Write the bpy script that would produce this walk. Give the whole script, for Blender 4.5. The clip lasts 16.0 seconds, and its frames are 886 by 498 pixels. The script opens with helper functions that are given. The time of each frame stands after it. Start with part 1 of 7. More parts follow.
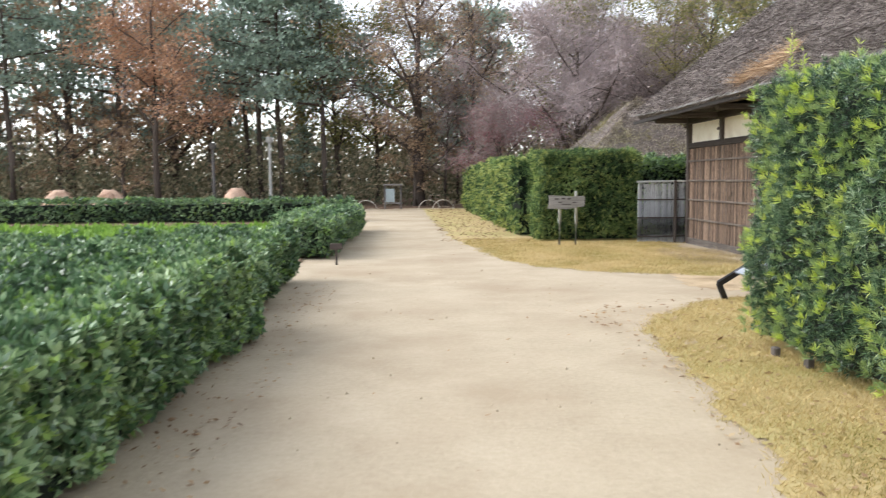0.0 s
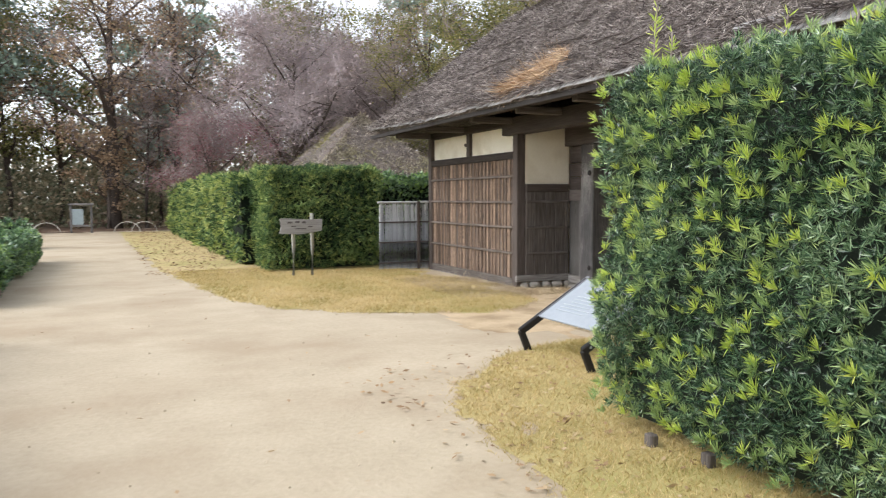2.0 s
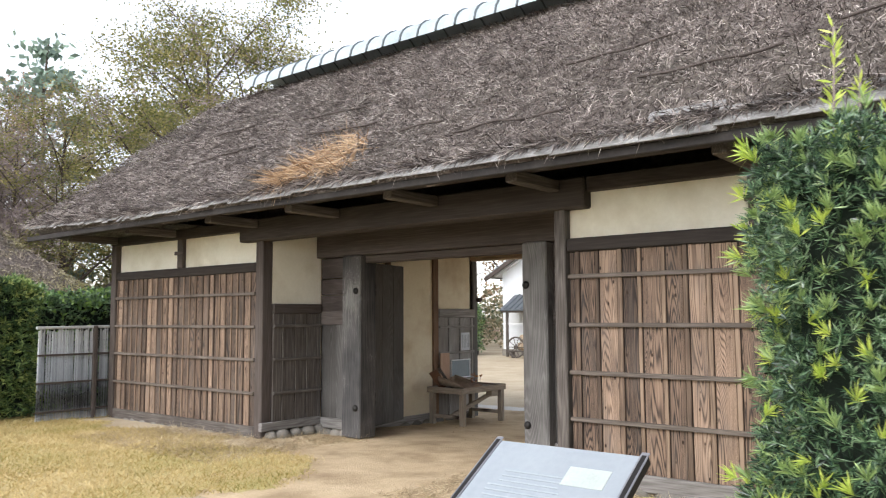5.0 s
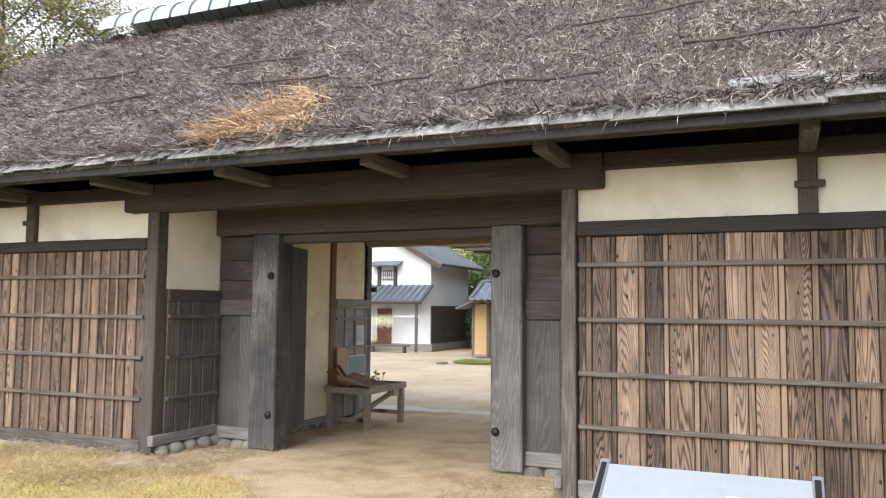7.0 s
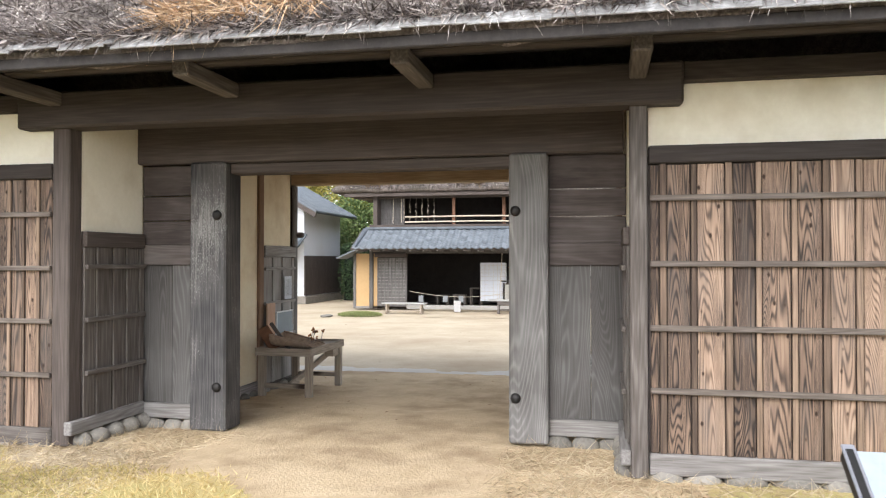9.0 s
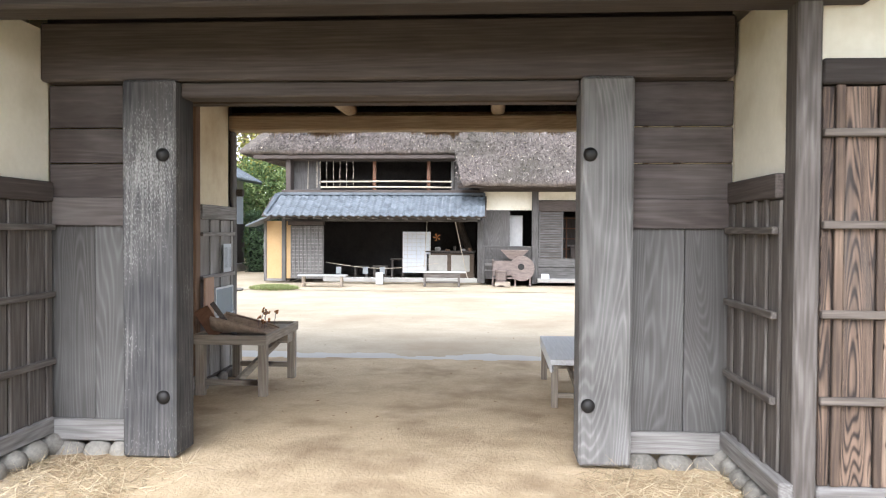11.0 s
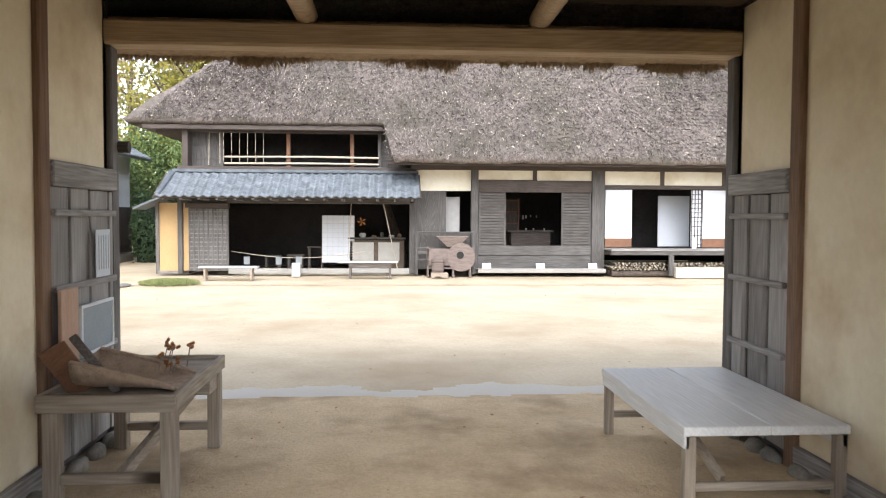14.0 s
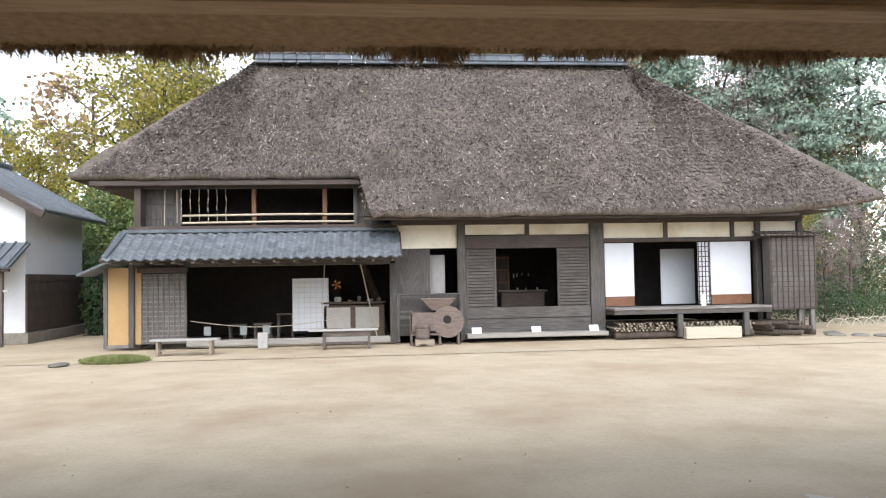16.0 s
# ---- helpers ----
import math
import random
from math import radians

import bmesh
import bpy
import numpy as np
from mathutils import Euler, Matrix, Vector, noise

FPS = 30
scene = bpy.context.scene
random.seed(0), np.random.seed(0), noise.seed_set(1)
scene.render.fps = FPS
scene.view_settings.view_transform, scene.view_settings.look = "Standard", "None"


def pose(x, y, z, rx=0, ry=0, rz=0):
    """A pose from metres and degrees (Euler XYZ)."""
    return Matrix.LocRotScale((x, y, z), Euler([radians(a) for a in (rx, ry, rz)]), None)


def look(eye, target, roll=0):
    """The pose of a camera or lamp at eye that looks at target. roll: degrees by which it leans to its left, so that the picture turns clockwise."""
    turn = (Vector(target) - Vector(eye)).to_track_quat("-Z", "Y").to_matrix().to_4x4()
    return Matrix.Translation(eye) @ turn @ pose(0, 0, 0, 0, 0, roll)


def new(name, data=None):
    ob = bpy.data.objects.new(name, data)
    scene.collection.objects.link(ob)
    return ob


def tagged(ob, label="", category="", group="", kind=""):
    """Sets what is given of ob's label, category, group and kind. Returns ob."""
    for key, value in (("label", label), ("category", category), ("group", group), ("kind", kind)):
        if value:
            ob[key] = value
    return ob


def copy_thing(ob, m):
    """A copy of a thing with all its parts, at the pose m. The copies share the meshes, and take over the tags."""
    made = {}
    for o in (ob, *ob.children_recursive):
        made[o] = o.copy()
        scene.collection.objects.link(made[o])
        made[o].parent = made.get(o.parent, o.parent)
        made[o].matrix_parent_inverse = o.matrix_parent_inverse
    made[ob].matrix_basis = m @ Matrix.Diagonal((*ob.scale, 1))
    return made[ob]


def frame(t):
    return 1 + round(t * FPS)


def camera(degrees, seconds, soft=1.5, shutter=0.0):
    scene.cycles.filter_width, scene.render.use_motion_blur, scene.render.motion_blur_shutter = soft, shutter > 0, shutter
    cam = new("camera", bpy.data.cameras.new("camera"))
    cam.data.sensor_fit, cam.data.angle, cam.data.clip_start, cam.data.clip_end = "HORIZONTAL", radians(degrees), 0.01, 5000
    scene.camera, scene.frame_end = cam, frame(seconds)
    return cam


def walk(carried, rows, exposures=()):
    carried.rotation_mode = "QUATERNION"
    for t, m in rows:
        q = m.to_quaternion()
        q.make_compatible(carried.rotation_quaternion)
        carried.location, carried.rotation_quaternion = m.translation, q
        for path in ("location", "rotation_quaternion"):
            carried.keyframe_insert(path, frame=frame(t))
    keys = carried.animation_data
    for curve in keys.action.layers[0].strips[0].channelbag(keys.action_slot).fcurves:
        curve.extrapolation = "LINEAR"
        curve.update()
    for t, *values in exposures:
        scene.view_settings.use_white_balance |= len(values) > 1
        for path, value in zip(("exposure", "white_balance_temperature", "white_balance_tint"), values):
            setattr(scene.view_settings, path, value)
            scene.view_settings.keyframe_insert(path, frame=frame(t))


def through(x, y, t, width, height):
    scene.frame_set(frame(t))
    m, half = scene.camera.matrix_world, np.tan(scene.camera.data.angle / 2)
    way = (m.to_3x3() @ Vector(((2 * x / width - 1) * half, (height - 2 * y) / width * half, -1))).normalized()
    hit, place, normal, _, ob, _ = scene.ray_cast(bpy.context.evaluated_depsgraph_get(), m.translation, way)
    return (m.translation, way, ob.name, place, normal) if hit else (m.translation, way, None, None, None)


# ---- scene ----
cam = camera(59.3, 16.0, soft=1.1, shutter=0.3)
METRES, EYE, TILT, LEAN, TURN = 19.0, 1.6, -0.7, 1.4, -2.4
ROWS = [
    (0.0, 0.0, 0.0, 0.0, 0.07, -4.34, -0.98),
    (0.5, -0.0003, 0.0346, 0.0011, -6.16, -2.8, -0.53),
    (1.0, -0.0012, 0.0692, 0.002, -10.92, -2.11, -0.78),
    (1.5, -0.0046, 0.1059, 0.0025, -16.05, -2.91, -0.17),
    (2.0, -0.0052, 0.1421, 0.0035, -21.06, -2.62, -0.85),
    (2.5, -0.009, 0.1778, 0.0051, -27.0, -1.43, -1.17),
    (3.0, -0.0098, 0.2093, 0.006, -31.27, 0.58, -0.77),
    (3.5, -0.0149, 0.2404, 0.0069, -36.08, 3.05, -1.23),
    (4.0, -0.0177, 0.2696, 0.0069, -40.92, 5.05, -0.85),
    (6.5, -0.023, 0.4206, 0.0094, -59.75, 5.87, -0.4),
    (7.0, -0.0199, 0.4515, 0.0092, -64.08, 5.94, -0.49),
    (7.5, -0.0112, 0.4814, 0.0088, -67.66, 5.64, -0.6),
    (8.0, -0.0003, 0.5092, 0.0084, -70.17, 4.73, -0.75),
    (8.5, 0.0096, 0.5362, 0.0092, -73.17, 3.4, 0.09),
    (9.0, 0.0243, 0.5597, 0.0086, -75.69, 2.32, 0.35),
    (11.5, 0.1374, 0.6553, 0.0084, -85.51, 0.37, 0.11),
    (12.0, 0.1628, 0.6695, 0.0094, -87.31, 0.94, 0.16),
    (12.5, 0.1918, 0.6803, 0.0087, -89.16, 1.26, 0.7),
    (13.0, 0.2224, 0.692, 0.0072, -90.09, 0.74, 0.81),
    (13.5, 0.2543, 0.6997, 0.0072, -90.76, -0.3, 0.82),
    (14.0, 0.2857, 0.7042, 0.0093, -91.25, -0.97, 0.44),
    (14.5, 0.3171, 0.7094, 0.012, -91.85, -0.51, 0.49),
    (15.0, 0.3476, 0.7091, 0.0143, -92.14, 2.44, 1.56),
    (15.5, 0.3762, 0.7124, 0.0124, -91.99, 3.16, 1.99),
    (16.0, 0.4076, 0.7116, 0.0109, -92.92, 3.5, 1.8),
]
EXPOSURES = [(0.0, 1.48, 6450, 10), (2.0, 1.43, 6450, 10), (4.0, 1.46, 6450, 10), (7.0, 1.72, 6400, 10), (8.5, 1.85, 6350, 10), (9.0, 1.95, 6350, 10), (11.5, 2.36, 5950, 10), (12.5, 2.4, 6050, 10), (13.2, 2.4, 6450, 10), (13.9, 2.3, 6350, 10), (14.6, 2.0, 6250, 10), (15.2, 1.9, 6300, 10), (15.5, 1.82, 6350, 10), (16.0, 1.62, 6300, 10)]
walk(cam, [(t, pose(0, 0, EYE, TILT, LEAN, TURN) @ pose(METRES * x, METRES * y, METRES * z, 90 + pitch, roll, yaw)) for t, x, y, z, yaw, pitch, roll in ROWS], EXPOSURES)

# ---- world, sun ----
world = bpy.data.worlds.new("overcast_sky")
scene.world = world
world.use_nodes = True
wn = world.node_tree.nodes
sky = wn.new("ShaderNodeTexSky")
sky.sky_type = "NISHITA"
sky.sun_disc = False
sky.sun_elevation, sky.sun_rotation = radians(40), radians(276)
sky.dust_density, sky.ozone_density = 1.0, 1.0
pale = wn.new("ShaderNodeHueSaturation")
pale.inputs["Saturation"].default_value = 0.3
pale.inputs["Value"].default_value = 1.0
world.node_tree.links.new(sky.outputs[0], pale.inputs["Color"])
world.node_tree.links.new(pale.outputs[0], wn["Background"].inputs["Color"])
wn["Background"].inputs["Strength"].default_value = 0.15
sun = new("sun", bpy.data.lights.new("sun", "SUN"))
sun.data.energy, sun.data.angle, sun.data.color = 0.75, radians(40), (1.0, 0.97, 0.93)
sun.matrix_world = look((-27, 3, 24.5), (0, 0, 0))

# ---- helpers for building ----
ORIGIN = {}
rnd = random.Random(7)
nrg = np.random.default_rng(11)


def thing(name, at, label="", category="", group="", kind=""):
    ob = new(name)
    ob.empty_display_size = 0.2
    ob.location = at
    ORIGIN[ob] = Vector(at)
    return tagged(ob, label, category, group, kind)


def part(name, bm, material, parent=None, label=""):
    """One mesh from a bmesh in world metres, under a thing or a part (or alone)."""
    me = bpy.data.meshes.new(name)
    at = ORIGIN.get(parent, Vector((0, 0, 0)))
    if at.length > 0:
        bm.transform(Matrix.Translation(-at))
    bm.to_mesh(me)
    bm.free()
    for m in (material if isinstance(material, (list, tuple)) else [material]):
        me.materials.append(m)
    ob = new(name, me)
    if parent:
        ob.parent = parent
    ORIGIN[ob] = at
    if label:
        ob["label"] = label
    return ob


def add_box(bm, x0, x1, y0, y1, z0, z1, bevel=0.0):
    res = bmesh.ops.create_cube(bm, size=1.0)
    vs = res["verts"]
    for v in vs:
        v.co = Vector(((x0 + x1) / 2 + v.co.x * (x1 - x0), (y0 + y1) / 2 + v.co.y * (y1 - y0), (z0 + z1) / 2 + v.co.z * (z1 - z0)))
    if bevel > 0:
        es = list({e for v in vs for e in v.link_edges})
        bmesh.ops.bevel(bm, geom=es, offset=bevel, segments=1, affect="EDGES")
    return bm


def box(name, parent, mat, x0, x1, y0, y1, z0, z1, bevel=0.006, label=""):
    return part(name, add_box(bmesh.new(), min(x0, x1), max(x0, x1), min(y0, y1), max(y0, y1), min(z0, z1), max(z0, z1), bevel), mat, parent, label)


def add_bar(bm, a, b, w, h, bevel=0.004, up=(0, 0, 1)):
    """A squared bar from a to b, w across and h along up."""
    a, b = Vector(a), Vector(b)
    d = b - a
    x = d.normalized()
    y = Vector(up).cross(x)
    if y.length < 1e-4:
        y = Vector((1, 0, 0)).cross(x)
    y.normalize()
    z = x.cross(y)
    tmp = add_box(bmesh.new(), -d.length / 2, d.length / 2, -w / 2, w / 2, -h / 2, h / 2, bevel)
    m = Matrix((x, y, z)).transposed().to_4x4()
    m.translation = (a + b) / 2
    tmp.transform(m)
    me = bpy.data.meshes.new("tmp")
    tmp.to_mesh(me)
    tmp.free()
    bm.from_mesh(me)
    bpy.data.meshes.remove(me)
    return bm


def bar(name, parent, mat, a, b, w, h, bevel=0.004, label="", up=(0, 0, 1)):
    return part(name, add_bar(bmesh.new(), a, b, w, h, bevel, up), mat, parent, label)


def add_tube(bm, pts, radii, seg=8):
    """A round bar along points, with end caps."""
    pts = [Vector(p) for p in pts]
    rings = []
    for i, p in enumerate(pts):
        d = (pts[min(i + 1, len(pts) - 1)] - pts[max(i - 1, 0)]).normalized()
        u = d.cross(Vector((0, 0, 1)))
        if u.length < 1e-3:
            u = d.cross(Vector((1, 0, 0)))
        u.normalize()
        v = d.cross(u)
        r = radii[i] if isinstance(radii, (list, tuple)) else radii
        rings.append([bm.verts.new(p + r * (math.cos(2 * math.pi * k / seg) * u + math.sin(2 * math.pi * k / seg) * v)) for k in range(seg)])
    for a, b in zip(rings, rings[1:]):
        for k in range(seg):
            f = bm.faces.new((a[k], a[(k + 1) % seg], b[(k + 1) % seg], b[k]))
            f.smooth = True
    for cap in (bm.faces.new(rings[0][::-1]), bm.faces.new(rings[-1])):
        for e in cap.edges:
            e.smooth = False
    return bm


def tube(name, parent, mat, pts, radii, seg=8, label=""):
    return part(name, add_tube(bmesh.new(), pts, radii, seg), mat, parent, label)


def raw(name, verts, faces, mat, parent=None, label="", smooth=False):
    """A mesh from arrays of places and faces."""
    me = bpy.data.meshes.new(name)
    verts, faces = np.asarray(verts, np.float32), np.asarray(faces, np.int32)
    at = ORIGIN.get(parent, Vector((0, 0, 0)))
    verts = verts - np.array(at, np.float32)
    n, k = faces.shape
    me.vertices.add(len(verts))
    me.vertices.foreach_set("co", verts.ravel())
    me.loops.add(n * k)
    me.loops.foreach_set("vertex_index", faces.ravel())
    me.polygons.add(n)
    me.polygons.foreach_set("loop_start", np.arange(0, n * k, k, dtype=np.int32))
    me.polygons.foreach_set("loop_total", np.full(n, k, np.int32))
    me.polygons.foreach_set("use_smooth", np.full(n, smooth, bool))
    me.update()
    me.validate()
    me.materials.append(mat)
    ob = new(name, me)
    if parent:
        ob.parent = parent
    ORIGIN[ob] = at
    if label:
        ob["label"] = label
    return ob


def unit(a):
    return a / np.maximum(np.linalg.norm(a, axis=-1, keepdims=True), 1e-9)


def blades(base, way, length, width, side=None, bend=None):
    """Pointed strips: arrays of a root, a direction, a length and a width; two triangles each."""
    n = len(base)
    if side is None:
        side = unit(np.cross(way, nrg.normal(size=(n, 3))))
    length, width = np.broadcast_to(length, n)[:, None], np.broadcast_to(width, n)[:, None]
    mid = base + way * length * 0.5
    tip = base + way * length
    if bend is not None:
        tip = tip + bend
    v = np.stack([base, mid + side * width / 2, tip, mid - side * width / 2], 1).reshape(-1, 3)
    f = np.arange(4 * n).reshape(-1, 4)
    return v, f


def slivers(base, way, length, width):
    """Thin straws and twigs: one triangle each."""
    n = len(base)
    side = unit(np.cross(way, nrg.normal(size=(n, 3)))) * np.broadcast_to(width, n)[:, None] / 2
    tip = base + way * np.broadcast_to(length, n)[:, None]
    return np.stack([base + side, tip, base - side], 1).reshape(-1, 3), np.arange(3 * n).reshape(-1, 3)


# ---- materials ----
def make_mat(name, rough=0.8, metal=0.0, spec=0.3):
    m = bpy.data.materials.new(name)
    m.use_nodes = True
    b = m.node_tree.nodes["Principled BSDF"]
    b.inputs["Roughness"].default_value = rough
    b.inputs["Metallic"].default_value = metal
    b.inputs["Specular IOR Level"].default_value = spec
    return m, m.node_tree.nodes, m.node_tree.links, b


def nd(nodes, kind, **values):
    n = nodes.new(kind)
    for k, v in values.items():
        n.inputs[k].default_value = v
    return n


def ramp(nodes, stops):
    r = nodes.new("ShaderNodeValToRGB")
    while len(r.color_ramp.elements) < len(stops):
        r.color_ramp.elements.new(0.5)
    for e, (p, c) in zip(r.color_ramp.elements, stops):
        e.position, e.color = p, (*c, 1)
    return r


def mottled(name, stops, scale, stretch=(1, 1, 1), rough=0.85, bump=0.3, fine=8.0, stain=None, stain_scale=0.6, metal=0.0, spec=0.3, detail=6.0, per_piece=0.0, island=0.0, distort=0.0, dist=0.01):
    """Grain of two sizes over a ramp of colours, with stains and relief; position in metres, moved about from piece to piece."""
    m, n, l, b = make_mat(name, rough, metal, spec)
    geo = n.new("ShaderNodeNewGeometry")
    info = n.new("ShaderNodeObjectInfo")
    off = nd(n, "ShaderNodeVectorMath")
    off.operation = "SCALE"
    off.inputs["Scale"].default_value = 37.0
    comb = n.new("ShaderNodeCombineXYZ")
    for k in range(3):
        l.new(info.outputs["Random"], comb.inputs[k])
    l.new(comb.outputs[0], off.inputs[0])
    add = n.new("ShaderNodeVectorMath")
    l.new(geo.outputs["Position"], add.inputs[0])
    if per_piece > 0:
        l.new(off.outputs[0], add.inputs[1])
    mp = n.new("ShaderNodeMapping")
    mp.inputs["Scale"].default_value = stretch
    l.new(add.outputs[0], mp.inputs["Vector"])
    n1 = nd(n, "ShaderNodeTexNoise", Scale=scale, Detail=detail, Roughness=0.6, Distortion=distort)
    n2 = nd(n, "ShaderNodeTexNoise", Scale=scale * fine, Detail=4.0, Roughness=0.65)
    l.new(mp.outputs[0], n1.inputs["Vector"])
    l.new(mp.outputs[0], n2.inputs["Vector"])
    mix = n.new("ShaderNodeMath")
    mix.operation = "MULTIPLY_ADD"
    mix.inputs[1].default_value = 0.45
    l.new(n2.outputs[0], mix.inputs[0])
    sc = n.new("ShaderNodeMath")
    sc.operation = "MULTIPLY"
    sc.inputs[1].default_value = 0.55
    l.new(n1.outputs[0], sc.inputs[0])
    l.new(sc.outputs[0], mix.inputs[2])
    val = mix.outputs[0]
    if per_piece > 0 or island > 0:
        pm = n.new("ShaderNodeMath")
        pm.operation = "MULTIPLY_ADD"
        pm.inputs[1].default_value = max(per_piece, island)
        l.new(info.outputs["Random"] if per_piece > 0 else geo.outputs["Random Per Island"], pm.inputs[0])
        sub = n.new("ShaderNodeMath")
        sub.operation = "SUBTRACT"
        sub.inputs[1].default_value = max(per_piece, island) / 2
        l.new(val, sub.inputs[0])
        l.new(sub.outputs[0], pm.inputs[2])
        val = pm.outputs[0]
    r = ramp(n, stops)
    l.new(val, r.inputs[0])
    col = r.outputs[0]
    if stain:
        n3 = nd(n, "ShaderNodeTexNoise", Scale=stain_scale, Detail=5.0, Roughness=0.6)
        l.new(add.outputs[0], n3.inputs["Vector"])
        mr = nd(n, "ShaderNodeMapRange")
        mr.inputs["From Min"].default_value, mr.inputs["From Max"].default_value = 0.45, 0.72
        l.new(n3.outputs[0], mr.inputs[0])
        mx = n.new("ShaderNodeMixRGB")
        mx.inputs["Color2"].default_value = (*stain, 1)
        l.new(mr.outputs[0], mx.inputs[0])
        l.new(col, mx.inputs["Color1"])
        col = mx.outputs[0]
    l.new(col, b.inputs["Base Color"])
    if bump > 0:
        bp = nd(n, "ShaderNodeBump", Strength=bump, Distance=dist)
        l.new(mix.outputs[0], bp.inputs["Height"])
        l.new(bp.outputs[0], b.inputs["Normal"])
    return m


def leafy(name, stops, rough=0.45, spec=0.4, through=0.25):
    """Leaves: a colour for each leaf, some light passing through."""
    m, n, l, b = make_mat(name, rough, 0.0, spec)
    geo = n.new("ShaderNodeNewGeometry")
    nz = nd(n, "ShaderNodeTexNoise", Scale=0.9, Detail=2.0)
    l.new(geo.outputs["Position"], nz.inputs["Vector"])
    a = n.new("ShaderNodeMath")
    a.operation = "MULTIPLY_ADD"
    a.inputs[1].default_value = 0.55
    l.new(geo.outputs["Random Per Island"], a.inputs[0])
    c = n.new("ShaderNodeMath")
    c.operation = "MULTIPLY_ADD"
    c.inputs[1].default_value, c.inputs[2].default_value = 1.1, -0.33
    l.new(nz.outputs[0], c.inputs[0])
    l.new(c.outputs[0], a.inputs[2])
    r = ramp(n, stops)
    l.new(a.outputs[0], r.inputs[0])
    l.new(r.outputs[0], b.inputs["Base Color"])
    tr = n.new("ShaderNodeBsdfTranslucent")
    l.new(r.outputs[0], tr.inputs["Color"])
    ms = n.new("ShaderNodeMixShader")
    ms.inputs[0].default_value = through
    out = n["Material Output"]
    l.new(b.outputs[0], ms.inputs[1])
    l.new(tr.outputs[0], ms.inputs[2])
    l.new(ms.outputs[0], out.inputs["Surface"])
    return m


def plain(name, colour, rough=0.6, metal=0.0, spec=0.3, vary=0.12, scale=6.0, bump=0.1):
    c = Vector(colour)
    return mottled(name, [(0.3, tuple(c * (1 - vary))), (0.7, tuple(c * (1 + vary)))], scale, rough=rough, metal=metal, spec=spec, bump=bump)


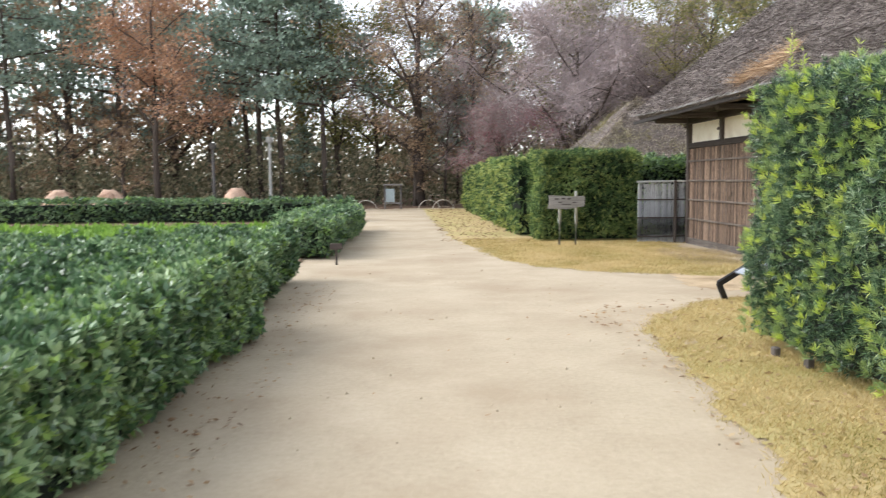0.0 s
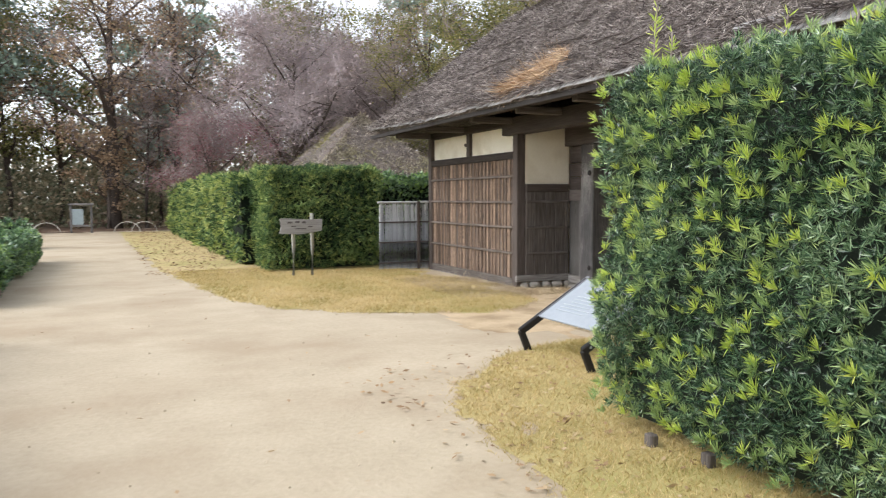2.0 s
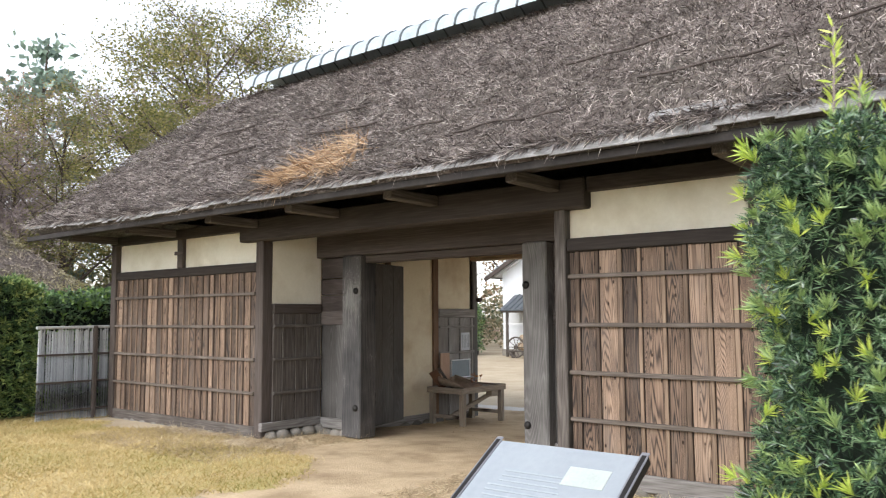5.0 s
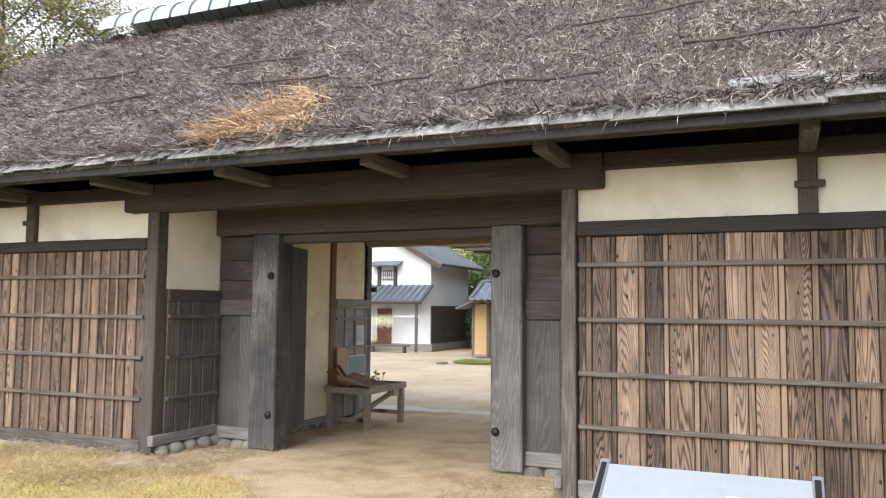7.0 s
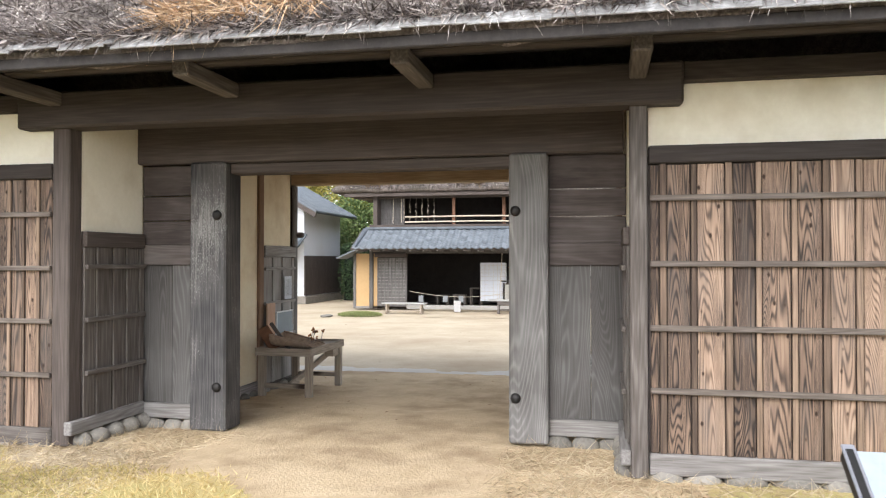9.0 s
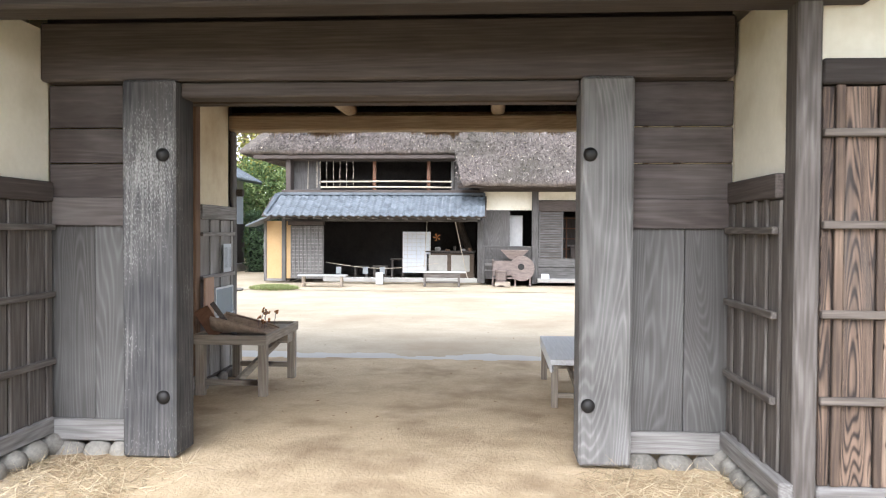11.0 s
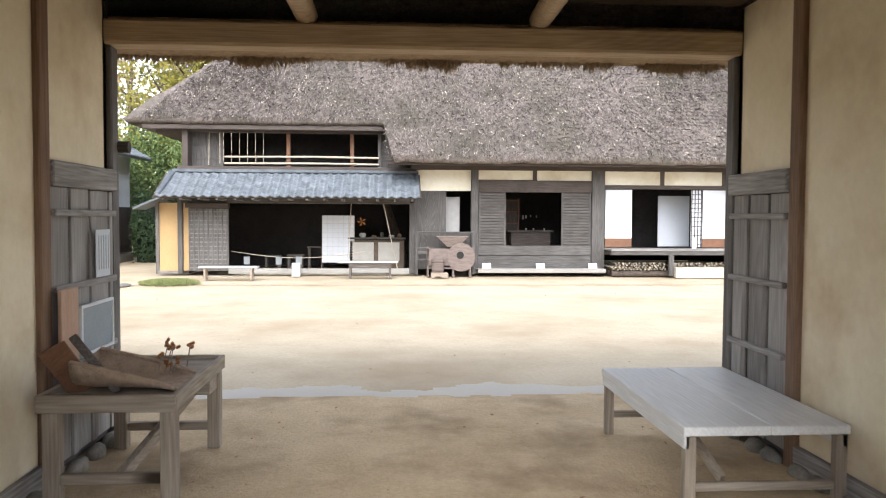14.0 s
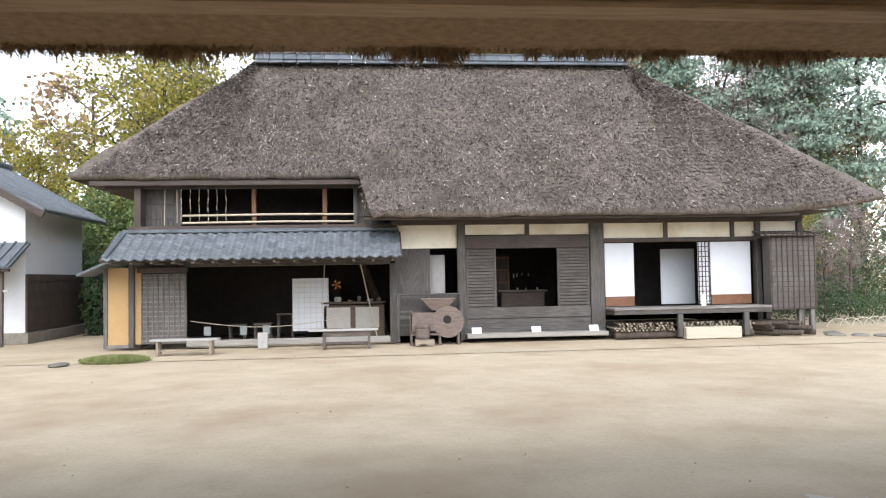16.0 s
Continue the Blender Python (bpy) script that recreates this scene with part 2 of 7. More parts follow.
# wood with the grain upright (z), along y, or along x
def grain(name, stops, axis, scale=2.6, rings=230.0, rough=0.8, bump=0.35, per_piece=0.0, knots=0.0, spread=0.3, weather=None, lines=0.035, flecks=0.0, along=0.06, streak=0.55, sharp=False, dark_knots=0.2):
    """Sawn wood: contour lines of a stretched noise, knots, and grey patches."""
    m, n, l, b = make_mat(name, rough, 0.0, 0.25)
    geo, info = n.new("ShaderNodeNewGeometry"), n.new("ShaderNodeObjectInfo")
    comb = n.new("ShaderNodeCombineXYZ")
    for k in range(3):
        l.new(info.outputs["Random"], comb.inputs[k])
    mad = n.new("ShaderNodeVectorMath")
    mad.operation = "MULTIPLY_ADD"
    mad.inputs[1].default_value = (41, 57, 33)
    l.new(comb.outputs[0], mad.inputs[0])
    l.new(geo.outputs["Position"], mad.inputs[2])
    mp = n.new("ShaderNodeMapping")
    mp.inputs["Scale"].default_value = [along if a == axis else 1.0 for a in "xyz"]
    l.new(mad.outputs[0], mp.inputs["Vector"])
    n1 = nd(n, "ShaderNodeTexNoise", Scale=scale, Detail=1.5, Roughness=0.45, Distortion=0.3)
    l.new(mp.outputs[0], n1.inputs["Vector"])
    mul = n.new("ShaderNodeMath")
    mul.operation = "MULTIPLY"
    mul.inputs[1].default_value = rings
    l.new(n1.outputs[0], mul.inputs[0])
    sn = n.new("ShaderNodeMath")
    sn.operation = "SINE"
    l.new(mul.outputs[0], sn.inputs[0])
    wave = sn.outputs[0]
    if sharp:
        half = n.new("ShaderNodeMath")
        half.operation = "MULTIPLY_ADD"
        half.inputs[1].default_value, half.inputs[2].default_value = 0.5, 0.5
        l.new(wave, half.inputs[0])
        pw = n.new("ShaderNodeMath")
        pw.operation = "POWER"
        pw.inputs[1].default_value = 2.5
        l.new(half.outputs[0], pw.inputs[0])
        wave = pw.outputs[0]
    mpf = n.new("ShaderNodeMapping")
    mpf.inputs["Scale"].default_value = [0.05 if a == axis else 1.0 for a in "xyz"]
    l.new(mad.outputs[0], mpf.inputs["Vector"])
    fine = nd(n, "ShaderNodeTexNoise", Scale=57.0, Detail=3.0)
    l.new(mpf.outputs[0], fine.inputs["Vector"])
    a = n.new("ShaderNodeMath")
    a.operation = "MULTIPLY_ADD"
    a.inputs[1].default_value = lines
    l.new(wave, a.inputs[0])
    c = n.new("ShaderNodeMath")
    c.operation = "MULTIPLY_ADD"
    c.inputs[1].default_value, c.inputs[2].default_value = streak, 0.5 - streak / 2
    l.new(fine.outputs[0], c.inputs[0])
    l.new(c.outputs[0], a.inputs[2])
    val = a.outputs[0]
    big = nd(n, "ShaderNodeTexNoise", Scale=1.3, Detail=3.0)
    l.new(mad.outputs[0], big.inputs["Vector"])
    d = n.new("ShaderNodeMath")
    d.operation = "MULTIPLY_ADD"
    d.inputs[1].default_value = spread
    l.new(big.outputs[0], d.inputs[0])
    e = n.new("ShaderNodeMath")
    e.operation = "SUBTRACT"
    e.inputs[1].default_value = spread / 2
    l.new(val, e.inputs[0])
    l.new(e.outputs[0], d.inputs[2])
    val = d.outputs[0]
    if per_piece > 0:
        f = n.new("ShaderNodeMath")
        f.operation = "MULTIPLY_ADD"
        f.inputs[1].default_value = per_piece
        l.new(info.outputs["Random"], f.inputs[0])
        g = n.new("ShaderNodeMath")
        g.operation = "SUBTRACT"
        g.inputs[1].default_value = per_piece / 2
        l.new(val, g.inputs[0])
        l.new(g.outputs[0], f.inputs[2])
        val = f.outputs[0]
    r = ramp(n, stops)
    l.new(val, r.inputs[0])
    col = r.outputs[0]
    if weather:
        wn_ = nd(n, "ShaderNodeTexNoise", Scale=2.2, Detail=5.0, Roughness=0.65)
        mp2 = n.new("ShaderNodeMapping")
        mp2.inputs["Scale"].default_value = [0.35 if q == axis else 1.6 for q in "xyz"]
        l.new(mad.outputs[0], mp2.inputs["Vector"])
        l.new(mp2.outputs[0], wn_.inputs["Vector"])
        mr = nd(n, "ShaderNodeMapRange")
        mr.inputs["From Min"].default_value, mr.inputs["From Max"].default_value, mr.inputs["To Max"].default_value = 0.5, 0.72, 0.55
        l.new(wn_.outputs[0], mr.inputs[0])
        mx = n.new("ShaderNodeMixRGB")
        mx.inputs["Color2"].default_value = (*weather, 1)
        l.new(mr.outputs[0], mx.inputs[0])
        l.new(col, mx.inputs["Color1"])
        col = mx.outputs[0]
    if knots > 0:
        vo = nd(n, "ShaderNodeTexVoronoi", Scale=knots)
        mp3 = n.new("ShaderNodeMapping")
        mp3.inputs["Scale"].default_value = [0.55 if q == axis else 1.0 for q in "xyz"]
        l.new(mad.outputs[0], mp3.inputs["Vector"])
        l.new(mp3.outputs[0], vo.inputs["Vector"])
        mk = nd(n, "ShaderNodeMapRange")
        mk.inputs["From Min"].default_value, mk.inputs["From Max"].default_value = dark_knots, dark_knots / 2
        l.new(vo.outputs["Distance"], mk.inputs[0])
        mz = n.new("ShaderNodeMixRGB")
        mz.inputs["Color2"].default_value = (0.03, 0.018, 0.012, 1)
        l.new(mk.outputs[0], mz.inputs[0])
        l.new(col, mz.inputs["Color1"])
        col = mz.outputs[0]
    if flecks > 0:
        fn = nd(n, "ShaderNodeTexNoise", Scale=190.0, Detail=1.0)
        mp4 = n.new("ShaderNodeMapping")
        mp4.inputs["Scale"].default_value = [0.3 if q == axis else 1.0 for q in "xyz"]
        l.new(mad.outputs[0], mp4.inputs["Vector"])
        l.new(mp4.outputs[0], fn.inputs["Vector"])
        mf = n.new("ShaderNodeMath")
        mf.operation = "MULTIPLY"
        l.new(fn.outputs[0], mf.inputs[0])
        l.new(big.outputs[0], mf.inputs[1])
        mr2 = nd(n, "ShaderNodeMapRange")
        mr2.inputs["From Min"].default_value, mr2.inputs["From Max"].default_value, mr2.inputs["To Max"].default_value = 0.37, 0.42, flecks
        l.new(mf.outputs[0], mr2.inputs[0])
        mq = n.new("ShaderNodeMixRGB")
        mq.inputs["Color2"].default_value = (0.6, 0.59, 0.57, 1)
        l.new(mr2.outputs[0], mq.inputs[0])
        l.new(col, mq.inputs["Color1"])
        col = mq.outputs[0]
    l.new(col, b.inputs["Base Color"])
    bp = nd(n, "ShaderNodeBump", Strength=bump, Distance=0.004)
    l.new(a.outputs[0], bp.inputs["Height"])
    l.new(bp.outputs[0], b.inputs["Normal"])
    return m


GREY = [(0.25, (0.085, 0.077, 0.072)), (0.42, (0.165, 0.152, 0.143)), (0.58, (0.25, 0.236, 0.226)), (0.75, (0.36, 0.346, 0.336))]
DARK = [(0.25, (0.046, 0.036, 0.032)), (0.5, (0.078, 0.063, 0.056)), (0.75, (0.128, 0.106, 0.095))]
MID = [(0.3, (0.05, 0.041, 0.036)), (0.5, (0.1, 0.086, 0.077)), (0.72, (0.19, 0.17, 0.155))]
BOARD = [(0.24, (0.03, 0.023, 0.02)), (0.37, (0.1, 0.07, 0.053)), (0.49, (0.215, 0.147, 0.106)), (0.61, (0.35, 0.245, 0.178)), (0.78, (0.5, 0.38, 0.29))]
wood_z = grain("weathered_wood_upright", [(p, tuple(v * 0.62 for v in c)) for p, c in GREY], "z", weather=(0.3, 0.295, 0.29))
mid_y = grain("brown_wood_along_y", MID, "y")
mid_z = grain("brown_wood_upright", MID, "z")
mid_x = grain("brown_wood_along_x", MID, "x")
wood_y = grain("weathered_wood_along_y", GREY, "y")
wood_x = grain("weathered_wood_along_x", GREY, "x")
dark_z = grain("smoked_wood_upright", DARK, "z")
dark_y = grain("smoked_wood_along_y", DARK, "y")
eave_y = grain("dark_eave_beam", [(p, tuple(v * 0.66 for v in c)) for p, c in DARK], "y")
black_y = grain("near_black_beam", [(p, tuple(v * 0.5 for v in c)) for p, c in DARK], "y")
# near-black board: shade of rooms and eaves put into its colour
shade_y = mottled("shade_board", [(0.3, (0.022, 0.02, 0.02)), (0.7, (0.055, 0.048, 0.046))], 3.0, bump=0.1)
dark_x = grain("smoked_wood_along_x", DARK, "x")
CATH = dict(along=0.062, streak=0.32, sharp=True)
board_z = grain("cedar_board_upright", BOARD, "z", 4.2, 430.0, 0.85, 0.6, 0.24, 11.0, 0.34, weather=(0.13, 0.113, 0.102), lines=-0.2, dark_knots=0.15, **CATH)
board_grey = grain("grey_board_upright", [(p, tuple(v * 0.43 for v in c)) for p, c in GREY], "z", 3.0, 260.0, 0.85, 0.4, 0.14, 0.0, 0.45, weather=(0.1, 0.09, 0.088), lines=0.13, along=0.1, streak=0.22, sharp=True)
dado_z = grain("pale_grey_dado_board", [(p, tuple(v * 1.3 for v in c)) for p, c in GREY], "z", 3.2, 120.0, 0.85, 0.4, 0.14, 0.0, 0.5, lines=0.06, along=0.1, streak=0.25, sharp=True)
batten_wood = grain("brown_batten", [(0.3, (0.06, 0.048, 0.041)), (0.5, (0.115, 0.095, 0.081)), (0.7, (0.2, 0.168, 0.145))], "y")
pillar_z = grain("worn_pillar_wood", [(0.25, (0.047, 0.044, 0.041)), (0.42, (0.102, 0.096, 0.091)), (0.58, (0.18, 0.171, 0.164)), (0.75, (0.32, 0.31, 0.3))], "z", 2.4, 240.0, spread=0.55, weather=(0.22, 0.212, 0.208), flecks=0.1, lines=0.1, along=0.13, streak=0.25, sharp=True)
pillar_dark = grain("charred_pillar_wood", [(0.25, (0.018, 0.017, 0.018)), (0.45, (0.04, 0.039, 0.041)), (0.6, (0.095, 0.09, 0.088)), (0.78, (0.23, 0.216, 0.206))], "z", 3.0, 110.0, spread=0.6, weather=(0.085, 0.073, 0.068), flecks=0.3, lines=0.06, **CATH)
panel_y = grain("purplish_board_along_y", [(0.28, (0.03, 0.023, 0.021)), (0.5, (0.07, 0.056, 0.051)), (0.72, (0.145, 0.124, 0.115))], "y", 3.0, 110.0, 0.8, 0.4, 0.2, 0.0, 0.6, weather=(0.15, 0.128, 0.12), lines=0.06, along=0.1, streak=0.25, sharp=True)
brown_y = grain("brown_beam", [(0.3, (0.06, 0.045, 0.034)), (0.7, (0.165, 0.125, 0.094))], "y")
strip_z = grain("pale_cover_strip", [(0.3, (0.07, 0.05, 0.039)), (0.5, (0.15, 0.105, 0.077)), (0.7, (0.28, 0.2, 0.145))], "z", 3.0, 160.0, 0.85, 0.4, 0.45)
tan_x = grain("tan_beam_along_y", [(0.3, (0.3, 0.21, 0.13)), (0.7, (0.56, 0.43, 0.29))], "y")
rust_z = grain("reddish_post", [(0.3, (0.12, 0.07, 0.045)), (0.7, (0.28, 0.18, 0.12))], "z")
plaster = mottled("cream_plaster", [(0.3, (0.74, 0.69, 0.57)), (0.7, (0.84, 0.79, 0.67))], 2.0, rough=0.95, bump=0.12, fine=12.0, stain=(0.6, 0.53, 0.4), stain_scale=1.2)
clay = mottled("ochre_clay_plaster", [(0.3, (0.77, 0.67, 0.49)), (0.7, (0.87, 0.79, 0.62))], 1.6, rough=0.95, bump=0.2, fine=12.0, stain=(0.62, 0.49, 0.32), stain_scale=1.6)
ochre = mottled("orange_ochre_wall", [(0.3, (0.41, 0.27, 0.13)), (0.7, (0.49, 0.33, 0.17))], 2.0, rough=0.95, bump=0.1)
white_wall = mottled("white_plaster", [(0.3, (0.7, 0.72, 0.75)), (0.7, (0.77, 0.785, 0.81))], 1.0, rough=0.9, bump=0.05, stain=(0.66, 0.66, 0.66), stain_scale=0.5)
THATCH = [(0.3, (0.042, 0.033, 0.029)), (0.45, (0.128, 0.104, 0.093)), (0.58, (0.218, 0.182, 0.164)), (0.75, (0.355, 0.305, 0.27))]
thatch = mottled("old_thatch", THATCH, 9.0, (1, 1, 1), 0.95, 1.0, 4.0, stain=(0.11, 0.098, 0.078), stain_scale=0.5, dist=0.05)
straw_mat = mottled("thatch_straw", [(0.2, (0.05, 0.041, 0.037)), (0.48, (0.22, 0.186, 0.172)), (0.7, (0.42, 0.365, 0.335)), (0.88, (0.7, 0.63, 0.575))], 3.0, rough=0.9, bump=0, island=0.75, stain=(0.07, 0.055, 0.05), stain_scale=2.6)
fresh_straw = mottled("fresh_straw", [(0.3, (0.3, 0.18, 0.1)), (0.6, (0.56, 0.39, 0.24)), (0.8, (0.74, 0.58, 0.41))], 3.0, rough=0.8, bump=0, island=0.5)
under_thatch = mottled("thatch_underside", [(0.3, (0.2, 0.13, 0.075)), (0.7, (0.5, 0.36, 0.22))], 14.0, rough=0.95, bump=0.8, dist=0.03)
sand = mottled("trodden_sand", [(0.3, (0.4, 0.325, 0.228)), (0.5, (0.48, 0.4, 0.287)), (0.7, (0.55, 0.465, 0.345))], 1.3, rough=0.95, bump=0.4, fine=15.0, stain=(0.38, 0.295, 0.2), stain_scale=0.5, dist=0.03)
earth = mottled("beaten_earth", [(0.3, (0.45, 0.335, 0.205)), (0.5, (0.56, 0.43, 0.275)), (0.7, (0.66, 0.52, 0.355))], 2.2, rough=0.95, bump=0.9, fine=16.0, dist=0.04, stain=(0.3, 0.21, 0.125), stain_scale=1.3)
soil = mottled("leaf_litter_floor", [(0.3, (0.07, 0.045, 0.03)), (0.5, (0.16, 0.1, 0.065)), (0.7, (0.28, 0.19, 0.12))], 1.4, rough=0.95, bump=0.6, fine=18.0)
turf = mottled("dry_turf", [(0.3, (0.33, 0.25, 0.11)), (0.5, (0.5, 0.39, 0.19)), (0.7, (0.6, 0.49, 0.26))], 1.6, rough=0.95, bump=0.6, fine=25.0, stain=(0.36, 0.33, 0.12), stain_scale=0.5)
blade_mat = leafy("dry_grass_blade", [(0.1, (0.26, 0.24, 0.07)), (0.4, (0.5, 0.38, 0.16)), (0.8, (0.68, 0.55, 0.3))], 0.7, 0.2, 0.3)
tile_mat = mottled("grey_roof_tile", [(0.3, (0.055, 0.066, 0.077)), (0.7, (0.15, 0.168, 0.19))], 3.0, rough=0.45, bump=0.15, spec=0.5, per_piece=0.2)
stone_mat = mottled("river_stone", [(0.3, (0.13, 0.12, 0.105)), (0.7, (0.3, 0.275, 0.24))], 5.0, rough=0.8, bump=0.3, per_piece=0.25)
iron = plain("black_iron", (0.03, 0.028, 0.027), 0.55, 0.6, 0.4)
bark = mottled("bark", [(0.3, (0.035, 0.028, 0.024)), (0.7, (0.14, 0.11, 0.09))], 6.0, (3, 3, 0.6), 0.95, 0.9, 4.0)


# ---- ground ----
def ground_z(x, y):
    mound = 0.09 * math.exp(-((x - 4.1) / 1.1) ** 2 - ((y - 9.0) / 1.3) ** 2)
    return mound + float(np.interp(x, [6.0, 7.9, 10.2, 13.4, 25.0, 60.0], [0.0, -0.06, -0.18, -0.25, -0.32, -0.32]))


def sheet(name, mat, xs, ys, inside=None, lift=0.0, rough=0.0, label="", kind="structure", category=""):
    """A ground sheet over a grid, kept where inside(x, y) holds."""
    xs, ys = np.asarray(xs), np.asarray(ys)
    idx, verts, faces = {}, [], []

    def vert(i, j):
        if (i, j) not in idx:
            x, y = xs[i], ys[j]
            idx[i, j] = len(verts)
            h = rough * noise.noise((x * 1.7, y * 1.7, 3.0)) if rough else 0.0
            verts.append((x, y, ground_z(x, y) + lift + h))
        return idx[i, j]

    for i in range(len(xs) - 1):
        for j in range(len(ys) - 1):
            if inside is None or inside((xs[i] + xs[i + 1]) / 2, (ys[j] + ys[j + 1]) / 2):
                faces.append((vert(i, j), vert(i + 1, j), vert(i + 1, j + 1), vert(i, j + 1)))
    ob = raw(name, verts, faces, mat, smooth=True)
    return tagged(ob, label, category, "", kind)


def wob(x, y, s=1.3, a=0.18):
    return a * noise.noise((x * s, y * s, 0.0)) + 0.4 * a * noise.noise((x * s * 5, y * s * 5, 9.0))


near = np.concatenate([[-900, -400, -150, -60, -30, -12], np.arange(-6, 14.1, 0.5), np.arange(15, 46, 1.5), [60, 110, 250, 500, 900]])
near_y = np.concatenate([[-900, -400, -150, -60, -30, -12], np.arange(-6, 45.1, 1.0), [60, 110, 250, 500, 900]])
sheet("ground", sand, near, near_y, label="pale trodden sandy ground of path and yard", category="ground")
def in_lawn_low(x, y):
    e = wob(x, y)
    left = float(np.interp(y, [-4.0, 3.8, 5.7, 8.2, 9.0], [2.0, 1.95, 2.2, 2.5, 2.75]))
    top = float(np.interp(x, [2.5, 2.8, 3.6, 4.5, 5.5, 7.0], [8.3, 8.75, 9.5, 9.95, 10.1, 9.9]))
    return x > left + e and y < top + e and x < 6.95


def in_lawn_up(x, y):
    e = wob(x, y)
    left = float(np.interp(y, [12.4, 12.7, 13.2, 14.2, 15.2, 22, 37, 60], [5.2, 4.6, 3.4, 2.4, 1.85, 1.1, 0.7, 0.5]))
    right = 6.4 + 3 * e if y < 19.4 else 12.0
    if x > 5.0 and y < 12.55 + 0.9 * max(0, x - 5.3) + e:
        return False
    return x > left + e and x < right


sheet("lawn_lower", turf, np.arange(1.5, 7.0, 0.06), np.arange(-1, 10.4, 0.06), in_lawn_low, 0.006, 0.006, "short dry straw-coloured turf below the tall hedge", category="lawn")
sheet("lawn_upper", turf, np.arange(0, 12, 0.1), np.arange(12.3, 44, 0.1), in_lawn_up, 0.006, 0.006, "short dry golden turf before the gatehouse", category="lawn")
sheet("gate_approach", earth, np.arange(3.0, 9.2, 0.1), np.arange(9.0, 16.4, 0.1), lambda x, y: x > 5.0 + 2.2 * abs(y - 11.8) ** 2 / 6 - 1.0 + wob(x, y, 0.7, 0.5), 0.0035, 0.0, "orange-brown trodden earth before the gate", category="ground")
sheet("gate_floor", earth, np.arange(8.6, 13.9, 0.07), np.arange(9.0, 17.0, 0.1), lambda x, y: (10.5 < y < 15.25 or x > 12.1) and x > 8.5 + wob(x, y, 2.0, 0.6) and x < 13.4 + wob(x, y, 1.2, 0.16), 0.009, 0.006, "brown beaten earth floor under the gatehouse", category="floor")
wet = mottled("damp_sand", [(0.3, (0.4, 0.365, 0.315)), (0.7, (0.5, 0.46, 0.405))], 2.0, rough=0.45, spec=0.5, bump=0.3, fine=25.0)
sheet("damp_strip", wet, np.arange(13.1, 14.6, 0.03), np.arange(8.0, 18.0, 0.06), lambda x, y: x > 13.38 + wob(x, y, 1.2, 0.16) and x < 13.85 + wob(x, y, 0.8, 0.4), 0.006, 0.004, "damp grey drip line in the sand", category="ground")
sheet("wood_floor", soil, np.concatenate([[-900, -300, -100, -60], np.arange(-50, 50, 1.0), [60, 100, 300, 900]]), np.concatenate([np.arange(43, 60, 1.0), [75, 120, 300, 900]]), lambda x, y: y > 44.5 + 2.0 * wob(x, y, 0.3, 1.0), 0.02, 0.05, "brown leaf litter under the wood", category="ground")
sheet("field_soil", soil, np.concatenate([[-200, -90], np.arange(-60, -4, 1.0), np.arange(-4, -0.85, 0.08)]), np.arange(-6, 42, 0.2), lambda x, y: x < float(np.interp(y, [-4, 4.3, 8.9, 13.2, 22, 40], [-1.95, -1.95, -2.2, -2.3, -2.0, -2.6])) + wob(x, y, 1.5, 0.18), 0.02, 0.008, "dark soil of the vegetable field", category="ground")
sheet("yard_platform", sand, np.arange(26.4, 40.1, 0.4), np.arange(-1.5, 21.6, 0.4), lambda x, y: x > 26.3 + wob(x, y, 0.25, 0.25), 0.012, 0.004, "low sandy platform round the farmhouse", category="ground")


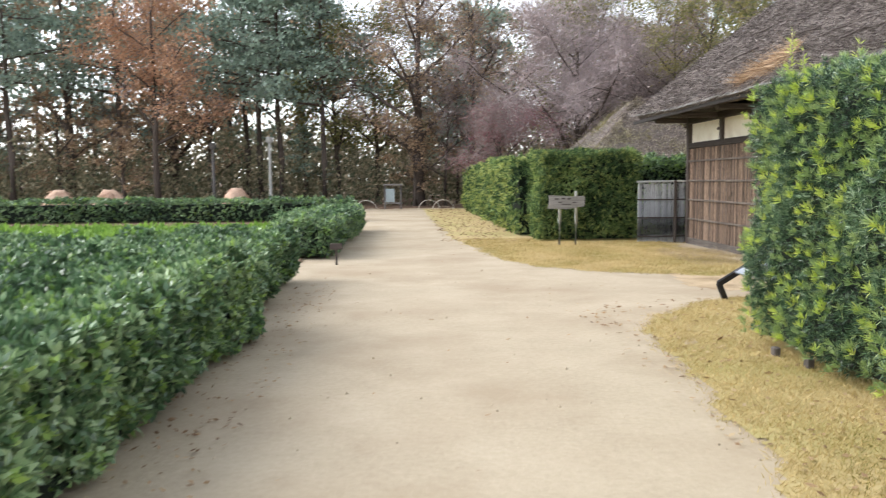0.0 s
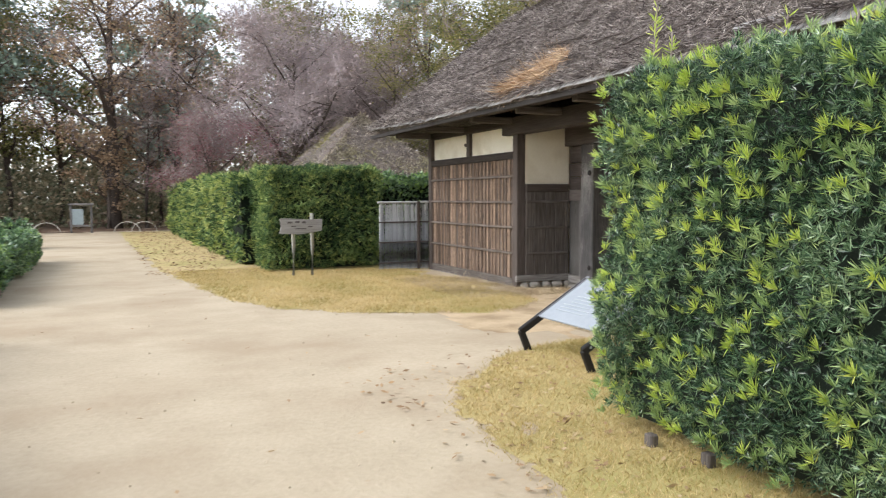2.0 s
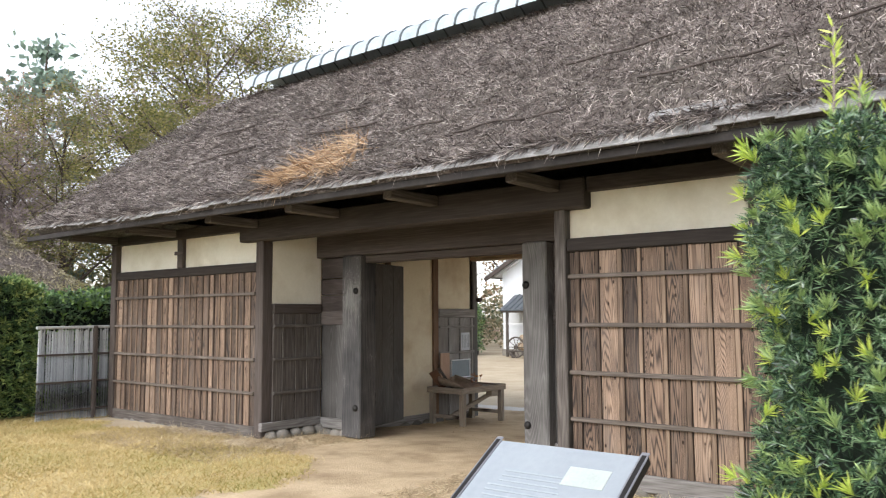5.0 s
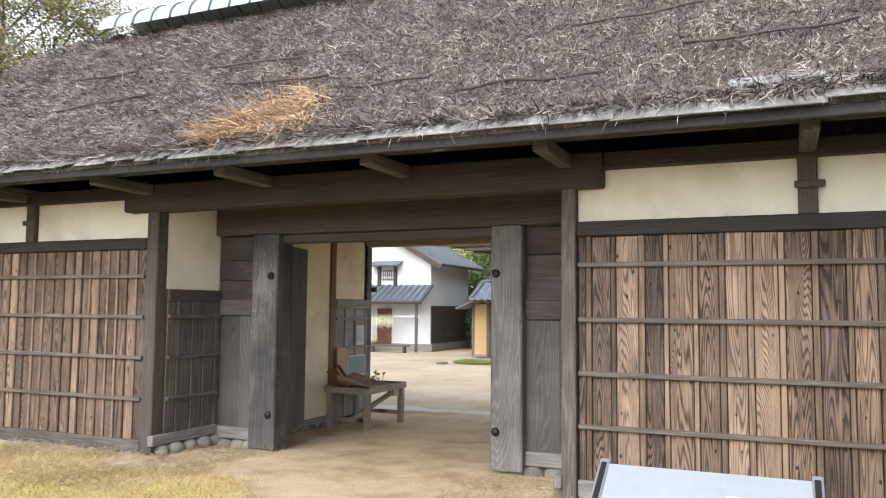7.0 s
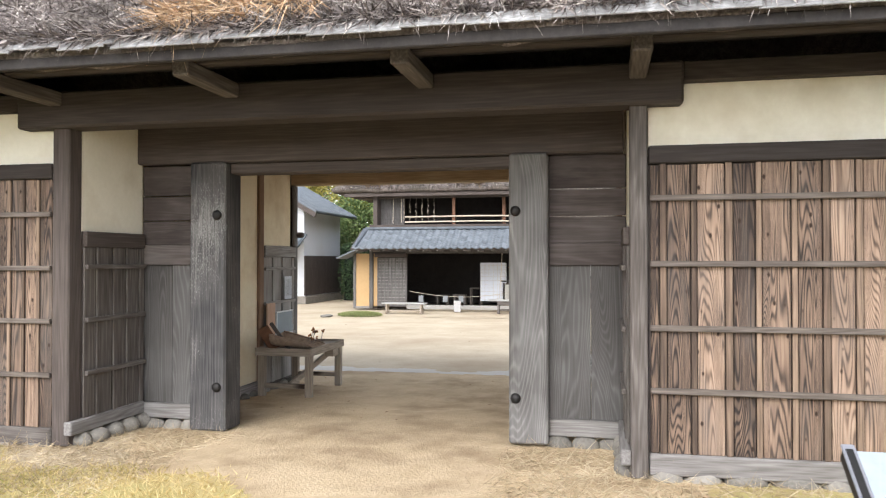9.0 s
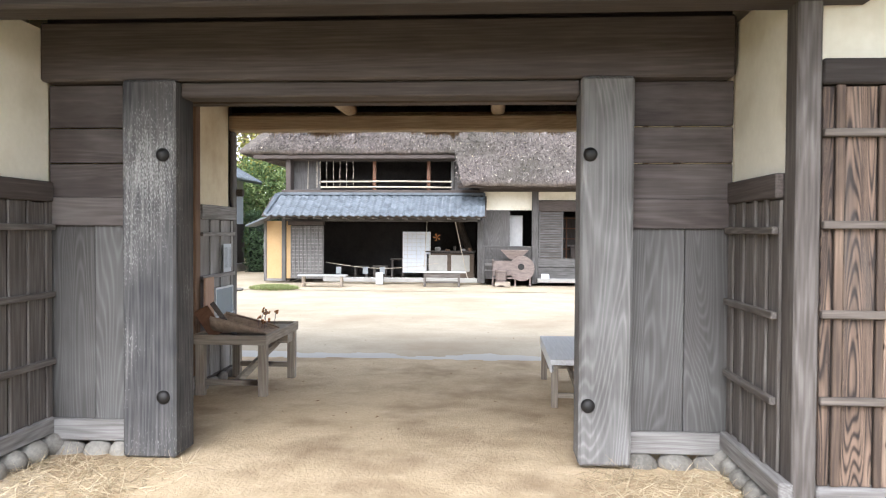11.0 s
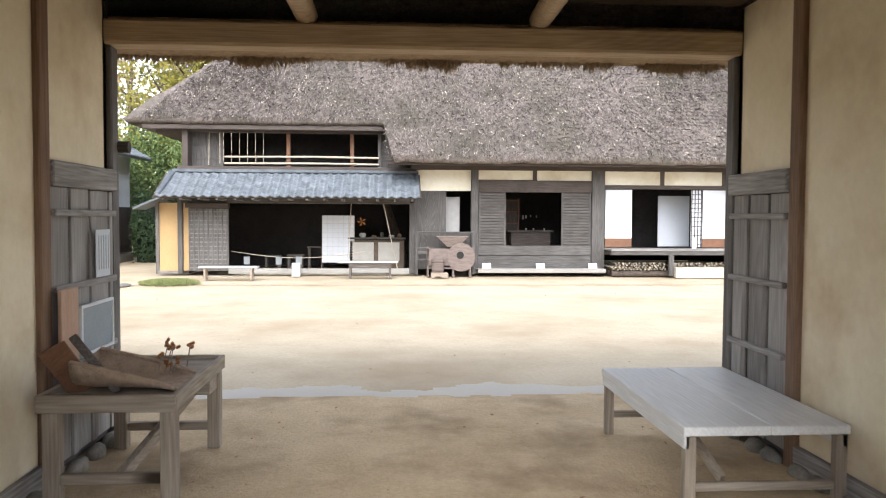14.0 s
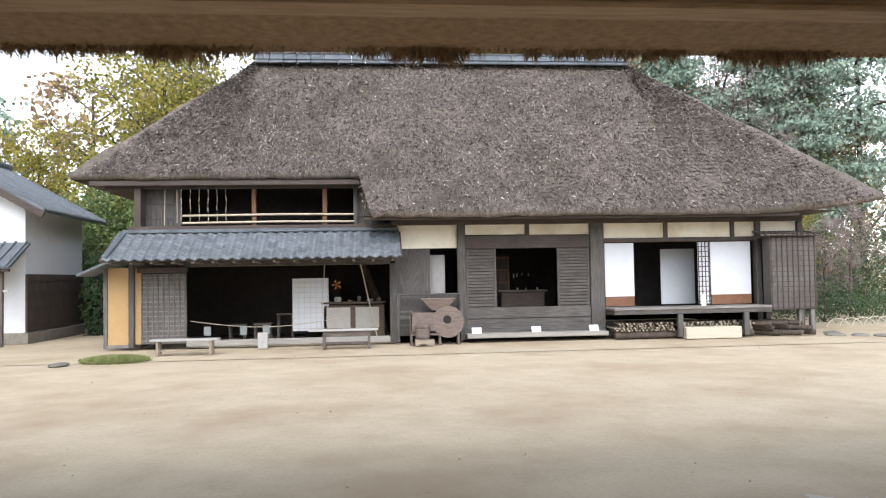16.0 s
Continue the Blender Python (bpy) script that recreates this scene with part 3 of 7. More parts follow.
# ---- hip roofs of thatch ----
def hip_roof(name, parent, mat, rect, ridge_x, ridge, zr, eave, thick, wall, bulge=0.05, step=0.25, rows=28, corner=0.7, rough=0.06, seed=0.0, rise=0.12):
    """rect: x0, x1, y0, y1 of the eaves; ridge: its y0, y1; eave(x, y): moved eave point and its height."""
    x0, x1, y0, y1 = rect
    loop = []
    for (ax, ay), (bx, by) in (((x0, y0), (x0, y1)), ((x0, y1), (x1, y1)), ((x1, y1), (x1, y0)), ((x1, y0), (x0, y0))):
        n = max(2, int(math.hypot(bx - ax, by - ay) / step))
        loop += [(ax + (bx - ax) * k / n, ay + (by - ay) * k / n) for k in range(n)]
    out = []
    for x, y in loop:
        cx, cy = min(max(x, x0 + corner), x1 - corner), min(max(y, y0 + corner), y1 - corner)
        d = math.hypot(x - cx, y - cy)
        if d > corner:
            x, y = cx + (x - cx) * corner / d, cy + (y - cy) * corner / d
        out.append(eave(x, y))
    n = len(out)
    verts, faces = [], []
    for k in range(rows + 1):
        v = k / rows
        for x, y, z in out:
            rx, ry = ridge_x, min(max(y, ridge[0]), ridge[1])
            p = Vector((x + (rx - x) * v, y + (ry - y) * v, z + (zr - z) * v + bulge * math.sin(math.pi * v)))
            h = noise.noise((p.x * 0.9 + seed, p.y * 0.9, p.z * 0.9)) * rough + noise.noise((p.x * 4 + seed, p.y * 4, p.z * 4)) * rough * 0.5
            p.z += h * (1 - 0.5 * (k == 0))
            verts.append(p)
    for x, y, z in out:
        cx, cy = (x0 + x1) / 2, (y0 + y1) / 2
        verts.append(Vector((x + (0.08 if x < cx else -0.08), y + (0.08 if y < cy else -0.08), z - thick + 0.05 * noise.noise((x * 3, y * 3, seed)))))
    w0, w1, w2, w3 = wall
    for x, y, z in out:
        verts.append(Vector((min(max(x, w0), w1), min(max(y, w2), w3), z - thick + rise)))
    for k in range(rows):
        for i in range(n):
            a, b = k * n + i, k * n + (i + 1) % n
            faces.append((a, a + n, b + n, b))
    top = (rows + 1) * n
    for i in range(n):
        j = (i + 1) % n
        faces.append((i, j, top + j, top + i))
        faces.append((top + i, top + j, top + n + j, top + n + i))
    return raw(name, verts, faces, mat, parent, smooth=True), out


def roof_straw(name, parent, mat, count, place, slope, length, width, spread=0.35, lift=0.35, rows=0):
    """Loose straws lying down the slope; place(u, v) gives arrays of points on the roof."""
    u, v = nrg.random(count), nrg.random(count)
    if rows:
        v = np.clip((np.floor(v * rows) + 0.35 * nrg.random(count) ** 2 + 0.12 * np.sin(u * 160)) / rows, 0, 1)
    base = place(u, v)
    way = unit(np.asarray(slope) + nrg.normal(size=(count, 3)) * spread + np.array([0, 0, lift]) * nrg.random((count, 1)))
    vs, fs = slivers(base, way, length * (0.4 + nrg.random(count)), width * (0.6 + 0.8 * nrg.random(count)))
    return tagged(raw(name, vs, fs, mat, parent), kind="stuff")


# ---- gatehouse ----
GX, RX, BX = 7.0, 8.03, 12.0
gate = thing("gatehouse", (9.5, 12.85, 0), "long thatched gatehouse with weathered cedar boards and cream plaster", "gatehouse")


def gate_eave(x, y):
    return x, y, 3.11 + 0.1 * max(0.0, (abs(y - 12.85) - 4) / 3.5)


roof, _ = hip_roof("thatched_roof", gate, thatch, (5.75, 13.42, 5.2, 20.45), 9.6, (6.9, 18.75), 6.2, gate_eave, 0.1, (7.05, 11.95, 6.35, 19.35), rough=0.07, rows=40, step=0.16, rise=0.36)
roof["label"] = "dark weathered shaggy thatch"


def gate_slope(u, v):
    y = 5.4 + u * 14.8
    v = np.clip(v, 0, 1)
    return np.stack([5.75 + 3.85 * v, y, 3.16 + 3.06 * v + 0.05 * np.sin(np.pi * v) + 0.02 + 0.1 * np.clip((np.abs(y - 12.85) - 4) / 3.5, 0, 9) * (1 - v)], 1)


DOWN = (-0.78, 0, -0.62)
roof_straw("straw", roof, straw_mat, 110000, gate_slope, DOWN, 0.11, 0.01, 0.5, 0.5)
roof_straw("eave_straw", roof, straw_mat, 12000, lambda u, v: gate_slope(u, v * 0.04), (-0.8, 0, -0.55), 0.17, 0.013, 0.35, 0.2)


def gate_hip_left(u, v):
    w = nrg.random(len(u))
    x = 5.9 + 7.3 * u
    return np.stack([x + (9.6 - x) * w, 20.45 + (18.75 - 20.45) * w, 3.35 + 2.87 * w + 0.05], 1)


roof_straw("hip_straw", roof, straw_mat, 9000, gate_hip_left, (0, 0.5, -0.8), 0.2, 0.012, 0.45, 0.5)


def hay_at(u, v):
    y = 12.5 + 1.2 * u
    w = (0.01 + 0.2 * v) * (1 - 0.35 * np.abs(u - 0.45) * 2)
    w = w * np.interp(u, [0, 0.25, 0.6, 1], [0.95, 1.0, 0.9, 0.3])
    p = gate_slope((y - 5.4) / 14.8, w)
    p[:, 2] += 0.05 + 0.07 * nrg.random(len(u))
    return p


roof_straw("fresh_straw_tuft", roof, fresh_straw, 800, hay_at, (-0.7, 0.2, -0.5), 0.32, 0.011, 0.6, 0.3)
# poles lashed across the thatch and the tin strip along the eave
for y0, y1, v0, v1 in ((6.2, 7.6, 0.3, 0.27), (8.0, 9.3, 0.22, 0.2), (9.9, 11.2, 0.13, 0.12), (11.6, 12.5, 0.2, 0.2), (12.9, 14.3, 0.27, 0.3), (15.5, 16.8, 0.3, 0.27), (7.0, 8.0, 0.5, 0.49), (16.4, 17.4, 0.5, 0.48), (9.2, 10.4, 0.4, 0.38), (13.6, 15.0, 0.42, 0.44)):
    pts = []
    for k in range(9):
        y = y0 + (y1 - y0) * k / 8
        p = gate_slope(np.array([(y - 5.4) / 14.8]), np.array([v0 + (v1 - v0) * k / 8 + 0.025 * noise.noise((y * 2, 0, 4))]))[0]
        pts.append((p[0], p[1], p[2] + 0.045))
    tube("roof_pole", roof, dark_y, pts, 0.014, 6)
tin = mottled("silvered_bark_strip", [(0.3, (0.12, 0.11, 0.108)), (0.5, (0.22, 0.215, 0.21)), (0.7, (0.46, 0.455, 0.45))], 8.0, (1, 0.3, 1), 0.6, 0.3)
y = 5.5
while y < 20.0:
    w = (0.35 if y < 13.3 else 0.06) + (0.5 if y < 13.3 else 0.12) * rnd.random()
    d = 0.1 + (0.16 if 8.1 < y < 8.9 else 0.05 * rnd.random())
    bm = bmesh.new()
    tilt = rnd.uniform(-0.02, 0.02)
    zz = gate_eave(5.75, y)[2]
    hf = 1.0 if y < 9.0 else rnd.uniform(0.25, 0.6)
    add_bar(bm, (5.69, y + w / 2, zz + 0.02 - 0.065 * hf + tilt), (5.72 + d * hf, y + w / 2, zz + 0.045 + d * hf * 0.8), w, 0.012, 0.003)
    part("eave_strip", bm, tin, roof, "silvery bark strip")
    y += w * 0.97
# ridge cover of curved tin plates
ridge_mat = mottled("pale_ridge_metal", [(0.3, (0.3, 0.35, 0.38)), (0.7, (0.45, 0.5, 0.53))], 2.0, rough=0.5, bump=0.05)
rib_mat = plain("dull_grey_rib", (0.12, 0.14, 0.15), 0.5)
ridge = part("ridge_cap", bmesh.new(), ridge_mat, gate, "pale blue-grey ridge cover with ribs")
k = 0
for k in range(31):
    ya = 6.95 + k * 0.383
    bm = bmesh.new()
    prof = [(0.46 * math.sin((q / 10 - 0.5) * 3.0), 0.4 * math.cos((q / 10 - 0.5) * 3.0)) for q in range(11)]
    a = [bm.verts.new((9.6 + px, ya, 6.16 + pz)) for px, pz in prof]
    b = [bm.verts.new((9.6 + px, ya + 0.37, 6.16 + pz)) for px, pz in prof]
    for q in range(10):
        bm.faces.new((a[q], b[q], b[q + 1], a[q + 1])).smooth = True
    part("plate", bm, ridge_mat, ridge)
    bm = bmesh.new()
    add_tube(bm, [(9.6 + px * 1.01, ya, 6.165 + pz) for px, pz in prof], 0.02, 6)
    part("rib", bm, rib_mat, ridge, "dark rib")


def board_wall(parent, name, mat, along, fixed, a, b, z0, z1, out, width=0.175, battens=(), batten_mat=None, thick=0.02):
    """Upright boards side by side with cover battens across. along: 'y' or 'x'; out: the way the face looks (+1 or -1)."""
    wall = part(name, bmesh.new(), mat, parent)
    p, i = a, 0
    while p < b - 0.01:
        w = min((width if i % 2 == 0 else width * 0.3) * rnd.uniform(0.85, 1.15), b - p)
        if b - p - w < 0.05:
            w = b - p
        off = 0.002 + 0.014 * (i % 2) + rnd.uniform(0, 0.004)
        q0, q1 = p + 0.004, p + w - 0.004
        f0, f1 = sorted((fixed + out * off, fixed + out * (off + thick)))
        bm = bmesh.new()
        if along == "y":
            add_box(bm, f0, f1, q0, q1, z0, z1 - rnd.uniform(0, 0.01), 0.004)
        else:
            add_box(bm, q0, q1, f0, f1, z0, z1 - rnd.uniform(0, 0.01), 0.004)
        part("board", bm, strip_z if (mat is board_z and i % 2) else mat, wall)
        p += w
        i += 1
    for z in battens:
        f0, f1 = sorted((fixed + out * 0.03, fixed + out * 0.066))
        bm = bmesh.new()
        zz = rnd.uniform(-0.006, 0.006)
        if along == "y":
            add_box(bm, f0, f1, a, b, z - 0.022 + zz, z + 0.022 + zz, 0.006)
        else:
            add_box(bm, a, b, f0, f1, z - 0.022 + zz, z + 0.022 + zz, 0.006)
        part("batten", bm, batten_mat or batten_wood, wall)
    return wall


def stones(parent, along, fixed, a, b, z, r=0.11):
    p = a
    while p < b:
        w = r * rnd.uniform(0.8, 1.5)
        bm = bmesh.new()
        bmesh.ops.create_icosphere(bm, subdivisions=2, radius=1.0)
        s = rnd.random() * 50
        for v in bm.verts:
            v.co *= 1 + 0.18 * noise.noise(v.co * 1.2 + Vector((s, 0, 0)))
        for f in bm.faces:
            f.smooth = True
        size = (r * 1.1, w, 0.085) if along == "y" else (w, r * 1.1, 0.085)
        bm.transform(Matrix.Diagonal((*size, 1)))
        c = p + w * 0.9
        bm.transform(Matrix.Translation((fixed, c, z) if along == "y" else (c, fixed, z)))
        part("foundation_stone", bm, stone_mat, parent, "rounded river stone")
        p += w * 1.85


def gate_wing(y0, y1, sill, battens, strut, width, sill_wood):
    """One closed wing of the front: backing, sill, boards, dado beam, plaster, strut."""
    box("plaster_panel", gate, plaster, GX + 0.02, GX + 0.14, y0, y1, 2.42, 3.02, 0.0, "cream plaster")
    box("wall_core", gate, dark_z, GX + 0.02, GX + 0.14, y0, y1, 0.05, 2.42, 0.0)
    box("sill_beam", gate, sill_wood, GX - 0.06, GX + 0.14, y0, y1, sill - 0.16, sill, 0.012)
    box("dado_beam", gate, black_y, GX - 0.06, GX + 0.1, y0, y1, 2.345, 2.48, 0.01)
    board_wall(gate, "board_wall", board_z, "y", GX, y0 + 0.01, y1 - 0.01, sill, 2.345, -1, width, battens)
    box("strut", gate, dark_z, GX - 0.05, GX + 0.1, strut - 0.075, strut + 0.075, 2.48, 2.98, 0.01)
    box("cleat", gate, dark_y, GX - 0.085, GX - 0.05, strut - 0.13, strut + 0.1, 2.69, 2.75, 0.008)
    stones(gate, "y", GX + 0.02, y0, y1, sill - 0.2, 0.13)


gate_wing(6.3, 10.3, 0.17, (0.64, 1.11, 1.59, 2.08), 8.38, 0.175, wood_y)
gate_wing(15.43, 19.4, 0.13, (0.6, 1.08, 1.55, 2.03), 17.4, 0.12, mid_y)
for y0, y1, foot in ((10.31, 10.44, -0.02), (15.24, 15.41, -0.02), (19.33, 19.49, -0.05), (6.2, 6.34, -0.05)):
    box("corner_post", gate, dark_z if y0 > 15 else mid_z, GX - 0.075, GX + 0.1, y0, y1, foot, 2.96, 0.012)
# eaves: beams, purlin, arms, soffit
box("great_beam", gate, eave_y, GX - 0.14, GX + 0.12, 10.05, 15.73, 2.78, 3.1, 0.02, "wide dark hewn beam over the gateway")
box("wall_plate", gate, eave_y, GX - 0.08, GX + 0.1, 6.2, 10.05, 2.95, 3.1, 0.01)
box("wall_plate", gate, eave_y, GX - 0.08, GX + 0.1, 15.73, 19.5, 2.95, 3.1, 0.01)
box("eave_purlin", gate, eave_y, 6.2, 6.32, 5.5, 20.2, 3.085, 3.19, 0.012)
# fascia and soffit are near-black, the eave's shade put into their colour
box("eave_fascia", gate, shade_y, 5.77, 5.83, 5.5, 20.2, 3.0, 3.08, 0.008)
for ya in (6.6, 8.38, 10.38, 12.0, 13.65, 15.32, 17.4, 19.2):
    box("eave_arm", gate, mid_x, 6.04, 6.85, ya - 0.065, ya + 0.065, 2.965, 3.084, 0.012)
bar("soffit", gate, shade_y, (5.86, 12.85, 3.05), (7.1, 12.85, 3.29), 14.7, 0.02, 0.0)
# recessed gate front
box("gate_pillar", gate, pillar_z, RX - 0.14, RX + 0.2, 11.125, 11.475, -0.03, 2.58, 0.018, "silvery weathered keyaki gate pillar")
box("gate_pillar", gate, pillar_dark, RX - 0.14, RX + 0.2, 14.25, 14.63, -0.05, 2.58, 0.018, "dark charred gate pillar flecked with white")
box("gate_lintel", gate, dark_y, RX - 0.1, RX + 0.2, 10.46, 15.24, 2.58, 2.99, 0.015, "dark hewn lintel")
box("under_lintel", gate, dark_y, RX - 0.04, RX + 0.16, 11.475, 14.25, 2.47, 2.575, 0.012)
box("gable_board", gate, dark_y, RX, RX + 0.05, 10.46, 15.24, 2.99, 3.3, 0.0)
box("cross_beam", gate, brown_y, 9.9, 10.12, 10.45, 15.27, 2.745, 2.93, 0.03)
for yb in (11.415, 14.335):
    for zb in (0.38, 2.06):
        bm = bmesh.new()
        bmesh.ops.create_uvsphere(bm, u_segments=14, v_segments=8, radius=1.0)
        for f in bm.faces:
            f.smooth = True
        bm.transform(Matrix.Translation((RX - 0.145, yb, zb)) @ Matrix.Diagonal((0.035, 0.048, 0.048, 1)))
        part("nail_boss", bm, iron, gate, "round black iron nail cover")
for y0, y1 in ((10.44, 11.125), (14.63, 15.24)):
    w = part("side_panel", bmesh.new(), wood_z, gate)
    box("rail", w, panel_y, RX - 0.02, RX + 0.06, y0, y1, 1.57, 1.77, 0.006)
    for z0, z1 in ((1.77, 2.02), (2.02, 2.27), (2.27, 2.58)):
        box("upper_board", w, panel_y, RX + 0.01 + 0.005 * rnd.random(), RX + 0.04, y0, y1, z0, z1 - 0.009, 0.006)
    ym = (y0 + y1) / 2 - 0.03
    box("lower_board", w, board_grey, RX + 0.012, RX + 0.04, y0, ym - 0.002, 0.18, 1.57, 0.004)
    box("lower_board", w, board_grey, RX + 0.016, RX + 0.044, ym + 0.002, y1, 0.18, 1.57, 0.004)
    box("foot_rail", w, wood_y, RX - 0.03, RX + 0.08, y0, y1, 0.03, 0.18, 0.01)
    stones(gate, "y", RX + 0.02, y0, y1, -0.05, 0.1)
for yp, out in ((15.24, -1), (10.435, 1)):
    f0, f1 = sorted((yp, yp - out * 0.12))
    box("return_plaster", gate, plaster, GX + 0.1, RX, f0, f1, 1.88, 2.95, 0.0, "cream plaster")
    box("return_core", gate, dark_z, GX + 0.1, RX, f0, f1, 0.1, 1.88, 0.0)
    g0, g1 = sorted((yp + out * 0.002, yp + out * 0.05))
    box("return_beam", gate, dark_x, GX + 0.1, RX - 0.02, g0, g1, 1.74, 1.88, 0.008)
    board_wall(gate, "return_boards", mid_z, "x", yp, GX + 0.1, RX - 0.02, 0.2, 1.74, out, battens=(0.6, 1.08, 1.56), batten_mat=mid_x)
    box("return_sill", gate, wood_x, GX - 0.1, RX - 0.02, g0, g1 + 0.03, 0.08, 0.2, 0.01)
    stones(gate, "x", yp + out * 0.02, GX, RX, 0.0, 0.1)
# passage walls, back frame, ceiling
pale_rail = grain("pale_rail", [(p, tuple(v * 1.3 for v in c)) for p, c in GREY], "x")
for yp, out, post in ((15.27, -1, 10.82), (10.45, 1, 11.0)):
    f0, f1 = sorted((yp, yp - out * 0.14))
    box("passage_wall", gate, clay, RX + 0.05, post - 0.07, f0, f1, -0.2, 3.1, 0.0, "stained ochre clay plaster")
    box("passage_wall", gate, clay, post + 0.07, BX - 0.05, f0, f1, 1.8, 3.1, 0.0, "stained ochre clay plaster")
    g0, g1 = sorted((yp + out * 0.04, yp - out * 0.1))
    box("passage_post", gate, rust_z, post - 0.07, post + 0.07, g0, g1, -0.2, 3.1, 0.01)
    box("passage_post", gate, rust_z, 9.5, 9.62, g0, g1, -0.2, 3.1, 0.01)
    s0, s1 = sorted((yp + out * 0.002, yp + out * 0.05))
    box("passage_sill", gate, pale_rail, RX + 0.2, post - 0.075, s0, s1, -0.2, -0.02, 0.008)
    box("dado_core", gate, dark_z, post + 0.07, BX - 0.05, f0, f1, -0.15, 1.8, 0.0)
    h0, h1 = sorted((yp + out * 0.002, yp + out * 0.06))
    box("dado_rail", gate, pale_rail, post + 0.07, BX - 0.02, h0, h1, 1.66, 1.82, 0.008)
    board_wall(gate, "dado_boards", dado_z, "x", yp, post + 0.08, BX - 0.06, -0.1, 1.66, out, 0.27, (0.54, 1.02, 1.5), pale_rail)
    box("back_post", gate, wood_z, BX - 0.06, BX + 0.08, g0, g1, -0.26, 2.74, 0.012)
    b0, b1 = (15.27, 19.4) if out < 0 else (6.3, 10.45)
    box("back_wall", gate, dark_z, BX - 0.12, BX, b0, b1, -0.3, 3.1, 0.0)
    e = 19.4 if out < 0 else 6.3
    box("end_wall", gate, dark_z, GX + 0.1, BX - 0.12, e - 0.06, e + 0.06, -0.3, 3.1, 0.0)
box("back_beam", gate, tan_x, BX - 0.1, BX + 0.12, 10.3, 15.45, 2.745, 2.93, 0.02, "tan squared beam with a long crack")
box("passage_ceiling", gate, brown_y, RX + 0.05, BX, 10.45, 15.27, 3.14, 3.18, 0.0)
for yj in (13.8, 12.02):
    tube("joist", gate, tan_x, [(8.1, yj, 3.03), (10.2, yj + 0.02, 3.01), (12.0, yj, 3.0)], [0.075, 0.085, 0.085], 10, "round tan joist")
bm = bmesh.new()
add_box(bm, BX + 0.1, 13.35, 9.0, 17.0, 2.93, 2.99)
part("rear_soffit", bm, under_thatch, gate, "rough brown thatch underside")
n = 16000
base = np.stack([13.2 + 0.15 * nrg.random(n), 7.0 + 12 * nrg.random(n), 2.97 + 0.05 * nrg.random(n)], 1)
way = unit(np.array([0.5, 0, -0.7]) + 0.4 * nrg.normal(size=(n, 3)))
ln = 0.06 + 0.1 * nrg.random(n) * (0.6 + np.sin(base[:, 1] * 5) * 0.4) + 0.04 * (np.sin(base[:, 1] * 3.1 + np.sin(base[:, 1] * 7)) > 0.75)
base[:, 2] -= 0.055 * (np.sin(base[:, 1] * 2.3) * np.sin(base[:, 1] * 5.7 + 1) > 0.3) * nrg.random(n)
vs, fs = blades(base, way, ln, 0.016)
tagged(raw("rear_eave_straw", vs, fs, under_thatch, gate), kind="stuff")
# open leaf of the gate
leaf = thing("gate_door", (8.22, 14.64, -0.05), "tall open gate door of grey planks with iron straps", "door")
M = Matrix.Translation((8.22, 14.64, 0)) @ Matrix.Rotation(radians(14), 4, "Z")
for k in range(4):
    bm = add_box(bmesh.new(), 0.36 * k, 0.36 * k + 0.355, -0.035, 0.02, 0.0, 2.52, 0.006)
    bm.transform(M)
    part("plank", bm, board_grey, leaf)
for zb in (0.42, 2.1):
    bm = add_box(bmesh.new(), 0.0, 0.42, -0.045, -0.034, zb - 0.06, zb + 0.06, 0.004)
    add_box(bm, 0.38, 0.5, -0.046, -0.034, zb + 0.02, zb + 0.09, 0.004)
    add_box(bm, 0.38, 0.5, -0.046, -0.034, zb - 0.09, zb - 0.02, 0.004)
    bm.transform(M)
    part("hinge_strap", bm, iron, leaf, "forked black iron strap")


# ---- farmhouse ----
HX = 29.5
pale_sill = grain("pale_worn_sill", [(0.3, (0.22, 0.21, 0.19)), (0.7, (0.38, 0.365, 0.34))], "y")
HOUSE = [(p, tuple(v * 0.44 for v in c)) for p, c in GREY]
hw_z, hw_y, hw_x = (grain("house_timber_" + a, HOUSE, a) for a in "zyx")
house = thing("farmhouse", (32.5, 10, -0.25), "two-storey thatched farmhouse with dark timber and white plaster", "house")


def house_eave(x, y):
    if x < 30 and y > 13.4:
        return 29.28, y, 4.32
    if y > 17:
        return x, y, 4.32
    up = 0.3 * max(0.0, (3.5 - y) / 4.0) ** 2
    return x, y, 3.16 + up


h_roof, _ = hip_roof("thatched_roof", house, thatch, (28.1, 38.9, -1.0, 21.0), 33.5, (4.62, 16.7), 8.46, house_eave, 0.14, (29.6, 37.4, 0.9, 19.4), bulge=0.05, step=0.3, rows=36, corner=0.5, rough=0.08, seed=5.0)
h_roof["label"] = "grey-brown thatch flecked with fallen leaves"


def house_slope(u, v):
    y = -0.4 + u * 21.0
    left = y > 13.4
    xe, ze = np.where(left, 29.28, 28.1), np.where(left, 4.35, 3.2 + 0.3 * np.clip((3.5 - y) / 4.0, 0, 9) ** 2)
    ry = np.clip(y, 4.62, 16.7)
    return np.stack([xe + (33.5 - xe) * v, y + (ry - y) * v, ze + (8.5 - ze) * v + 0.05 * np.sin(np.pi * v) + 0.02], 1)


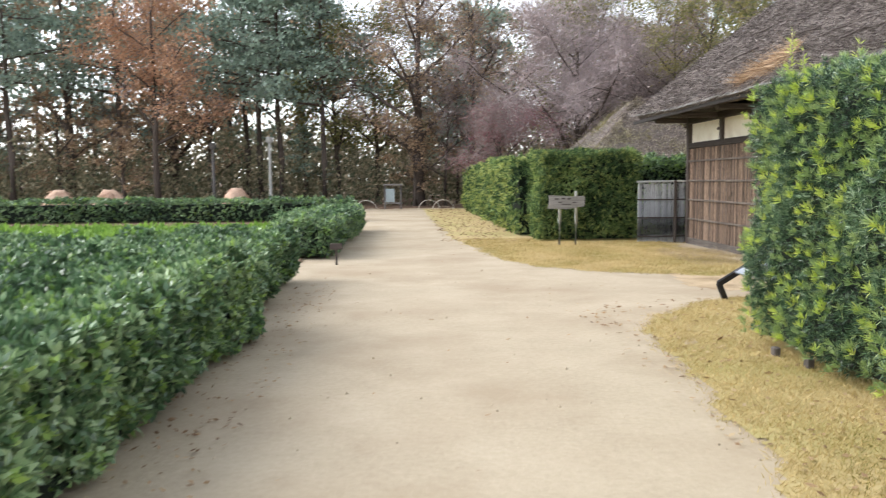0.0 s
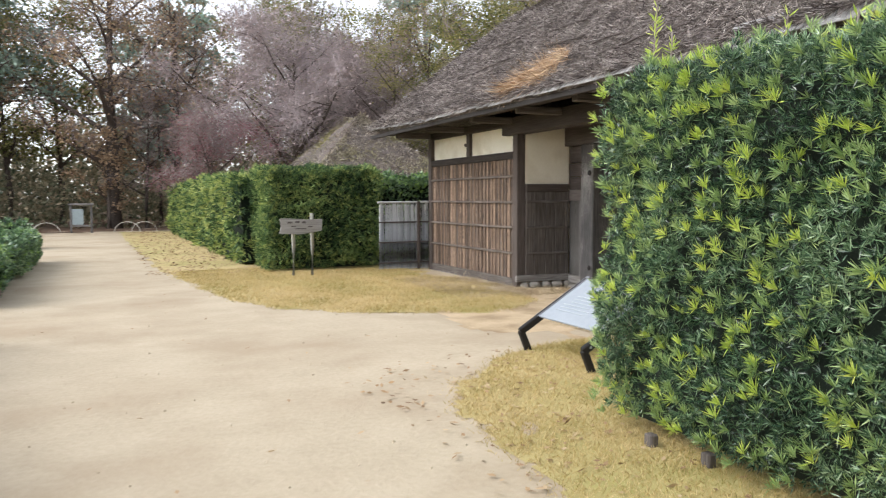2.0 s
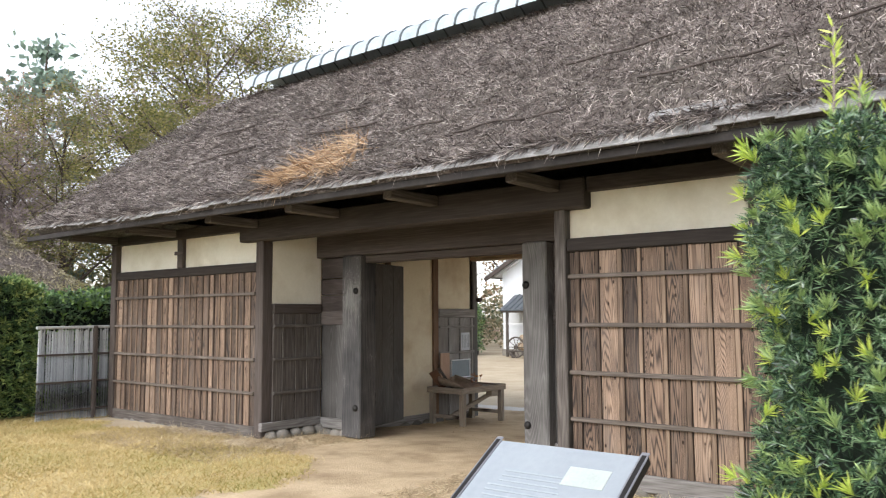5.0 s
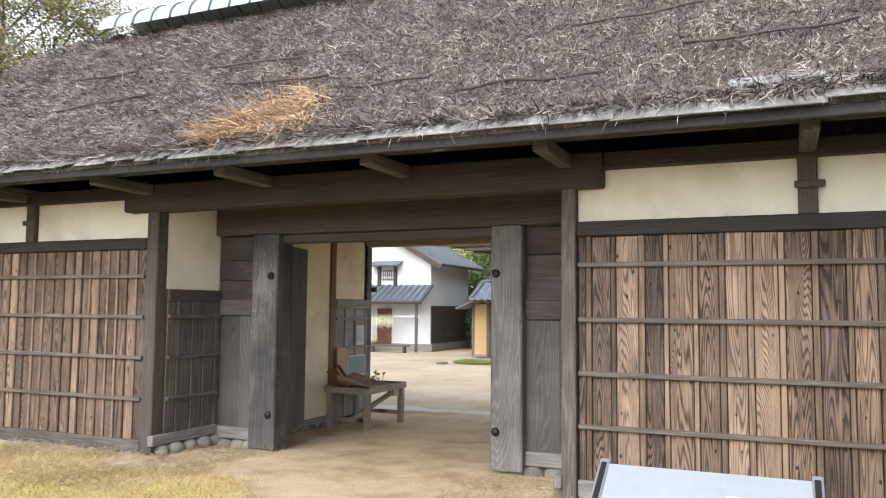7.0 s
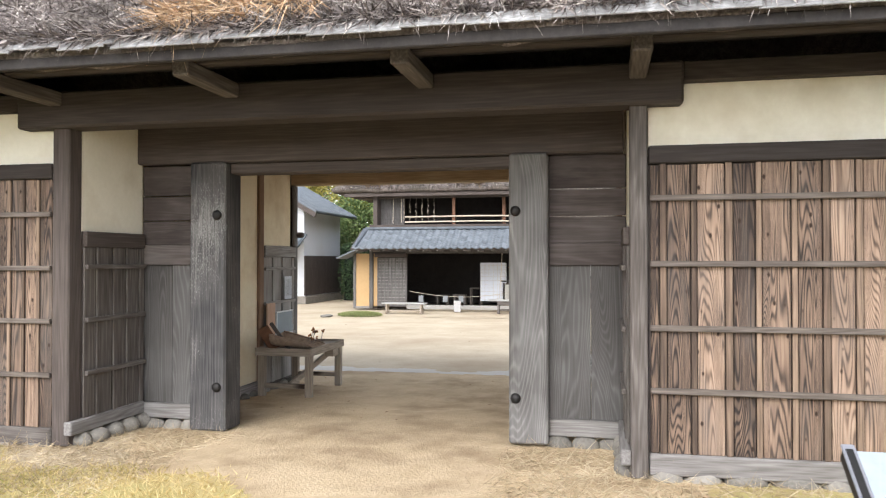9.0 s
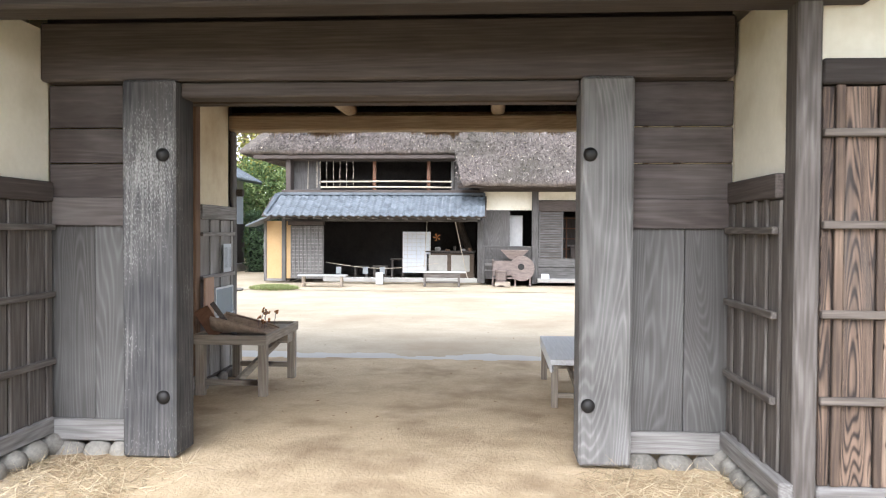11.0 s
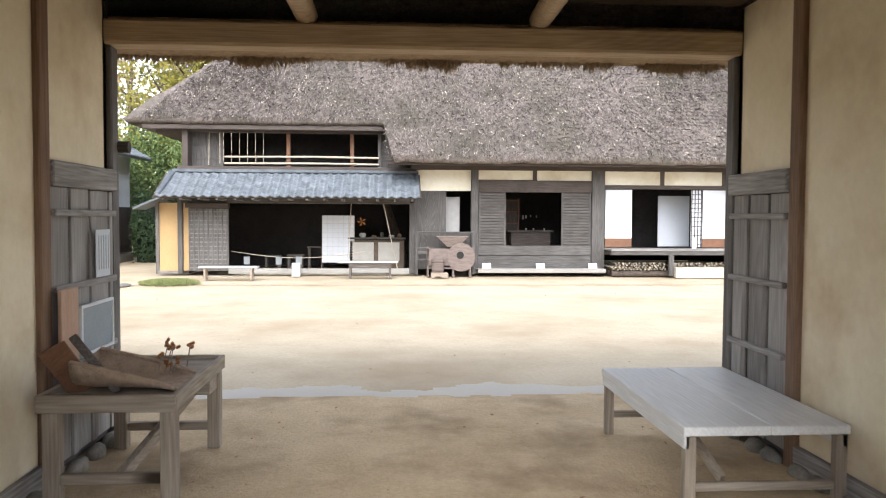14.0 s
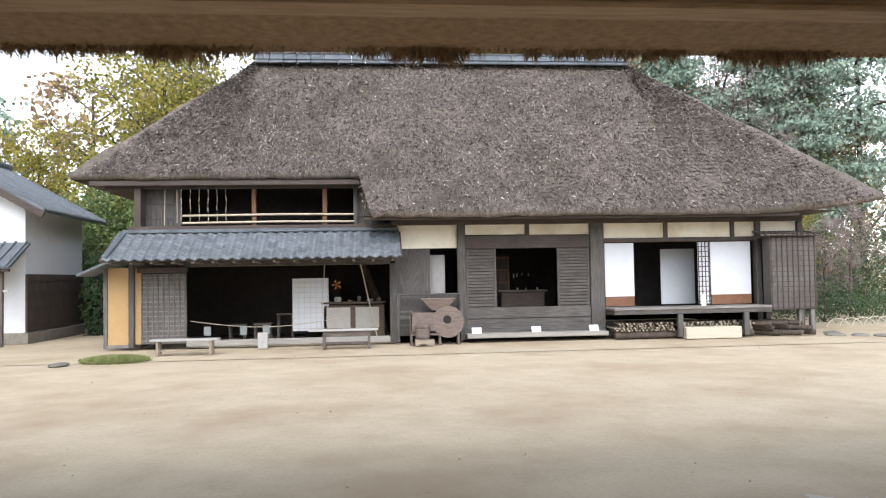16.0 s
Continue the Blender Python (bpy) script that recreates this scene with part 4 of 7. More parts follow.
straw_dark = mottled("house_straw", [(0.25, (0.032, 0.026, 0.024)), (0.5, (0.125, 0.104, 0.097)), (0.72, (0.25, 0.212, 0.197)), (0.9, (0.52, 0.46, 0.42))], 3.0, rough=0.9, bump=0, island=0.65, stain=(0.06, 0.055, 0.04), stain_scale=0.8)
roof_straw("straw", h_roof, straw_dark, 60000, house_slope, (-0.7, 0, -0.7), 0.2, 0.02, 0.35, 0.4, 46)
fleck = leafy("fallen_leaf", [(0.2, (0.4, 0.32, 0.2)), (0.8, (0.66, 0.6, 0.48))], 0.7, 0.2, 0.0)
roof_straw("fallen_leaves", h_roof, fleck, 1800, house_slope, (-0.7, 0, -0.7), 0.08, 0.035, 0.6, 0.3)
# ridge of tiles
h_ridge = part("ridge_cap", bmesh.new(), tile_mat, house, "pale grey tiled ridge")
for k in range(28):
    y0 = 4.55 + k * 0.435
    for dz, half in ((0.0, 0.42), (0.15, 0.24)):
        bm = bmesh.new()
        add_bar(bm, (33.5 - half, y0 + 0.21, 8.38 + dz), (33.5, y0 + 0.21, 8.6 + dz), 0.42, 0.05, 0.01)
        add_bar(bm, (33.5, y0 + 0.21, 8.6 + dz), (33.5 + half, y0 + 0.21, 8.38 + dz), 0.42, 0.05, 0.01)
        part("ridge_tile", bm, tile_mat, h_ridge)
tube("ridge_roll", h_ridge, tile_mat, [(33.5, 4.5, 8.8), (33.5, 16.8, 8.8)], 0.08, 10)
# body: back and side walls, upper floor; inside shade put into the near-black boards
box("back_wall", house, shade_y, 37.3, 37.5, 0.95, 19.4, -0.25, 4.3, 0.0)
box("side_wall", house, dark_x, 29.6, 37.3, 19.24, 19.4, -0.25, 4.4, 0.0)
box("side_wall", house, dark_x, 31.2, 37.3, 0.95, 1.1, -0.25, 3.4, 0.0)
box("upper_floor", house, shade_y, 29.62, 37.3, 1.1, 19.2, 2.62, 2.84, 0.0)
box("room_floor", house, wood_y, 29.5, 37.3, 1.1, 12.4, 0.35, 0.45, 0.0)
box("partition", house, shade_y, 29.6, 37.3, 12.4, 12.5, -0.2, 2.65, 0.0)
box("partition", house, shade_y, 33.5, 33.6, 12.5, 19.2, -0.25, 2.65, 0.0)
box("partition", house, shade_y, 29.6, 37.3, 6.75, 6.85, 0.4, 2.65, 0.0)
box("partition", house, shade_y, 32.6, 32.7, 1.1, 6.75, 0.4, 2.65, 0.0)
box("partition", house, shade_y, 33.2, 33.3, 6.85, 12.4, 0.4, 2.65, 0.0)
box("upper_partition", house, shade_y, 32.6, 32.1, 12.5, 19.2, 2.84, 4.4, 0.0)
# lower front posts
for y0, y1, z1 in ((19.36, 19.5, 2.1), (12.45, 12.66, 2.9), (10.58, 10.8, 3.0), (6.7, 7.1, 3.0), (2.14, 2.3, 2.9), (0.9, 1.05, 3.0)):
    box("front_post", house, hw_z, HX - 0.1, HX + 0.12, y0, y1, -0.24, z1, 0.015)
box("front_beam", house, dark_y, HX - 0.14, HX + 0.1, 0.9, 12.6, 2.9, 3.16, 0.01)
box("soffit", house, dark_y, 28.3, 29.6, 0.6, 13.3, 3.08, 3.12, 0.0)
# plaster bands
for y0, y1, z0, z1 in ((10.8, 12.45, 2.27, 2.9), (8.9, 10.58, 2.62, 2.9), (7.1, 8.8, 2.6, 2.9), (4.95, 6.7, 2.48, 2.9), (3.0, 4.85, 2.48, 2.9), (1.05, 2.9, 2.48, 2.92)):
    box("plaster_band", house, plaster, HX, HX + 0.08, y0, y1, z0, z1, 0.0, "cream plaster")
for yb in (8.85, 4.9, 2.95):
    box("short_post", house, dark_z, HX - 0.05, HX + 0.08, yb - 0.06, yb + 0.06, 2.4, 2.9, 0.006)
box("head_beam", house, dark_y, HX - 0.06, HX + 0.1, 7.1, 10.58, 2.24, 2.6, 0.01)
box("head_beam", house, dark_y, HX - 0.06, HX + 0.1, 1.05, 6.7, 2.36, 2.48, 0.01)
# store bay beside the kitchen
box("store_board", house, board_grey, HX + 0.02, HX + 0.06, 11.55, 12.45, -0.1, 2.27, 0.004)
box("store_board", house, board_grey, HX + 0.05, HX + 0.09, 10.8, 11.55, -0.1, 1.0, 0.004)
box("store_door", house, plain("pale_paper_door", (0.42, 0.41, 0.4), 0.9), HX + 0.5, HX + 0.54, 11.1, 11.65, 0.5, 2.1, 0.004)
for z in (1.02, 0.55, 0.2):
    box("rack_bar", house, hw_y, HX - 0.32, HX - 0.26, 10.7, 12.5, z - 0.025, z + 0.025, 0.008)
for yb in (10.75, 12.45):
    box("rack_post", house, hw_z, HX - 0.33, HX - 0.25, yb - 0.04, yb + 0.04, -0.24, 1.05, 0.008)
# louvred bay
box("bay_panel", house, hw_y, HX - 0.04, HX + 0.08, 7.1, 10.58, 0.32, 0.62, 0.01)
box("bay_panel", house, hw_y, HX - 0.02, HX + 0.08, 7.1, 10.58, -0.1, 0.31, 0.01)
box("step_beam", house, pale_sill, HX - 0.5, HX - 0.05, 6.75, 10.62, -0.18, -0.06, 0.012)
for y0, y1 in ((9.74, 10.56), (7.12, 8.02)):
    sh = part("louvred_shutter", add_box(bmesh.new(), HX, HX + 0.03, y0, y1, 0.62, 2.24), dark_y, house, "grey slatted shutter")
    for yf in (y0 + 0.02, y1 - 0.02):
        box("stile", sh, hw_z, HX - 0.04, HX, yf - 0.025, yf + 0.025, 0.62, 2.24, 0.004)
    for k in range(18):
        z = 0.66 + k * 0.087
        box("slat", sh, hw_y, HX - 0.03, HX - 0.004, y0 + 0.04, y1 - 0.04, z, z + 0.06, 0.006)
# veranda rooms
white_paper = plain("white_shoji_paper", (0.6, 0.625, 0.67), 0.9, vary=0.04)
red_wood = mottled("reddish_board", [(0.3, (0.12, 0.058, 0.034)), (0.7, (0.23, 0.115, 0.068))], 4.0, (5, 0.6, 1), 0.6, 0.3)
for y0, y1 in ((5.83, 6.66), (2.42, 3.6)):
    s = part("paper_screen", add_box(bmesh.new(), HX, HX + 0.03, y0, y1, 0.85, 2.34, 0.003), white_paper, house, "white paper screen over a red-brown board")
    box("kick_board", s, red_wood, HX - 0.004, HX + 0.034, y0, y1, 0.58, 0.85, 0.004)
box("inner_sliding_door", house, white_paper, HX + 1.3, HX + 1.34, 3.52, 4.56, 0.56, 2.2, 0.004, "pale sliding door with a dark pull")
lat = part("lattice_screen", add_box(bmesh.new(), HX + 0.06, HX + 0.08, 3.6, 3.95, 0.6, 2.34), white_paper, house)
for k in range(12):
    box("lattice_bar", lat, dark_y, HX + 0.04, HX + 0.06, 3.6, 3.95, 0.66 + k * 0.14, 0.68 + k * 0.14, 0.0)
for k in range(4):
    box("lattice_bar", lat, dark_z, HX + 0.035, HX + 0.06, 3.62 + k * 0.1, 3.64 + k * 0.1, 0.6, 2.34, 0.0)
box("veranda_floor", house, wood_y, HX - 0.95, HX + 0.05, 2.32, 6.72, 0.5, 0.56, 0.008)
box("veranda_beam", house, hw_y, HX - 0.93, HX - 0.8, 2.32, 6.72, 0.38, 0.5, 0.008)
for yb in (4.9, 3.05):
    box("veranda_post", house, hw_z, HX - 0.95, HX - 0.83, yb - 0.07, yb + 0.07, -0.24, 0.38, 0.012)
# shutter case with its own little roof
case = part("shutter_case", add_box(bmesh.new(), HX - 0.85, HX - 0.45, 0.98, 2.3, 0.44, 2.42, 0.01), board_grey, house, "grey boarded shutter case")
for k in range(9):
    yk = 1.0 + k * 0.155
    box("case_batten", case, dark_z, HX - 0.88, HX - 0.85, yk, yk + 0.035, 0.42, 2.42, 0.004)
for k in range(14):
    box("case_slat", case, dark_y, HX - 0.866, HX - 0.851, 0.98, 2.3, 0.48 + k * 0.14, 0.5 + k * 0.14, 0.0)
box("case_roof", case, dark_y, HX - 1.0, HX - 0.3, 0.9, 2.5, 2.43, 2.46, 0.006)
for k in range(11):
    bar("case_roof_batten", case, mid_x, (HX - 1.06, 0.94 + k * 0.152, 2.48), (HX - 0.25, 0.94 + k * 0.152, 2.6), 0.06, 0.04)
for yb in (1.08, 1.42):
    box("case_post", house, wood_z, HX - 0.8, HX - 0.66, yb - 0.06, yb + 0.06, -0.24, 0.42, 0.01)
altar = part("inner_shelf", add_box(bmesh.new(), 31.2, 31.6, 7.9, 9.4, 1.0, 1.05, 0.004), mid_y, house, "dark shelf in the shaded room")
box("shelf_front", altar, dark_y, 31.25, 31.6, 8.0, 9.3, 0.5, 0.98, 0.006)
for yk in (8.2, 8.55, 8.8):
    tube("cup", altar, pale_sill, [(31.3, yk, 1.06), (31.3, yk, 1.12)], [0.02, 0.03], 10, "small white cup")
for yk in (8.4, 8.6, 8.75, 8.85):
    box("paper_slip", altar, pale_sill, 31.5, 31.51, yk, yk + 0.04, 1.46 + 0.05 * math.sin(yk * 9), 1.55, 0.0)
cup_door = part("inner_cupboard", add_box(bmesh.new(), 31.8, 31.84, 8.95, 10.3, 0.45, 2.1, 0.004), dark_z, house, "dark latticed cupboard door")
for k in range(4):
    box("cupboard_bar", cup_door, red_wood, 31.77, 31.8, 8.95 + k * 0.44, 9.0 + k * 0.44, 0.45, 2.1, 0.004)
for k in range(5):
    box("cupboard_bar", cup_door, red_wood, 31.775, 31.8, 8.95, 10.3, 0.5 + k * 0.38, 0.54 + k * 0.38, 0.004)
# kitchen bay under the tiled roof
box("ochre_panel", house, ochre, HX, HX + 0.1, 19.5, 20.05, -0.15, 1.86, 0.0, "smooth orange-ochre plaster panel")
box("panel_sill", house, wood_y, HX - 0.04, HX + 0.12, 19.5, 20.1, -0.24, -0.15, 0.01)
box("panel_post", house, wood_z, HX - 0.05, HX + 0.12, 20.05, 20.15, -0.24, 2.0, 0.01)
box("ochre_panel", house, ochre, HX + 0.02, HX + 0.1, 19.2, 19.36, -0.15, 1.86, 0.0)
dr = part("slatted_door", add_box(bmesh.new(), HX - 0.02, HX + 0.02, 18.03, 19.2, -0.15, 1.7, 0.004), wood_z, house, "grey lattice sliding door")
for k in range(9):
    box("door_bar", dr, wood_z, HX - 0.05, HX - 0.02, 18.05 + k * 0.138, 18.09 + k * 0.138, -0.15, 1.7, 0.004)
for k in range(14):
    box("door_bar", dr, wood_y, HX - 0.035, HX - 0.02, 18.04, 19.19, -0.08 + k * 0.128, -0.05 + k * 0.128, 0.0)
box("door_head", house, dark_y, HX - 0.22, HX + 0.02, 18.0, 19.25, 1.72, 1.86, 0.01)
box("kitchen_beam", house, hw_y, HX - 0.1, HX + 0.12, 12.5, 19.36, 1.86, 2.1, 0.012)
box("kitchen_sill", house, pale_sill, HX - 0.1, HX + 0.1, 12.66, 18.03, -0.24, -0.08, 0.012)
# tiled pent roof: rows of curved tiles
pent = part("pent_roof", bmesh.new(), tile_mat, house, "blue-grey tiled pent roof")
bm = add_bar(bmesh.new(), (28.2, 16.1, 2.0), (29.5, 16.1, 2.72), 7.5, 0.05)
part("roof_deck", bm, dark_y, pent)
wave = bmesh.new()
prof = [(q / 8 * 0.27, 0.028 * math.cos(q / 8 * 2 * math.pi)) for q in range(9)]
rowv = []
for e in (0, 1):
    rowv.append([wave.verts.new((e * 0.31 - 0.155, -0.135 + a, c + 0.012 * (1 - e))) for a, c in prof])
low = [wave.verts.new((-0.155, -0.135 + a, c - 0.018)) for a, c in prof]
for q in range(8):
    wave.faces.new((rowv[0][q], rowv[1][q], rowv[1][q + 1], rowv[0][q + 1])).smooth = True
    wave.faces.new((low[q], rowv[0][q], rowv[0][q + 1], low[q + 1]))
tile_me = bpy.data.meshes.new("roof_tile")
wave.to_mesh(tile_me)
wave.free()
tile_me.materials.append(tile_mat)
TILES = []


def tile_field(parent, x0, z0, x1, z1, y0, y1):
    ln = math.hypot(x1 - x0, z1 - z0)
    ang = math.atan2(z1 - z0, x1 - x0)
    nr, nc = max(1, round(ln / 0.185)), max(1, round(abs(y1 - y0) / 0.265))
    for r in range(nr):
        for c in range(nc):
            f = (r + 0.5) / nr
            TILES.append((parent, Matrix.Translation((x0 + (x1 - x0) * f, y0 + (y1 - y0) * (c + 0.5) / nc, z0 + (z1 - z0) * f)) @ Matrix.Rotation(-ang, 4, "Y")))


tile_field(pent, 28.16, 2.06, 29.46, 2.78, 12.4, 19.75)
for k in range(15):
    yk = 12.6 + k * 0.5
    box("rafter_end", pent, wood_x, 28.25, 29.4, yk - 0.035, yk + 0.035, 1.93 + 0.0, 1.98, 0.004)
bar("hip_ridge", pent, tile_mat, (28.2, 19.72, 2.1), (29.5, 19.6, 2.82), 0.14, 0.1, 0.02)
box("top_course", pent, tile_mat, 29.35, 29.52, 12.4, 19.65, 2.76, 2.86, 0.02)
side_pent = part("side_roof", add_bar(bmesh.new(), (29.4, 20.6, 1.68), (29.4, 19.8, 2.02), 1.2, 0.06), tile_mat, house)
# boards under the thatch edges
box("eave_board", house, dark_y, 29.4, 29.48, 13.45, 20.5, 4.03, 4.17, 0.01)
box("eave_board", house, dark_y, 29.72, 29.82, 13.45, 20.2, 3.97, 4.12, 0.01)
box("eave_board", house, dark_y, 28.3, 28.42, 1.6, 13.3, 2.97, 3.05, 0.01)
# upper storey front
UX = 30.1
box("upper_sill", house, dark_y, UX - 0.7, UX + 0.1, 12.5, 19.5, 2.84, 2.95, 0.01)
box("upper_head", house, dark_y, UX - 0.12, UX + 0.1, 13.2, 19.6, 4.05, 4.2, 0.01)
box("upper_beam", house, dark_y, UX - 0.5, UX - 0.36, 13.3, 20.2, 4.12, 4.24, 0.01)
box("upper_soffit", house, dark_y, 29.4, 30.2, 13.3, 20.6, 4.25, 4.29, 0.0)
for y0, y1 in ((18.34, 19.37), (12.5, 13.57)):
    w = part("upper_board_wall", add_box(bmesh.new(), UX, UX + 0.05, y0, y1, 2.94, 4.07), hw_z, house, "grey upright boards")
    for k in range(7):
        yk = y0 + (y1 - y0) * (k + 0.1) / 7
        box("upper_batten", w, hw_z, UX - 0.025, UX, yk, yk + 0.03, 2.94, 4.07, 0.004)
    for z in (3.2, 3.6):
        box("upper_batten", w, hw_y, UX - 0.035, UX - 0.002, y0, y1, z, z + 0.03, 0.004)
for yp, wide, mat in ((19.37, 0.1, hw_z), (18.34, 0.1, hw_z), (16.34, 0.12, red_wood), (14.41, 0.12, red_wood), (13.57, 0.1, wood_z)):
    box("upper_post", house, mat, UX - 0.06, UX + 0.06, yp - wide / 2, yp + wide / 2, 2.94, 4.07, 0.008)
pole_mat = plain("pale_pole", (0.5, 0.43, 0.34), 0.7)
for z in (3.07, 3.27):
    tube("rail_pole", house, pole_mat, [(UX - 0.09, 13.6, z), (UX - 0.09, 15.5, z + 0.02), (UX - 0.09, 18.25, z)], 0.032, 8, "pale wooden rail pole")
for k in range(6):
    yk = 17.05 + k * 0.236
    pts = [(UX - 0.3, yk + 0.006 * math.sin(q * 1.3 + k), 4.07 - 1.0 * q / 8) for q in range(9)]
    tube("hanging_cord", house, pole_mat, pts, [0.005 + 0.006 * (q % 2) for q in range(9)], 6, "pale knotted hanging cord")
tube("hanging_cord", house, pole_mat, [(UX - 0.3, 18.65, 4.07), (UX - 0.3, 18.67, 3.0)], 0.01, 6)
tube("hanging_cord", house, pole_mat, [(UX - 0.3, 18.34, 4.07), (UX - 0.3, 18.34, 3.05)], 0.01, 6)

# ---- white storehouse ----
kura = thing("storehouse", (35.5, 26.0, -0.3), "white plastered storehouse with dark board skirt and tiled roof", "storehouse")
bm = bmesh.new()
pr = [(23.6, -0.28), (29.0, -0.28), (29.0, 3.92), (26.3, 5.42), (23.6, 3.92)]
a = [bm.verts.new((33.0, yy, zz)) for yy, zz in pr]
b = [bm.verts.new((37.7, yy, zz)) for yy, zz in pr]
bm.faces.new(a[::-1])
bm.faces.new(b)
for k in range(5):
    bm.faces.new((a[k], a[(k + 1) % 5], b[(k + 1) % 5], b[k]))
part("wall", bm, white_wall, kura)
for k in range(24):
    box("skirt_board", kura, dark_z, 33.0 + k * 0.196, 33.19 + k * 0.196, 23.54, 23.6, 0.05, 1.8, 0.004)
for z in (0.3, 0.75, 1.2, 1.6):
    box("skirt_batten", kura, dark_x, 33.0, 37.7, 23.515, 23.54, z, z + 0.04, 0.0)
box("plinth", kura, stone_mat, 32.95, 37.75, 23.5, 29.05, -0.32, 0.02, 0.02)
k_roof = part("tiled_roof", bmesh.new(), tile_mat, kura, "grey tiled gable roof")
for y1, z1 in ((22.85, 3.62), (29.75, 3.62)):
    bar("roof_slope", k_roof, tile_mat, (35.3, 26.3, 5.6), (35.3, y1, z1 + 0.05), 5.6, 0.12, 0.02)
    bar("eave_moulding", k_roof, white_wall, (35.3, 26.3, 5.45), (35.3, y1 + (0.35 if y1 < 26 else -0.35), z1 + 0.12), 5.0, 0.14, 0.02)
    for k in range(19):
        xk = 32.6 + k * 0.3
        bar("tile_roll", k_roof, tile_mat, (xk, 26.3, 5.69), (xk, y1, z1 + 0.13), 0.08, 0.06, 0.02)
tube("roof_ridge", k_roof, tile_mat, [(32.5, 26.3, 5.77), (38.1, 26.3, 5.77)], 0.13, 10)
lean = part("lean_to_roof", add_bar(bmesh.new(), (31.6, 25.85, 1.97), (33.0, 25.85, 2.73), 4.8, 0.08), tile_mat, kura, "small tiled roof over the storehouse door")
for k in range(15):
    bar("tile_roll", lean, tile_mat, (31.6, 23.55 + k * 0.315, 2.04), (33.0, 23.55 + k * 0.315, 2.8), 0.07, 0.05, 0.015)
for yb in (23.8, 28.0):
    box("porch_post", kura, mid_z, 31.84, 31.95, yb - 0.06, yb + 0.06, -0.3, 2.03, 0.01)
box("eave_plate", kura, dark_y, 31.66, 31.78, 23.5, 28.2, 1.86, 1.95, 0.01)
box("porch_rail", kura, white_wall, 31.86, 31.93, 23.6, 28.3, 1.28, 1.33, 0.008, "pale drying pole")
win = part("window", add_box(bmesh.new(), 32.95, 33.02, 25.55, 26.15, 2.9, 3.55, 0.01), white_wall, kura)
for yb in (25.42, 26.28):
    box("window_jamb", win, dark_z, 32.85, 33.03, yb - 0.07, yb + 0.07, 2.75, 3.65, 0.01)
for k in range(5):
    box("window_bar", win, dark_z, 32.92, 32.945, 25.6 + 0.11 * k, 25.63 + 0.11 * k, 2.95, 3.5, 0.0)
for k in range(3):
    box("window_bar", win, dark_y, 32.9, 32.918, 25.55, 26.15, 3.03 + 0.2 * k, 3.06 + 0.2 * k, 0.0)
bar("window_hood", win, tile_mat, (32.4, 25.85, 3.66), (33.03, 25.85, 3.9), 1.6, 0.06, 0.01)
for y1, z1 in ((22.85, 3.62), (29.75, 3.62)):
    bar("bargeboard", k_roof, dark_y, (32.45, 26.3, 5.5), (32.45, y1, z1 - 0.08), 0.09, 0.2, 0.01)
box("storehouse_door", kura, red_wood, 32.9, 32.98, 25.6, 26.35, 0.0, 1.65, 0.008)
# drying radishes, bench, sacks and wheel before the storehouse
radish_mat = mottled("pale_radish", [(0.3, (0.6, 0.6, 0.42)), (0.7, (0.75, 0.74, 0.6))], 6.0, rough=0.6, bump=0.1, per_piece=0.3)
stalk_mat = leafy("radish_stalk", [(0.1, (0.14, 0.22, 0.06)), (0.9, (0.36, 0.46, 0.16))], 0.6, 0.2, 0.2)
for k in range(24):
    yk = 24.95 + 0.078 * k + rnd.uniform(-0.01, 0.01)
    rad = thing("hanging_radish", (31.82, yk, 1.3), "white radish hung from a pole to dry", "radish", "drying radishes")
    low = 1.28 - rnd.uniform(0.42, 0.6)
    tube("root", rad, radish_mat, [(31.82, yk, 1.27), (31.82, yk, 1.1), (31.82, yk + rnd.uniform(-0.01, 0.01), low)], [0.026, 0.032, 0.006], 7)
    tube("stalk", rad, stalk_mat, [(31.82, yk, 1.27), (31.83, yk + 0.015, 1.4)], [0.03, 0.014], 5)
kb = thing("plank_bench", (31.5, 26.3, -0.3), "long low plank bench before the storehouse", "bench")
box("seat", kb, mid_y, 31.35, 31.65, 24.0, 27.6, -0.03, 0.03, 0.006)
for yk in (24.2, 25.8, 27.4):
    box("leg", kb, mid_z, 31.4, 31.6, yk - 0.05, yk + 0.05, -0.32, -0.03, 0.006)
sack_mat = mottled("straw_sack", [(0.3, (0.26, 0.19, 0.13)), (0.7, (0.46, 0.36, 0.26))], 9.0, rough=0.95, bump=0.7)
for ys, zs, rr, hh in ((26.7, 0.24, 0.21, 0.42), (25.9, 0.22, 0.19, 0.34), (26.6, 0.62, 0.2, 0.4)):
    sk = thing("straw_sack", (31.5, ys, zs - rr), "bulging woven straw sack on the bench", "sack", "straw sacks")
    tube("sack_body", sk, sack_mat, [(31.5, ys - hh, zs), (31.5, ys - hh * 0.8, zs), (31.5, ys, zs + 0.02), (31.5, ys + hh * 0.8, zs), (31.5, ys + hh, zs)], [0.08, rr * 0.9, rr, rr * 0.9, 0.08], 12)
    for d in (-0.4, 0.4):
        tube("cord", sk, pole_mat, [(31.5, ys + d * hh - 0.012, zs), (31.5, ys + d * hh + 0.012, zs)], rr * 1.02, 12)
wl = thing("cart_wheel", (31.3, 27.1, -0.3), "old spoked wooden wheel leaning by the bench", "wheel")
rim = [(31.3, 27.1 + 0.48 * math.cos(a * math.pi / 12), 0.2 + 0.48 * math.sin(a * math.pi / 12)) for a in range(25)]
